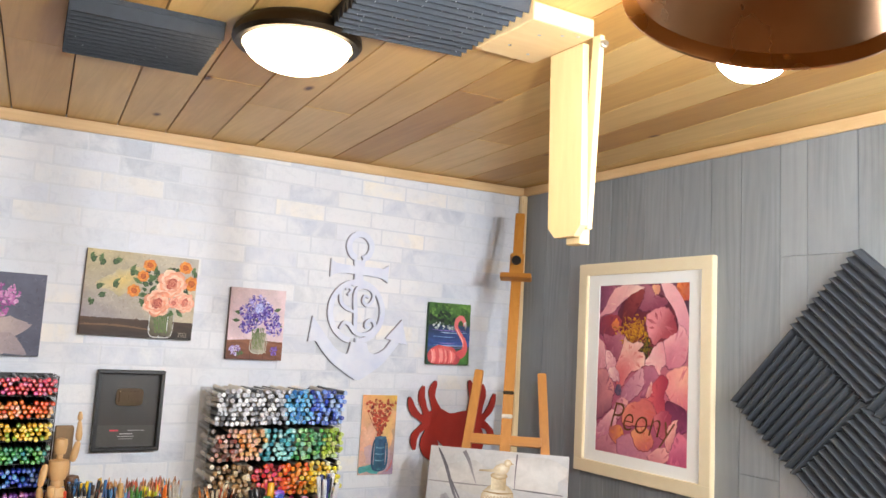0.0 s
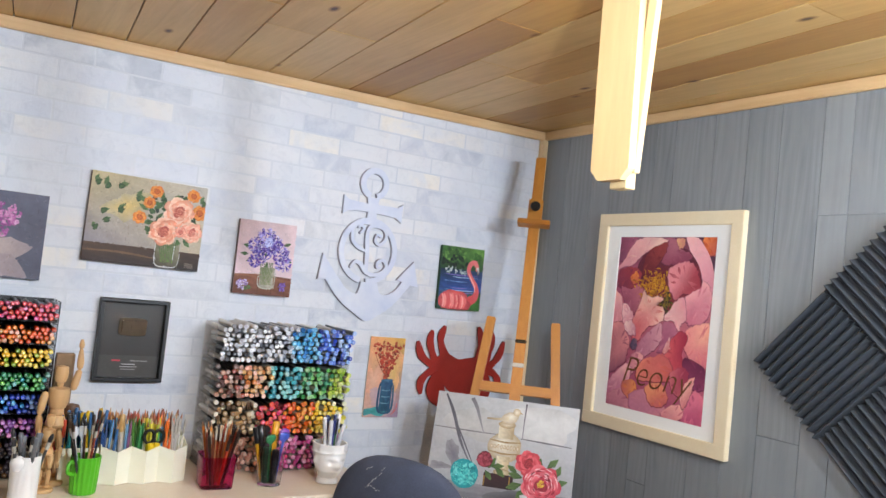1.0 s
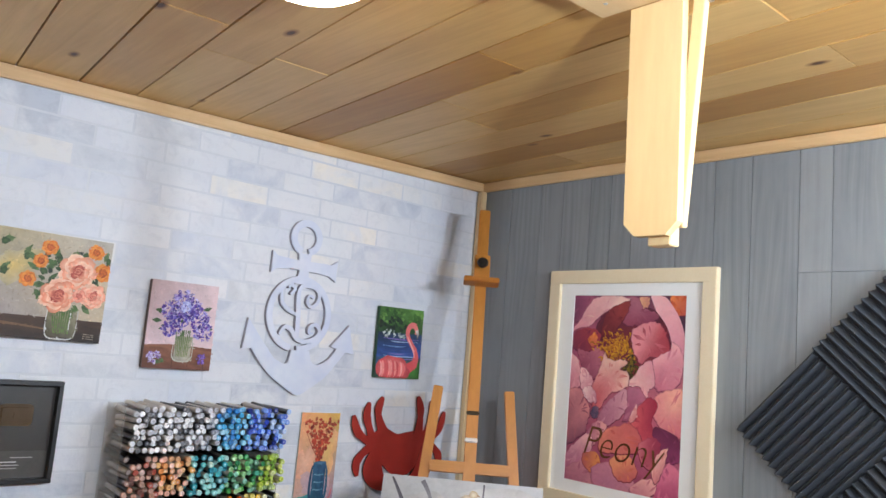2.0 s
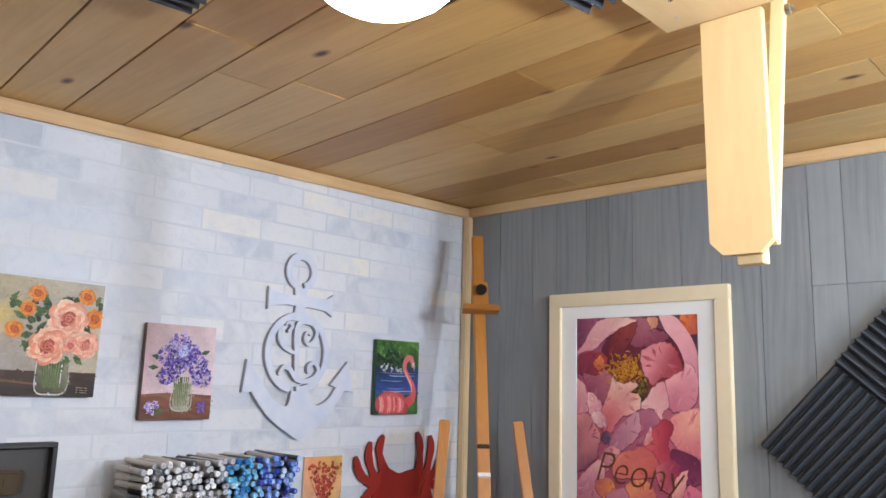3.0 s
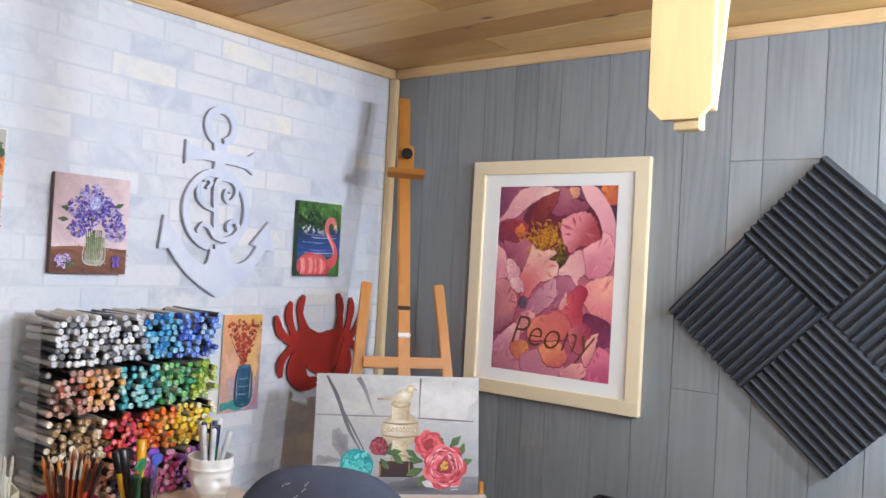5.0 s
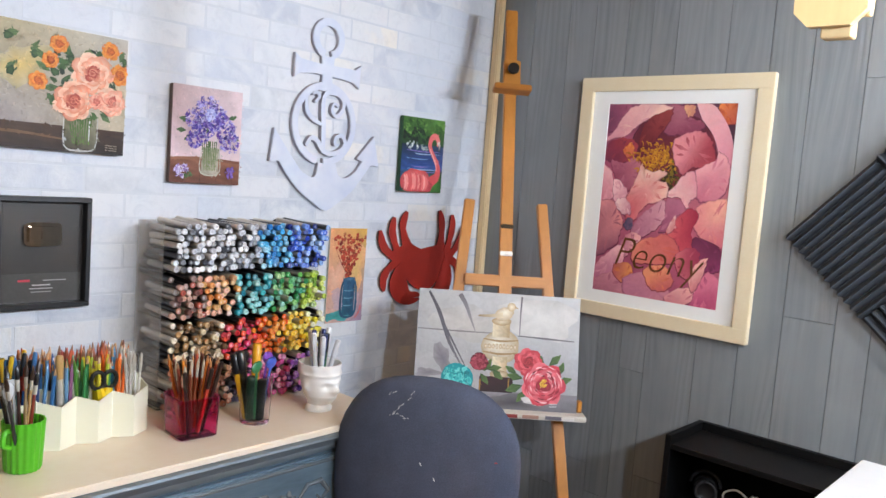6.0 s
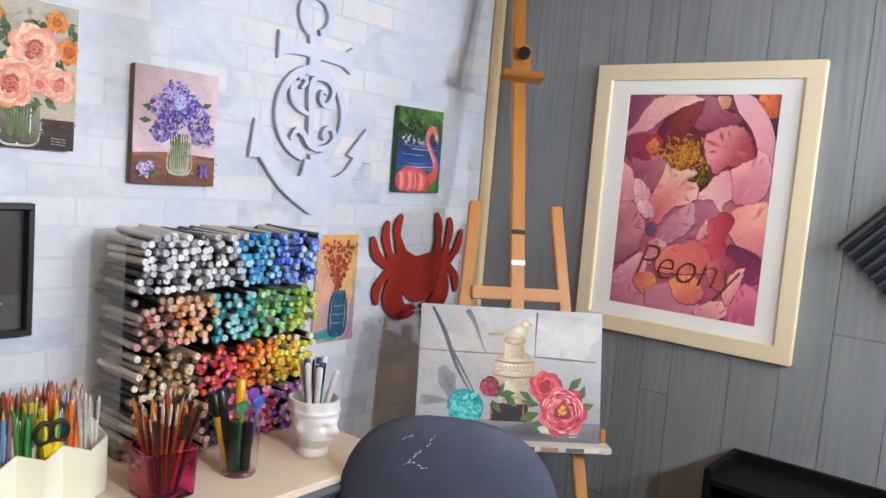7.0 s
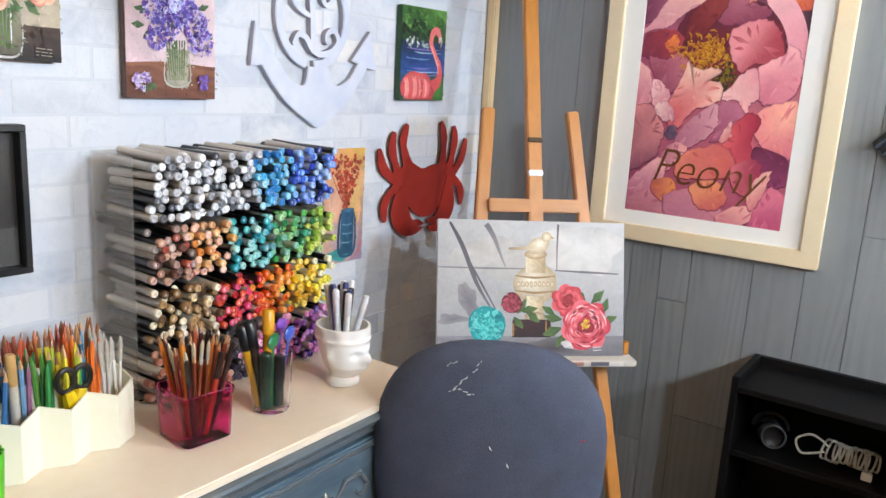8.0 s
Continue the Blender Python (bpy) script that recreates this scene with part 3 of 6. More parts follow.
        det = e1[:, 0] * e2[:, 1] - e1[:, 1] * e2[:, 0]
        det[np.abs(det) < 1e-14] = 1e-14
        for _ in range(n):
            u, v = self.r.uniform(box[0], box[2]), self.r.uniform(box[1], box[3])
            x, y = self.at(u, v)
            d = np.array((x, y)) - a
            s = (d[:, 0] * e2[:, 1] - d[:, 1] * e2[:, 0]) / det
            w = (e1[:, 0] * d[:, 1] - e1[:, 1] * d[:, 0]) / det
            hit = np.nonzero((s >= 0) & (w >= 0) & (s + w <= 1))[0]
            if not len(hit):
                continue
            i = hit[-1]
            c = col[i, 0] * (1 - s[i] - w[i]) + col[i, 1] * s[i] + col[i, 2] * w[i]
            g, h = 1 + self.r.uniform(-jitter, jitter), self.r.uniform(-0.05, 0.05)
            c = np.clip(np.array((c[0] * g * (1 + h), c[1] * g, c[2] * g * (1 - h))), 0, 1)
            ang, ln, wd = self.r.uniform(0, 3.14), size * self.r.uniform(0.5, 1.4), size * self.r.uniform(0.2, 0.45)
            ca, sa, bend = math.cos(ang), math.sin(ang), self.r.uniform(-0.3, 0.3)
            rim = []
            for px, py in ((-1, 0), (-0.5, 0.8), (0.4, 1 + bend), (1, bend), (0.5, bend - 0.7), (-0.4, -0.9)):
                px, py = px * ln * self.w / 2, py * wd * self.w / 2
                rim.append((x + px * ca - py * sa, y + px * sa + py * ca))
            self.fan((x, y), rim[::-1], (*c, 1), (*(c * (1 + self.r.uniform(-0.06, 0.06))), 1))

    def make(self, parent, z=0.0):
        me = bpy.data.meshes.new("painted_picture")
        me.from_pydata(self.v, [], self.f)
        at = me.color_attributes.new("paint", "FLOAT_COLOR", "CORNER")
        at.data.foreach_set("color", np.array(self.c, dtype=np.float32).ravel())
        me.materials.append(M["paint"])
        ob = new("painted_picture", me)
        ob.parent, ob.location = parent, (0, 0, z)
        return ob


def canvas(m, w, h, depth, label, category="painting", edge="canvas"):
    th = empty("canvas_painting", m, label, category)
    part("stretched_canvas", boxed((0, 0, depth / 2), (w, h, depth), bevel=0.002, seg=2), edge, th)
    return th


def on_brick(x, z, proud=0.0, roll=0):
    return pose(x, BRICK_Y - 0.004 - proud, z, 90, 0, 0) @ pose(0, 0, 0, 0, 0, roll)


# lilac in wrapping, beside the rainbow rack
th = canvas(on_brick(0.183, 1.457), 0.235, 0.254, 0.018, "small canvas of pink lilac and pale wrapping on grey")
A = Art(0.235, 0.254, 1)
A.grid(0, 0, 1, 1, "5f6376", "6a6c80", "6f7184", "585a6c", mess=0.12)
A.blob(0.35, 0.75, 0.35, 0.28, 0, "b8a7a4", "9c8f96", 0.3)
A.stroke([(0.30, 0.62), (0.62, 0.66), (0.88, 0.62)], [0.05, 0.3, 0.01], "c4b4ae", "a2949a")
A.stroke([(0.35, 0.8), (0.6, 0.85), (0.85, 0.98)], [0.05, 0.3, 0.02], "b5a5a4", "9a8d94")
A.sprinkle(0.42, 0.35, 0.2, 0.22, 90, 0.03, ["b765a4", "c97fb6", "9a4f90", "d79ac6", "8a4a86"])
A.sprinkle(0.62, 0.27, 0.08, 0.11, 40, 0.028, ["c97fb6", "d79ac6", "b765a4", "e0b0d4"])
A.brushwork(260, 0.05)
A.make(th, 0.018)

# roses in a glass
th = canvas(on_brick(0.585, 1.543, 0, -0.6), 0.356, 0.279, 0.019, "canvas of peach roses in a glass vase on a dark table", edge="painted_edge")
A = Art(0.356, 0.279, 2)
A.grid(0, 0, 1, 0.82, "c3b48a", "b9b4ac", "9b96a0", "c2b59c", mess=0.12)
A.blob(0.32, 0.35, 0.2, 0.13, 10, "d8c07e", "beb392", 0.3)
A.blob(0.9, 0.5, 0.12, 0.12, 10, "d9c69a", "c2b59c", 0.3)
A.grid(0, 0.79, 1, 1, "5c4332", "4c3527", "42302a", "1f1713", mess=0.25)
A.stroke([(0.0, 0.88), (0.3, 0.87), (0.6, 0.9)], [0.01, 0.02, 0.01], "7a5c42")
for a, b, s, t in ((0.03, 0.12, 0.07, 70), (0.11, 0.15, 0.09, 75), (0.22, 0.13, 0.1, 20), (0.10, 0.43, 0.08, 15), (0.13, 0.53, 0.07, 20), (0.24, 0.40, 0.08, 45), (0.38, 0.24, 0.09, 60), (0.05, 0.62, 0.05, 60),
                   (0.5, 0.36, 0.1, 150), (0.56, 0.48, 0.1, 190), (0.6, 0.24, 0.09, 80), (0.7, 0.2, 0.08, 40), (0.95, 0.2, 0.08, 75), (0.92, 0.5, 0.08, -10), (0.83, 0.65, 0.09, -40), (0.47, 0.28, 0.09, 130), (0.66, 0.3, 0.1, 60), (0.54, 0.55, 0.07, 210)):
    A.leaf(a, b, s, t, "3f5a34", "6f8a58")
    A.blob(a + 0.03, b, 0.03, 0.024, t, "51703f", "2f4a2c", 0.2, 10)
A.grid(0.60, 0.70, 0.81, 0.97, "8c8a6c", "99967e", "4e4636", "6e6a58", mess=0.2)
for i in range(9):
    A.stroke([(0.63 + 0.018 * i, 0.70), (0.66 + 0.012 * i, 0.93)], [0.012, 0.006], "47662f", "6f8a48")
A.stroke([(0.60, 0.70), (0.605, 0.95), (0.70, 0.985), (0.805, 0.95), (0.815, 0.70)], [0.006, 0.008, 0.014, 0.008, 0.006], "dcdcd8", "b8b8b4")
A.stroke([(0.765, 0.73), (0.762, 0.92)], [0.008, 0.004], "eeeeee")
A.sprinkle(0.72, 0.42, 0.26, 0.3, 70, 0.03, ["2f4a2c", "3f5a34", "51703f", "26382a"])
for a, b, r in ((0.55, 0.13, 0.05), (0.50, 0.27, 0.045), (0.88, 0.12, 0.052), (0.43, 0.45, 0.05), (0.95, 0.31, 0.06)):
    A.rose(a, b, r * 1.15, "e8a24a", "d9782a", "a84a1c", 4)
A.rose(0.765, 0.33, 0.135, "f6d4bc", "e69c80", "a8342c")
A.rose(0.65, 0.58, 0.125, "f4ccb0", "e08c70", "a02c28")
A.rose(0.90, 0.55, 0.095, "f2cab0", "e8a08a", "c0564a")
A.rose(0.80, 0.56, 0.05, "f0b8a0", "e08a78", "b8584c", 4)
for i in range(3):
    A.stroke([(0.87, 0.92 + 0.02 * i), (0.95, 0.925 + 0.02 * i)], [0.006, 0.004], "a89a8c")
A.brushwork(900, 0.028, 0.18)
A.make(th, 0.019)

# lilacs on a brown table
th = canvas(on_brick(0.989, 1.471), 0.205, 0.254, 0.019, "small canvas of purple lilacs in a glass jar on boards", edge="painted_edge")
A = Art(0.205, 0.254, 3)
A.grid(0, 0, 1, 0.76, "c4acae", "dcc6ca", "e6d0d6", "e4ced2", mess=0.1)
A.grid(0, 0.74, 1, 1, "8a5a44", "96654c", "704434", "7c4e3c", mess=0.25)
A.stroke([(0, 0.75), (0.5, 0.735), (1, 0.76)], [0.03, 0.04, 0.03], "9c6a50", "7a4c3a")
for i in range(4):
    A.stroke([(0.2 + 0.22 * i, 0.82), (0.18 + 0.24 * i, 1.0)], [0.006, 0.01], "4e2e24")
for a, b, s, t in ((0.25, 0.36, 0.16, 170), (0.2, 0.46, 0.14, 180), (0.3, 0.5, 0.15, 210), (0.8, 0.3, 0.14, 20), (0.86, 0.5, 0.12, -10), (0.5, 0.5, 0.14, 80), (0.55, 0.55, 0.13, 250)):
    A.leaf(a, b, s, t, "2f4a2e", "5d7a4c")
A.grid(0.43, 0.62, 0.68, 0.9, "8a8c74", "a8a48c", "a8a498", "b8b0a4", mess=0.2)
for i in range(8):
    A.stroke([(0.43 + 0.03 * i, 0.55), (0.47 + 0.022 * i, 0.86)], [0.016, 0.01], "4c6a34", "7c8c54")
A.stroke([(0.43, 0.62), (0.41, 0.86), (0.55, 0.91), (0.70, 0.86), (0.68, 0.62)], [0.01, 0.016, 0.02, 0.016, 0.01], "cfcfc4", "aeb0a0")
for a, b, n in ((0.48, 0.2, 60), (0.33, 0.33, 50), (0.62, 0.28, 60), (0.45, 0.42, 55), (0.75, 0.42, 55), (0.35, 0.52, 40), (0.83, 0.55, 45), (0.55, 0.33, 50)):
    A.sprinkle(a, b, 0.155, 0.11, int(n * 1.5), 0.026, ["43388c", "6250b4", "8474cc", "b8ace0", "5a3490", "7a4aa8", "d4ccf0", "352c70"])
A.sprinkle(0.52, 0.28, 0.07, 0.06, 40, 0.022, ["c8ccec", "dcdcf4", "a8aee0"])
A.sprinkle(0.14, 0.87, 0.1, 0.07, 45, 0.022, ["b8a8d8", "dcd4ec", "8a6ab0"])
A.sprinkle(0.22, 0.92, 0.06, 0.03, 15, 0.022, ["3f5a34", "5d7a4c"])
A.sprinkle(0.84, 0.87, 0.07, 0.06, 35, 0.02, ["7a58b8", "9a80cc", "5a3a90"])
A.brushwork(700, 0.035, 0.2)
A.make(th, 0.019)

# flamingo
th = canvas(on_brick(1.817, 1.479, 0, 0.3), 0.205, 0.254, 0.019, "small canvas of a pink flamingo on blue water", edge="green_edge")
A = Art(0.205, 0.254, 4)
A.grid(0, 0, 1, 0.42, "4c7a3a", "5f8c44", "1f3a2a", "2a4a2c", mess=0.25)
A.grid(0, 0.36, 1, 0.72, "1f3048", "2a4a6c", "2f5a9c", "4a60a8", mess=0.22)
A.grid(0, 0.7, 1, 1, "3a5a86", "3f5a50", "2f5a48", "3f7a3c", mess=0.2)
A.sprinkle(0.5, 0.12, 0.5, 0.12, 40, 0.06, ["3f6a30", "6f9a4c", "2a4a26", "507c3a"])
A.sprinkle(0.3, 0.25, 0.3, 0.1, 25, 0.05, ["1a2c20", "24402a"])
A.sprinkle(0.25, 0.38, 0.14, 0.06, 24, 0.025, ["cfd8d4", "8c9c9c", "e8ece8", "6a7a78"])
A.sprinkle(0.55, 0.38, 0.12, 0.04, 16, 0.025, ["b8c4c0", "7a8a88"])
for i in range(9):
    b = 0.44 + 0.035 * i
    A.stroke([(A.r.uniform(0, 0.3), b), (0.45, b + 0.01), (A.r.uniform(0.6, 0.95), b)], [0.004, 0.02, 0.004], A.r.choice(["7aa0d0", "4a78b8", "2a4a8c", "8a7ac0", "a8c4e0"]))
A.blob(0.88, 0.9, 0.16, 0.2, 0, "4f8a3c", "3a6a34", 0.3)
A.stroke([(0.70, 0.86), (0.86, 0.78), (0.88, 0.64), (0.76, 0.5), (0.66, 0.38), (0.68, 0.27), (0.78, 0.23), (0.86, 0.3), (0.84, 0.36)], [0.2, 0.15, 0.1, 0.085, 0.085, 0.1, 0.11, 0.08, 0.05], "d8585c", "e88a88")
A.stroke([(0.66, 0.40), (0.72, 0.48), (0.82, 0.6), (0.85, 0.7)], [0.01, 0.03, 0.03, 0.01], "f4b4ae")
A.stroke([(0.86, 0.30), (0.89, 0.36), (0.88, 0.43)], [0.07, 0.05, 0.01], "f0e4dc", "2a2426")
A.blob(0.33, 0.84, 0.34, 0.2, 8, "ee8d8a", "cf5358", 0.12)
A.blob(0.5, 0.92, 0.3, 0.12, 0, "e06a6c", "b8444c", 0.15)
for i in range(12):
    a = 0.08 + 0.045 * i
    A.stroke([(a, 0.74 + 0.1 * abs(a - 0.3)), (a + 0.06, 0.86), (a + 0.02, 0.98)], [0.01, 0.08, 0.01], A.r.choice(["ee9a94", "dc6466", "f0aaa4", "cf5458", "e87c7a"]))
A.brushwork(500, 0.04, 0.25)
A.make(th, 0.019)

# red sprigs in a blue jar, a loose sheet
th = empty("canvas_painting", on_brick(1.518, 1.071, 0, -0.4), "tall narrow painting of red sprigs in a blue jar", "painting")
part("painted_panel", boxed((0, 0, 0.003), (0.152, 0.305, 0.006), bevel=0.001), "canvas", th)
A = Art(0.152, 0.305, 5)
A.grid(0, 0, 1, 1, "e8a878", "e0b85c", "d8b4a4", "a08aa8", mess=0.1)
A.blob(0.75, 0.4, 0.3, 0.5, 0, "e8c47c", "e4b488", 0.3)
A.blob(0.2, 0.55, 0.2, 0.4, 0, "ecc0a4", "e0ac90", 0.3)
A.blob(0.55, 0.8, 0.4, 0.3, 0, "c0b0c0", "c8a8a8", 0.3)
A.blob(0.3, 0.93, 0.32, 0.12, 5, "3f9a94", "5aa8a8", 0.3)
A.stroke([(0.8, 0.97), (0.92, 0.9), (0.95, 0.82)], [0.02, 0.05, 0.02], "d07878")
for i in range(7):
    A.stroke([(0.55, 0.52), (0.5 + 0.08 * (i - 3), 0.3), (0.5 + 0.13 * (i - 3), 0.08 + 0.02 * abs(i - 3))], [0.02, 0.015, 0.006], "9a4030", "b85a40")
    for j in range(17):
        u = j / 16
        A.blob(0.54 + 0.13 * (i - 3) * u + A.r.uniform(-0.07, 0.07), 0.5 - 0.42 * u + A.r.uniform(-0.02, 0.02), 0.045, 0.034, A.r.uniform(0, 180), A.r.choice(["b8402c", "d0603c", "8c2a24", "dc7c50"]), A.r.choice(["c8503a", "7a2420"]), 0.3, 8)
A.grid(0.42, 0.53, 0.75, 0.93, "3f6a8c", "2f5678", "2a6478", "24506c", mess=0.25)
A.blob(0.585, 0.54, 0.16, 0.045, 0, "5a88a4", "34607c", 0.1)
A.stroke([(0.42, 0.56), (0.38, 0.66), (0.39, 0.9), (0.58, 0.95), (0.78, 0.9), (0.79, 0.66), (0.75, 0.56)], [0.03, 0.05, 0.06, 0.05, 0.06, 0.05, 0.03], "1f4460", "3a6c88")
for b in (0.66, 0.74, 0.82):
    A.stroke([(0.46, b), (0.6, b + 0.008), (0.72, b)], [0.02, 0.03, 0.02], "88b0c0", "4a7c94")
A.brushwork(350, 0.06, 0.2)
A.make(th, 0.006)

# award plaque in a shadow box
th = empty("award_plaque", on_brick(0.583, 1.166), "black framed award plaque with a silver button and dark panel", "plaque")
for c, s in (((0, 0.124, 0.016), (0.208, 0.012, 0.032)), ((0, -0.124, 0.016), (0.208, 0.012, 0.032)), ((-0.098, 0, 0.016), (0.012, 0.236, 0.032)), ((0.098, 0, 0.016), (0.012, 0.236, 0.032))):
    part("frame_bar", boxed(c, s, bevel=0.0015), "black", th)
part("panel", boxed((0, 0, 0.004), (0.184, 0.236, 0.008)), "plaque_panel", th)
part("lower_panel", boxed((0, -0.083, 0.0095), (0.180, 0.068, 0.002)), "smoke_panel", th, "smoke-grey lower panel")
bm = bmesh.new()
slab(bm, [(0.042 * (abs(math.cos(a)) ** 0.35) * (1 if math.cos(a) > 0 else -1), 0.028 * (abs(math.sin(a)) ** 0.35) * (1 if math.sin(a) > 0 else -1)) for a in (2 * math.pi * i / 40 + 0.01 for i in range(40))], 0, 0.016, pose(0.0, 0.042, 0.0085), 0.013)
btn = part("silver_button", bm, "silver", th, "polished silver button", True)
bm = bmesh.new()
slab(bm, [(-0.007, -0.009), (0.010, 0.0), (-0.007, 0.009)], 0, 0.002, pose(0.001, 0.042, 0.0248))
part("triangle", bm, "silver", btn)
for x, y, w, h, c in ((-0.038, -0.066, 0.026, 0.005, "c23a4a"), (0.030, -0.066, 0.052, 0.0022, "9a9a9a"), (0.0, -0.077, 0.040, 0.0025, "b8b8b8"), (0.0, -0.085, 0.052, 0.0022, "a0a0a0"), (0.0, -0.093, 0.044, 0.0022, "8a8a8a")):
    colour_mesh(part("text_bar", boxed((x, y, 0.011), (w, h, 0.0008)), "tint", th), srgb(c))

# peony print in a pale wooden frame
th = empty("framed_print", pose(PLANK_X - 0.0035, 2.072, 1.383, 90, 0, -90), "watercolour peony print with white mat in a pale wood frame", "framed print")
FW, FH, FB = 0.646, 0.80, 0.046
for x, y, w, h, t in ((0, (FH - FB) / 2, FW, FB, 0), (0, -(FH - FB) / 2, FW, FB, 0), (-(FW - FB) / 2, 0, FB, FH - 2 * FB, 0), ((FW - FB) / 2, 0, FB, FH - 2 * FB, 0)):
    part("frame_bar", boxed((x, y, 0.0125), (w, h, 0.025), bevel=0.002, seg=2), "frame_wood", th)
for x, y, w, h in ((0, 0.3335, FW - 2 * FB, 0.041), (0, -0.3335, FW - 2 * FB, 0.041), (-0.2475, 0, 0.059, 0.626), (0.2475, 0, 0.059, 0.626)):
    part("mat_strip", boxed((x, y, 0.0105), (w, h, 0.003)), "mat", th, "white mat board")
part("backing", boxed((0, 0, 0.004), (FW - 2 * FB, FH - 2 * FB, 0.008)), "mat", th)
A = Art(0.437, 0.628, 6)
A.grid(0, 0, 1, 0.35, "8a4a64", "6a3a54", "b85a78", "c87a84", mess=0.15)
A.grid(0, 0.35, 1, 1, "c8687c", "d07a84", "a84e70", "b85a78", mess=0.15)


def blend(a, b, u):
    return "".join("%02x" % round(int(a[i:i + 2], 16) * (1 - u) + int(b[i:i + 2], 16) * u) for i in (0, 2, 4))


def wash(pale, deep, way, pts):
    """A watercolour petal: a wavering outline, pale at one side and deep at the other, with a pooled dark rim."""
    line = []
    n = len(pts)
    for i in range(n):
        p0, p1, p2, p3 = (Vector(pts[j % n]) for j in (i - 1, i, i + 1, i + 2))
        for k in range(6):
            u = k / 6
            q = 0.5 * ((2 * p1) + (p2 - p0) * u + (2 * p0 - 5 * p1 + 4 * p2 - p3) * u * u + (3 * p1 - p0 - 3 * p2 + p3) * u ** 3)
            line.append(q + Vector((A.r.gauss(0, 0.004), A.r.gauss(0, 0.003))))
    mid = sum(line, Vector((0, 0))) / len(line)
    d = Vector((math.cos(radians(way)), -math.sin(radians(way)) * 0.7))
    reach = max(abs((q - mid).dot(d)) for q in line) or 1.0
    ph = A.r.uniform(0, 6.28)

    def tone(q, dark=0.0):
        u = 0.42 + 0.62 * (q - mid).dot(d) / reach + 0.16 * math.sin(17 * q.x + 23 * q.y + ph) + A.r.uniform(-0.05, 0.05)
        c = blend(pale, deep, min(max(u, 0.0), 1.0))
        light = 0.12 if int(pale[2:4], 16) > 130 else 0.0
        return srgb(blend(blend(c, "ffd2c8", light), "7c2848", dark))

    A.fan(A.at(*mid), [A.at(q.x + (q.x - mid.x) * 0.03, q.y + (q.y - mid.y) * 0.03 + 0.003) for q in line], srgb(deep), srgb(blend(deep, "5c2040", 0.6)))
    A.z += 0.00001
    k = len(A.v)
    rings = (1.0, 0.93, 0.72, 0.45)
    cols = []
    for j, sc in enumerate(rings):
        for q in line:
            w = mid + (q - mid) * sc
            A.v.append((*A.inside(*A.at(w.x, w.y)), A.z))
            cols.append(tone(w, 0.22 if j == 0 else 0.0))
    A.v.append((*A.inside(*A.at(*mid)), A.z))
    cols.append(tone(mid))
    m = len(line)
    for j in range(3):
        for i in range(m):
            ids = (j * m + i, j * m + (i + 1) % m, (j + 1) * m + (i + 1) % m, (j + 1) * m + i)
            A.f.append(tuple(k + e for e in ids))
            A.c += [cols[e] for e in ids]
    for i in range(m):
        ids = (3 * m + i, 3 * m + (i + 1) % m, 4 * m)
        A.f.append(tuple(k + e for e in ids))
        A.c += [cols[e] for e in ids]
    for _ in range(7):
        q = line[A.r.randrange(m)]
        e = mid + (q - mid) * A.r.uniform(0.82, 0.95)
        b0 = mid + (q - mid) * A.r.uniform(0.25, 0.5) + Vector((A.r.gauss(0, 0.012), A.r.gauss(0, 0.008)))
        w = A.r.uniform(0.012, 0.03)
        A.stroke([tuple(b0), tuple((b0 + e) / 2 + Vector((A.r.gauss(0, 0.006), A.r.gauss(0, 0.004)))), tuple(e)], [0.003, w, 0.002], blend(pale, deep, A.r.uniform(0.15, 0.5)), blend(pale, deep, A.r.uniform(0.5, 0.95)))


wash("8a2f3c", "5a2038", 90, [(0.21, 0.23), (0.25, 0.14), (0.33, 0.06), (0.51, 0.03), (0.71, 0.07), (0.83, 0.12), (0.88, 0.23), (0.87, 0.36), (0.56, 0.43), (0.28, 0.34)])
wash("b06078", "7c3c5c", 200, [(-0.02, -0.01), (0.16, -0), (0.19, 0.02), (0.12, 0.07), (0.06, 0.14), (-0.02, 0.13)])
wash("b8707f", "8c3c58", 270, [(0.49, 0.01), (0.62, 0.02), (0.66, 0.07), (0.78, 0.1), (0.74, 0.13), (0.63, 0.15), (0.54, 0.16), (0.47, 0.14), (0.51, 0.08)])
wash("f8d2c2", "dc8c9c", 160, [(-0.01, 0.2), (0.07, 0.13), (0.13, 0.06), (0.22, 0.01), (0.36, -0), (0.52, 0.02), (0.44, 0.06), (0.35, 0.07), (0.28, 0.1), (0.21, 0.14), (0.15, 0.17), (0.07, 0.18)])
wash("eab482", "d88c78", 0, [(0.61, 0.01), (0.68, 0.01), (0.69, 0.05), (0.65, 0.07), (0.62, 0.04)])
wash("54344c", "6c3c50", 90, [(0.74, -0), (1.01, -0.01), (1.03, 0.22), (0.98, 0.18), (0.9, 0.1), (0.81, 0.05)])
wash("ee8a40", "b8443c", 300, [(0.88, 0), (1.01, -0), (1, 0.09), (0.93, 0.1), (0.88, 0.06)])
A.stroke([(0.72, -0.01), (0.80, 0.05), (0.90, 0.14), (0.96, 0.26), (0.975, 0.36)], [0.05, 0.13, 0.12, 0.11, 0.05], "f9c6c6", "e08ca0")
wash("a04444", "6c1e2c", 200, [(0.28, 0.24), (0.29, 0.14), (0.34, 0.08), (0.41, 0.05), (0.52, 0.03), (0.51, 0.08), (0.46, 0.14), (0.42, 0.18), (0.36, 0.22)])
wash("b4444c", "7c2c4c", 200, [(-0.02, 0.24), (0.07, 0.19), (0.18, 0.18), (0.27, 0.21), (0.24, 0.28), (0.14, 0.31), (0.01, 0.29)])
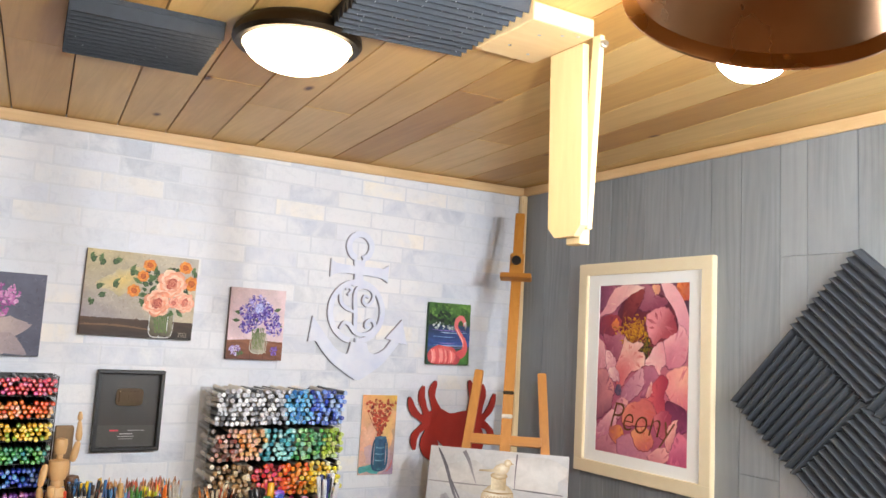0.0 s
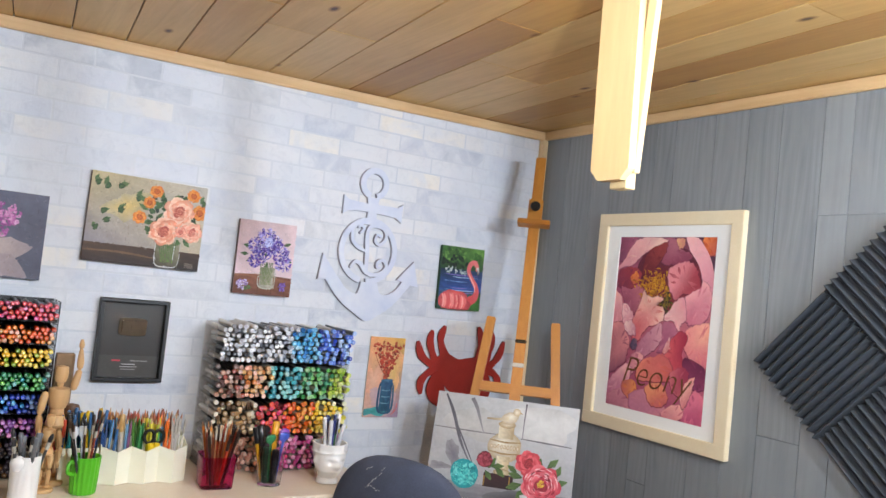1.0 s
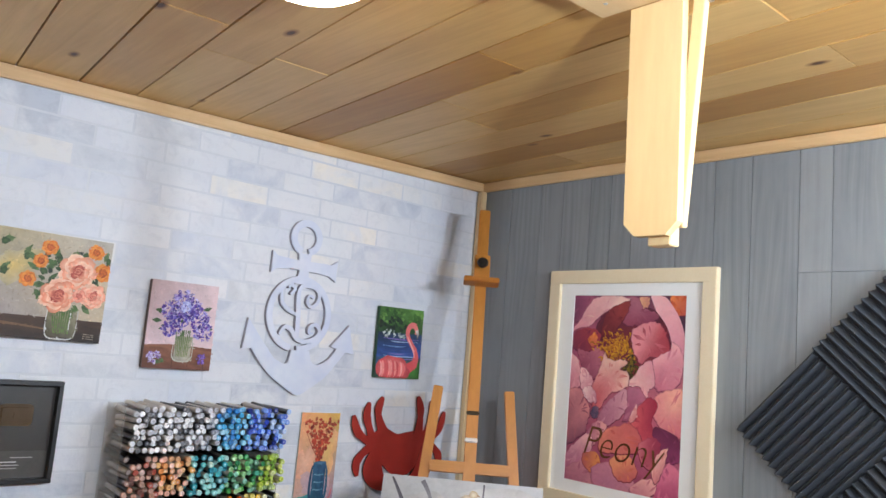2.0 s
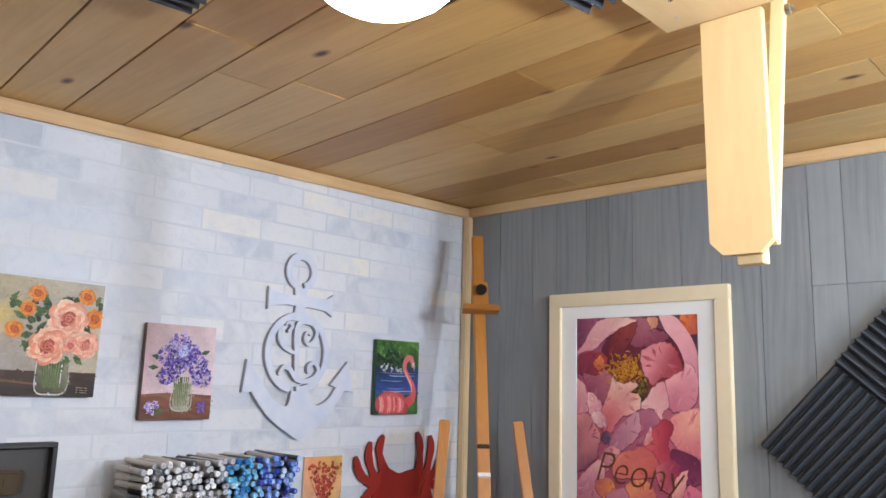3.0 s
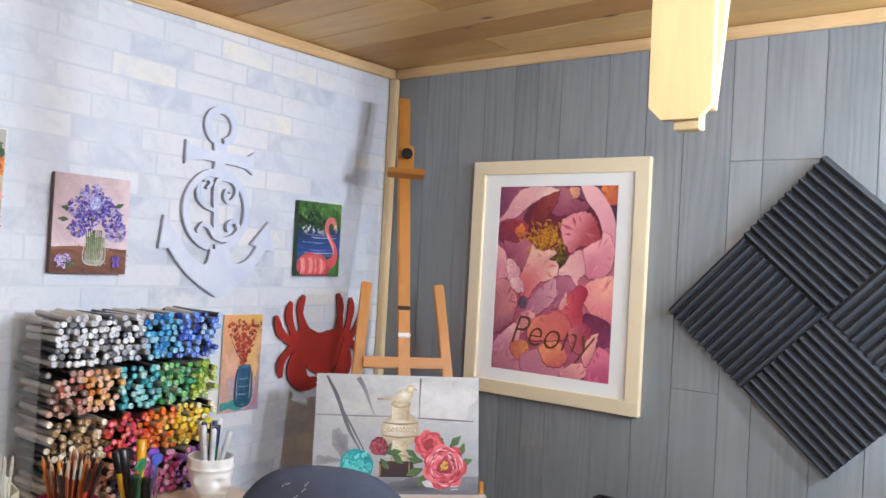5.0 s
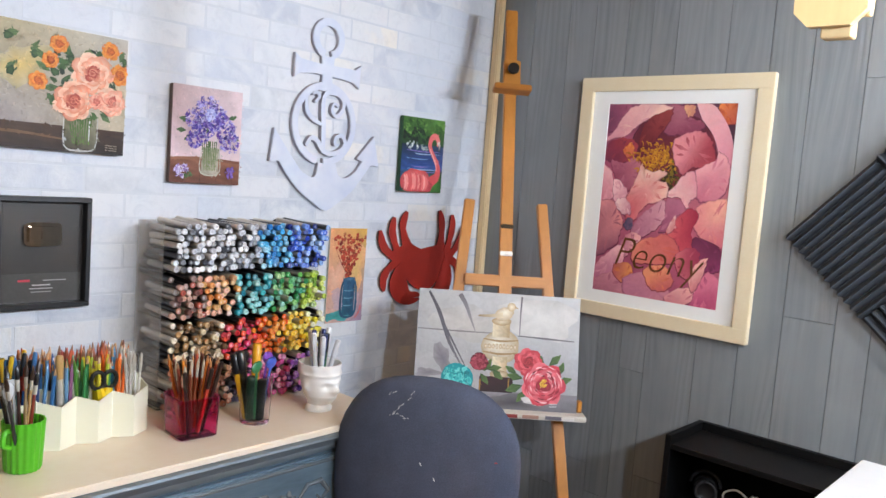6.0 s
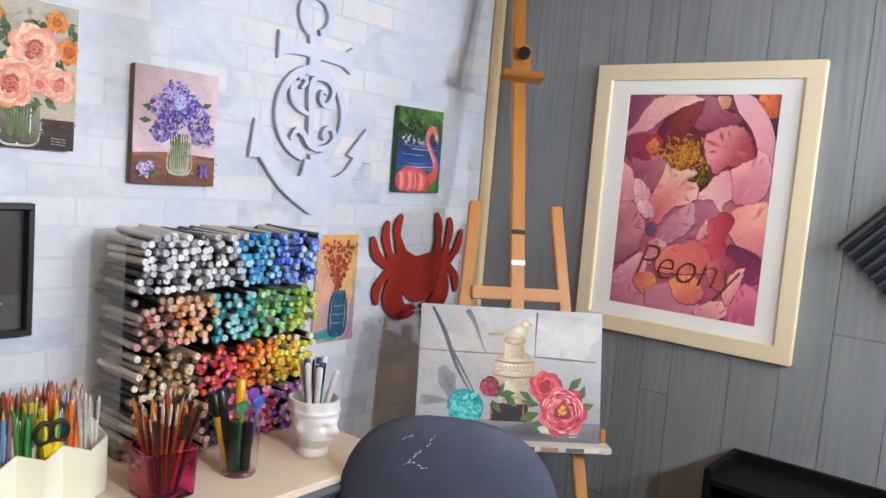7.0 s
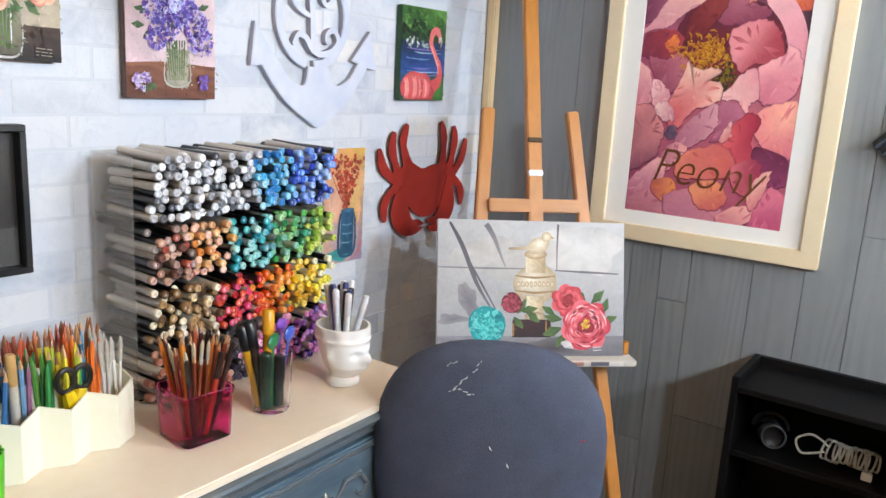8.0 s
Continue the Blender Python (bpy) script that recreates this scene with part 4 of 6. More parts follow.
wash("f0903c", "c85c3c", 270, [(0.16, 0.23), (0.22, 0.2), (0.24, 0.25), (0.2, 0.28), (0.16, 0.26)])
wash("c87888", "9c4c64", 250, [(0.06, 0.3), (0.17, 0.31), (0.26, 0.28), (0.33, 0.34), (0.27, 0.43), (0.17, 0.46), (0.1, 0.38)])
for i in range(230):
    u, v = A.r.gauss(0.43, 0.075), A.r.gauss(0.29, 0.038)
    g, d = A.r.uniform(0.2, 2.9), A.r.uniform(0.02, 0.05)
    A.stroke([(u, v), (u + d * 0.5 * math.cos(g), v - d * 0.4 * math.sin(g)), (u + d * math.cos(g + 0.3), v - d * 0.7 * math.sin(g + 0.3))], [0.004, A.r.uniform(0.008, 0.018), 0.003], A.r.choice(["a8641c", "c8861c", "dca02c", "b8741c", "8c5018"]), A.r.choice(["e0a830", "b06c1c", "d49428"]))
for i in range(90):
    u, v = A.r.gauss(0.545, 0.035), A.r.gauss(0.385, 0.03)
    A.blob(u, v, A.r.uniform(0.008, 0.022), A.r.uniform(0.006, 0.014), A.r.uniform(0, 180), A.r.choice(["6c5418", "4a3a1c", "84701c", "5c3a24"]), A.r.choice(["8c7420", "3a2c20"]), 0.3, 8)
for i in range(14):
    A.stroke([(0.55, 0.40), (0.52, 0.44 + 0.003 * i), (0.50 + A.r.uniform(-0.02, 0.03), 0.49)], [0.02, 0.02, 0.003], A.r.choice(["5c4a3c", "4a3a2c", "7a5a5c"]))
wash("e8949c", "a02c3c", 330, [(0.55, 0.2), (0.61, 0.16), (0.7, 0.14), (0.78, 0.14), (0.85, 0.2), (0.88, 0.3), (0.83, 0.33), (0.73, 0.31), (0.65, 0.35), (0.58, 0.29)])
wash("f4b0b4", "d4748a", 270, [(0.75, 0.34), (0.81, 0.3), (0.89, 0.27), (0.9, 0.23), (0.99, 0.29), (0.99, 0.4), (0.93, 0.46), (0.82, 0.48), (0.76, 0.45)])
wash("f9d0c8", "e494a0", 0, [(0.53, 0.46), (0.6, 0.41), (0.65, 0.36), (0.74, 0.34), (0.77, 0.45), (0.73, 0.48), (0.71, 0.52), (0.67, 0.48), (0.62, 0.47)])
wash("f4b8b8", "cc7488", 250, [(-0.03, 0.33), (0.05, 0.34), (0.1, 0.42), (0.1, 0.5), (-0.01, 0.53), (-0.03, 0.44)])
wash("f8c8c8", "d88898", 300, [(0.1, 0.4), (0.18, 0.42), (0.24, 0.49), (0.18, 0.51), (0.11, 0.5)])
wash("fcd6c2", "d45c64", 245, [(0.24, 0.46), (0.29, 0.37), (0.32, 0.31), (0.36, 0.34), (0.47, 0.34), (0.53, 0.35), (0.47, 0.39), (0.54, 0.4), (0.54, 0.47), (0.46, 0.5), (0.37, 0.53), (0.29, 0.61), (0.22, 0.58), (0.22, 0.49)])
wash("e08c8c", "84445c", 260, [(-0.03, 0.53), (0.11, 0.51), (0.17, 0.57), (0.21, 0.62), (0.19, 0.69), (0.16, 0.75), (-0.02, 0.81), (-0.02, 0.66)])
wash("f8d4d0", "c88494", 0, [(0.13, 0.52), (0.19, 0.49), (0.25, 0.52), (0.27, 0.57), (0.21, 0.58), (0.17, 0.56)])
wash("4a4464", "8c6478", 0, [(0.23, 0.61), (0.27, 0.59), (0.3, 0.63), (0.26, 0.66), (0.22, 0.64)])
wash("dca0ac", "a85c78", 160, [(0.3, 0.63), (0.39, 0.55), (0.52, 0.49), (0.56, 0.55), (0.51, 0.62), (0.4, 0.68), (0.29, 0.71)])
wash("b0607c", "d08498", 60, [(0.55, 0.48), (0.65, 0.48), (0.7, 0.53), (0.64, 0.56), (0.6, 0.63), (0.51, 0.65), (0.55, 0.57)])
wash("f8b09c", "d4687c", 260, [(0.77, 0.52), (0.86, 0.48), (1, 0.46), (1, 0.57), (1.01, 0.69), (0.9, 0.69), (0.82, 0.65), (0.76, 0.59)])
wash("e46c70", "a82c48", 40, [(0.61, 0.6), (0.73, 0.52), (0.8, 0.55), (0.76, 0.64), (0.8, 0.72), (0.71, 0.77), (0.63, 0.73), (0.56, 0.68)])
wash("f0c4bc", "d87878", 300, [(0.57, 0.64), (0.63, 0.56), (0.63, 0.61), (0.6, 0.65)])
wash("e8846c", "cc545c", 330, [(0.31, 0.76), (0.38, 0.7), (0.47, 0.68), (0.57, 0.66), (0.67, 0.71), (0.69, 0.78), (0.58, 0.81), (0.44, 0.82), (0.33, 0.82)])
wash("e8a4a4", "b05c7c", 200, [(0.19, 0.75), (0.28, 0.67), (0.38, 0.69), (0.31, 0.75), (0.24, 0.81)])
wash("98406c", "6c2848", 90, [(0.78, 0.66), (0.97, 0.69), (1.01, 0.77), (0.95, 0.82), (0.83, 0.79)])
wash("d87880", "a83c58", 30, [(0.67, 0.75), (0.81, 0.71), (0.85, 0.81), (0.76, 0.87), (0.68, 0.83)])
wash("f0b4b8", "b05c80", 240, [(-0.01, 0.87), (0.12, 0.78), (0.22, 0.74), (0.25, 0.81), (0.18, 0.89), (-0.01, 0.94)])
wash("cc8490", "a05470", 240, [(-0.03, 0.95), (0.18, 0.89), (0.27, 0.95), (0.24, 1.02), (-0.02, 1.02)])
wash("e8904c", "c05c54", 200, [(0.16, 0.86), (0.29, 0.83), (0.34, 0.9), (0.24, 0.94)])
wash("c47c94", "d48c98", 60, [(0.26, 0.92), (0.41, 0.87), (0.58, 0.9), (0.64, 0.99), (0.34, 1.02)])
wash("ec9468", "d0605c", 280, [(0.42, 0.85), (0.58, 0.82), (0.66, 0.9), (0.58, 0.95), (0.48, 0.94)])
wash("f0b0a8", "c86c80", 270, [(0.62, 0.96), (0.81, 0.91), (0.87, 0.98), (0.76, 1.03), (0.63, 1.02)])
wash("e48098", "b84c74", 260, [(0.8, 1), (0.87, 0.86), (0.93, 0.82), (1.02, 0.88), (1.02, 1.02), (0.79, 1.02)])
wash("f4b8ac", "d47c80", 300, [(0.82, 0.79), (0.9, 0.75), (0.88, 0.84), (0.82, 0.93), (0.78, 0.89)])
A.v = [(x, y, 0.4 * z) for x, y, z in A.v]
A.make(th, 0.0085)
fc = bpy.data.curves.new("lettering", "FONT")
fc.body, fc.size, fc.shear, fc.align_x, fc.extrude = "Peony", 0.150, 0.30, "CENTER", 0.0002
fc.offset = -0.0024
tmp = new("lettering", fc)
bpy.context.view_layer.update()
me = bpy.data.meshes.new_from_object(tmp.evaluated_get(bpy.context.evaluated_depsgraph_get()))
bpy.data.objects.remove(tmp)
me.materials.clear()
me.materials.append(mottled("lettering_ink", "4a241e", "84501f", 60, 0.6))
ob = new("lettering", me)
ob.parent, ob.location, ob.rotation_euler, ob.scale = th, (0.0, -0.226, 0.0128), (0, 0, radians(-3)), (0.82, 0.95, 1)
ob["label"] = "hand-lettered word in brown ink"


# ---- anchor and crab on the brick wall ----
def arc(cx, cz, r, a0, a1, n=14):
    return [(cx + r * math.cos(radians(a0 + (a1 - a0) * i / n)), cz + r * math.sin(radians(a0 + (a1 - a0) * i / n))) for i in range(n + 1)]


AX, AZ = 1.396, 1.543


def curve_round(pts, n=4):
    """A closed smooth outline through the points."""
    q = [Vector((x, y, 0)) for x, y in pts]
    out = []
    for i in range(len(q)):
        p0, p1, p2, p3 = q[i - 1], q[i], q[(i + 1) % len(q)], q[(i + 2) % len(q)]
        for k in range(n):
            u = k / n
            v = 0.5 * ((2 * p1) + (p2 - p0) * u + (2 * p0 - 5 * p1 + 4 * p2 - p3) * u * u + (3 * p1 - p0 - 3 * p2 + p3) * u ** 3)
            out.append((v.x, v.y))
    return out


outer = smooth_line([(-0.170, -0.122, 0), (-0.132, -0.168, 0), (-0.091, -0.206, 0), (-0.035, -0.241, 0), (0.012, -0.264, 0), (0.060, -0.240, 0), (0.116, -0.200, 0), (0.165, -0.143, 0), (0.188, -0.114, 0)], 4)
inner_r = smooth_line([(0.150, -0.104, 0), (0.122, -0.140, 0), (0.083, -0.160, 0), (0.056, -0.152, 0), (0.044, -0.118, 0)], 4)
inner_l = smooth_line([(-0.026, -0.118, 0), (-0.034, -0.156, 0), (-0.050, -0.163, 0), (-0.087, -0.146, 0), (-0.112, -0.118, 0)], 4)
body = [(-0.190, -0.028), (-0.202, -0.124)] + [(p.x, p.y) for p in outer] + [(0.224, -0.117), (0.196, -0.020), (0.126, -0.097)] + [(p.x, p.y) for p in inner_r] + [(p.x, p.y) for p in inner_l] + [(-0.130, -0.100)]
shapes = [ribbon(arc(-0.010, 0.255, 0.049, -75, 255, 18), [0.024] * 3, 2),
          [(-0.036, 0.098), (-0.028, 0.135), (-0.030, 0.165), (-0.036, 0.212), (-0.020, 0.202), (-0.002, 0.202), (0.016, 0.212), (0.012, 0.165), (0.010, 0.135), (0.018, 0.098)],
          [(-0.131, 0.196), (-0.131, 0.126), (-0.110, 0.140), (-0.06, 0.146), (0.05, 0.142), (0.092, 0.138), (0.120, 0.122), (0.122, 0.194), (0.098, 0.178), (0.05, 0.178), (-0.06, 0.178), (-0.110, 0.182)],
          ribbon([(-0.008 + 0.112 * math.cos(radians(a)), 0.115 * math.sin(radians(a))) for a in range(-90, 269, 12)], [0.022] * 3, 2),
          body,
          ribbon([(-0.010, -0.088), (-0.012, -0.055), (-0.014, -0.004), (-0.018, 0.03), (-0.020, 0.068), (-0.012, 0.090), (0.010, 0.096), (0.042, 0.092), (0.060, 0.072), (0.056, 0.046), (0.034, 0.028), (0.016, 0.042), (0.022, 0.064), (0.040, 0.058)], [0.014, 0.017, 0.017, 0.014, 0.013, 0.013, 0.013, 0.012, 0.010, 0.007], 5),
          ribbon([(-0.084, 0.074), (-0.078, 0.034), (-0.052, 0.010), (-0.012, -0.004)], [0.008, 0.014, 0.014, 0.009], 5),
          ribbon([(-0.052, 0.062), (-0.036, 0.080), (-0.048, 0.092), (-0.062, 0.084)], [0.007, 0.012, 0.011, 0.007], 5),
          ribbon([(-0.078, -0.070), (-0.060, -0.046), (-0.036, -0.052), (-0.014, -0.078), (0.016, -0.088), (0.054, -0.078), (0.074, -0.054), (0.060, -0.030), (0.036, -0.038), (0.034, -0.058), (0.050, -0.058)], [0.008, 0.015, 0.016, 0.015, 0.015, 0.014, 0.013, 0.010, 0.006], 5)]
anchor = empty("wall_anchor", on_brick(AX, AZ), "whitewashed wooden anchor with a scrolled monogram", "wall decoration")
# slot 1 paints shade on each piece's sides
for i, (nm, s) in enumerate(zip(("ring", "shank", "stock", "oval_frame", "anchor_body", "letter_stem", "letter_curl", "letter_dot", "letter_foot"), shapes)):
    bm = bmesh.new()
    slab(bm, s, 0, 0.0135 + 0.0003 * i, None, 0.002, 1)
    part(nm, bm, ["anchor", "anchor_edge"], anchor)

crab = [("shell", curve_round([(-0.034, 0.050), (-0.010, 0.048), (0.010, 0.052), (0.050, 0.058), (0.085, 0.066), (0.128, 0.040), (0.126, 0.010), (0.108, -0.012), (0.090, -0.050), (0.055, -0.085), (0.036, -0.097), (-0.002, -0.101), (-0.042, -0.091), (-0.082, -0.060), (-0.112, -0.014), (-0.150, 0.022), (-0.130, 0.052), (-0.100, 0.068), (-0.076, 0.068)], 3))]
for line in ([(-0.090, 0.050), (-0.116, 0.105), (-0.120, 0.140), (-0.104, 0.178)], [(-0.130, 0.020), (-0.150, 0.060), (-0.170, 0.112), (-0.163, 0.158)], [(-0.110, 0.010), (-0.168, 0.030), (-0.208, 0.062), (-0.226, 0.112)], [(-0.115, 0.012), (-0.165, -0.012), (-0.196, -0.050), (-0.190, -0.096)],
             [(0.075, 0.045), (0.078, 0.100), (0.076, 0.140), (0.060, 0.184)], [(0.108, 0.020), (0.122, 0.070), (0.134, 0.125), (0.128, 0.170)], [(0.105, 0.010), (0.146, 0.034), (0.180, 0.075), (0.196, 0.130)], [(0.110, 0.010), (0.158, -0.006), (0.184, -0.038), (0.187, -0.080)]):
    crab.append(("leg", ribbon(line, [0.050, 0.034, 0.026, 0.034, 0.030, 0.012], 5)))
crab += [("claw", curve_round([(-0.104, 0.002), (-0.138, -0.012), (-0.160, -0.045), (-0.166, -0.080), (-0.148, -0.118), (-0.112, -0.142), (-0.075, -0.150), (-0.040, -0.146), (-0.008, -0.130), (-0.050, -0.127), (-0.008, -0.122), (-0.030, -0.106), (-0.058, -0.104), (-0.074, -0.090), (-0.086, -0.052)], 3)),
         ("claw", curve_round([(0.098, 0.006), (0.130, -0.012), (0.146, -0.040), (0.150, -0.078), (0.134, -0.114), (0.100, -0.140), (0.062, -0.152), (0.034, -0.148), (0.012, -0.132), (0.050, -0.128), (0.010, -0.120), (0.022, -0.106), (0.044, -0.102), (0.064, -0.084), (0.080, -0.048)], 3))]
cr = empty("wall_crab", on_brick(1.876, 1.105), "red painted sheet-metal crab wall decoration", "wall decoration")
for i, (nm, s) in enumerate(crab):
    bm = bmesh.new()
    slab(bm, s, 0.006, 0.010 + 0.00015 * i, None, 0.0, 1)
    part(nm, bm, ["crab", "crab_edge"], cr)

# ---- easel with its canvas ----
es = empty("easel", pose(1.7595, 2.310, 0.0, 0, 0, -41.5), "orange-stained beech studio easel in the corner", "easel")
EO = pose(0, 0, 0.716, -17.35, 0, 0)
LEDGE = es.matrix_world.inverted() @ pose(1.7593, 2.3363, 0.0, 0, 0, -45)


def rail(name, c, s, mt="easel", m=None, bevel=0.003, label=""):
    return part(name, boxed(c, s, m or EO, bevel, 2), mt, es, label)


rail("mast", (0, 0.0145, 0.305), (0.040, 0.026, 2.08))
for s in (-1, 1):
    rail("leg", (0, 0, 0), (0.034, 0.026, 1.43), m=EO @ pose(s * 0.183, 0.032, -0.045, 0, -s * 5.0, 0))
rail("crossbar", (0, 0.0145, 0.400), (0.262, 0.024, 0.036), "easel_x")
rail("low_crossbar", (0, 0.0145, -0.45), (0.43, 0.024, 0.04), "easel_x")
rail("clamp_block", (0, -0.012, 1.098), (0.056, 0.026, 0.10))
rail("clamp_bar", (0, -0.024, 1.043), (0.125, 0.05, 0.020), "easel_x")
bm = bmesh.new()
lathe(bm, [(0, 0), (0.009, 0), (0.009, 0.010), (0.018, 0.012), (0.020, 0.018), (0.018, 0.026), (0, 0.028)], EO @ pose(0, -0.0255, 1.108, 90, 0, 0), 20)
part("knob", bm, "black", es, "black plastic knob", True)
rail("dark_clip", (0, 0.0, 0.578), (0.043, 0.006, 0.014), "bronze")
rail("steel_clip", (0, 0.0, 0.488), (0.043, 0.006, 0.016), "steel", label="bright steel clip")
part("ledge", boxed((0, -0.030, 0.708), (0.545, 0.064, 0.017), LEDGE, 0.003, 2), "canvas", es, "paint-smeared wooden ledge")
part("ledge_stop", boxed((0.258, -0.010, 0.735), (0.014, 0.018, 0.036), LEDGE, 0.002), "easel", es)
for k, (x, w, c) in enumerate(((-0.06, 0.05, "7a6a70"), (0.03, 0.06, "8c3a3a"), (0.10, 0.05, "b08a7c"), (0.17, 0.05, "6c6a74"), (0.215, 0.04, "e4e0da"))):
    colour_mesh(part("paint_smear", boxed((x, -0.0625, 0.7085), (w, 0.0012, 0.011), LEDGE, 0.0004), "lacquer", es), srgb(c))
bm = bmesh.new()
tube(bm, [(0, 0.10, 0.86), (0, 0.30, 0.45), (0, 0.52, 0.012)], 0.014, 6)
part("rear_leg", bm, "easel", es)

th = canvas(pose(1.782, 2.367, 0.882, 76, 0, -45), 0.508, 0.36, 0.02, "still life canvas of an ivory bird jar and peonies")
A = Art(0.508, 0.36, 7)
A.grid(0, 0, 1, 1, "c0bfbf", "d2d3d4", "b4b4b8", "a0a1a8", 12, 0.05)
A.blob(0.75, 0.2, 0.22, 0.14, 0, "dddcda", "cfcdcb", 0.2)
A.blob(0.3, 0.28, 0.2, 0.12, 0, "ccc8c4", "c2c0be", 0.2)
A.grid(0.0, 0.84, 1, 1, "9c9aa0", "8a888e", "7c7a82", "6a6870", mess=0.12)
A.stroke([(0.0, 0.345), (0.25, 0.35), (0.45, 0.35)], [0.006, 0.010, 0.006], "8f8a8c")
A.stroke([(0.62, 0.36), (0.8, 0.37), (0.97, 0.38)], [0.006, 0.012, 0.006], "7a777c")
A.stroke([(0.635, 0.02), (0.63, 0.2), (0.63, 0.36)], [0.012, 0.008, 0.006], "6a666c", "97949a")
A.stroke([(0.06, 0.02), (0.13, 0.2), (0.20, 0.45), (0.28, 0.64)], [0.012, 0.024, 0.02, 0.006], "55525a", "7c7880")
A.stroke([(0.13, 0.22), (0.22, 0.44), (0.31, 0.66)], [0.008, 0.012, 0.004], "6c6870")
A.stroke([(0.25, 0.03), (0.29, 0.12), (0.33, 0.26), (0.36, 0.36)], [0.03, 0.024, 0.012, 0.004], "7a767c", "a8a4a6")
A.blob(0.17, 0.6, 0.05, 0.1, 30, "7f7c84", "a09ca0", 0.3)
A.blob(0.08, 0.72, 0.07, 0.03, 0, "85838a", "a29ea2", 0.3)
A.blob(0.62, 0.93, 0.22, 0.05, 0, "4a484e", "78767c", 0.2)
# jar and bird
A.blob(0.515, 0.46, 0.115, 0.105, 0, "f4f0e2", "bca888", 0.04, 24, (-0.3, 0.2))
A.grid(0.462, 0.235, 0.568, 0.38, "e4d8bc", "c4aa82", "ece2c8", "b49c78", mess=0.1)
A.blob(0.515, 0.245, 0.062, 0.024, 0, "e8dcc0", "b89c74", 0.05)
A.grid(0.47, 0.55, 0.56, 0.70, "e4dcc4", "c4ae8a", "f2ead2", "ccb48c", mess=0.15)
A.blob(0.515, 0.70, 0.06, 0.025, 0, "e8dcc0", "a8906c", 0.05)
A.stroke([(0.405, 0.40), (0.515, 0.415), (0.625, 0.40)], [0.006, 0.012, 0.006], "a88c64")
A.stroke([(0.408, 0.51), (0.515, 0.525), (0.622, 0.51)], [0.006, 0.012, 0.006], "a88c64")
for i in range(9):
    A.blob(0.425 + 0.0225 * i, 0.462, 0.010, 0.016, 0, "f4ecd8", "b89a70", 0.2, 9)
A.blob(0.53, 0.18, 0.060, 0.042, 25, "f8f4e6", "ccb898", 0.05, 18, (0.1, 0.3))
A.blob(0.572, 0.115, 0.028, 0.026, 0, "f6eedb", "ccb690", 0.05)
A.stroke([(0.52, 0.19), (0.45, 0.2), (0.37, 0.205)], [0.035, 0.018, 0.010], "e8dcc0", "a08868")
A.stroke([(0.595, 0.115), (0.615, 0.125)], [0.012, 0.002], "b89c70")
# box, flowers
A.grid(0.395, 0.72, 0.60, 0.85, "4a2228", "3a1a20", "32161c", "2a1218", mess=0.15)
A.stroke([(0.40, 0.75), (0.40, 0.84)], [0.008, 0.008], "a8803c")
A.stroke([(0.575, 0.73), (0.575, 0.84)], [0.008, 0.008], "a8803c")
for a, b, s, t in ((0.42, 0.68, 0.09, 60), (0.44, 0.66, 0.09, 10), (0.40, 0.70, 0.08, -50), (0.47, 0.66, 0.09, -40), (0.79, 0.6, 0.10, 130), (0.82, 0.6, 0.10, 45), (0.88, 0.68, 0.09, 70), (0.88, 0.74, 0.09, 20), (0.66, 0.72, 0.10, 170), (0.66, 0.78, 0.11, 200), (0.68, 0.82, 0.09, 235), (0.62, 0.68, 0.08, 150)):
    A.leaf(a, b, s, t, "2f4a2a", "6c8a4c")
A.blob(0.39, 0.60, 0.056, 0.054, 0, "a83c4c", "6c2030", 0.06)
A.sprinkle(0.39, 0.60, 0.045, 0.06, 30, 0.014, ["c05868", "8c2c3c", "a84454"])
A.blob(0.26, 0.76, 0.10, 0.098, 0, "3fc4c4", "1f9ca4", 0.04)
A.sprinkle(0.26, 0.76, 0.085, 0.115, 90, 0.018, ["5cd4d0", "2aacb0", "1f8c94", "7ce0dc"])
A.blob(0.73, 0.9, 0.07, 0.03, 0, "f0eeee", "c8c4c8", 0.2)
A.rose(0.69, 0.58, 0.085, "e8707a", "c43c48", "801c2a")
A.rose(0.79, 0.76, 0.13, "e87c88", "cc3c50", "8c1c30", 6)
for i in range(70):
    g, d = A.r.uniform(0, 6.28), A.r.uniform(0.35, 1.0)
    p = [(0.79 + 0.122 * d * math.cos(g + q), 0.76 + 0.172 * d * math.sin(g + q)) for q in (-0.22, 0, 0.22)]
    A.stroke(p, [0.001, A.r.uniform(0.005, 0.011), 0.001], A.r.choice(["f4b8bc", "f8ccd0", "9c2438", "7c1828", "f0a0a8"]))
A.sprinkle(0.785, 0.755, 0.022, 0.03, 24, 0.010, ["e8c040", "c89028", "f0d868"])
for i in range(2):
    A.stroke([(0.83, 0.925 + 0.022 * i), (0.875, 0.92 + 0.022 * i)], [0.007, 0.004], "c8c8cc")
A.brushwork(260, 0.014, 0.2, (0.2, 0.5, 0.92, 0.9))
A.make(th, 0.02)

# ---- dresser used as a desk ----
DX0, DX1, DY0 = -0.55, 1.305, 2.325
dk = empty("dresser", pose(0, 0, 0), "blue-washed dresser with carved drawers and a cream top", "dresser")
W, XC = DX1 - DX0, (DX0 + DX1) / 2
DYB = BRICK_Y - 0.005
part("top_board", boxed((XC, (DY0 + DYB) / 2, DESK - 0.008), (W, DYB - DY0, 0.016), bevel=0.003, seg=2), "desktop", dk, "smooth cream top")
bm = bmesh.new()
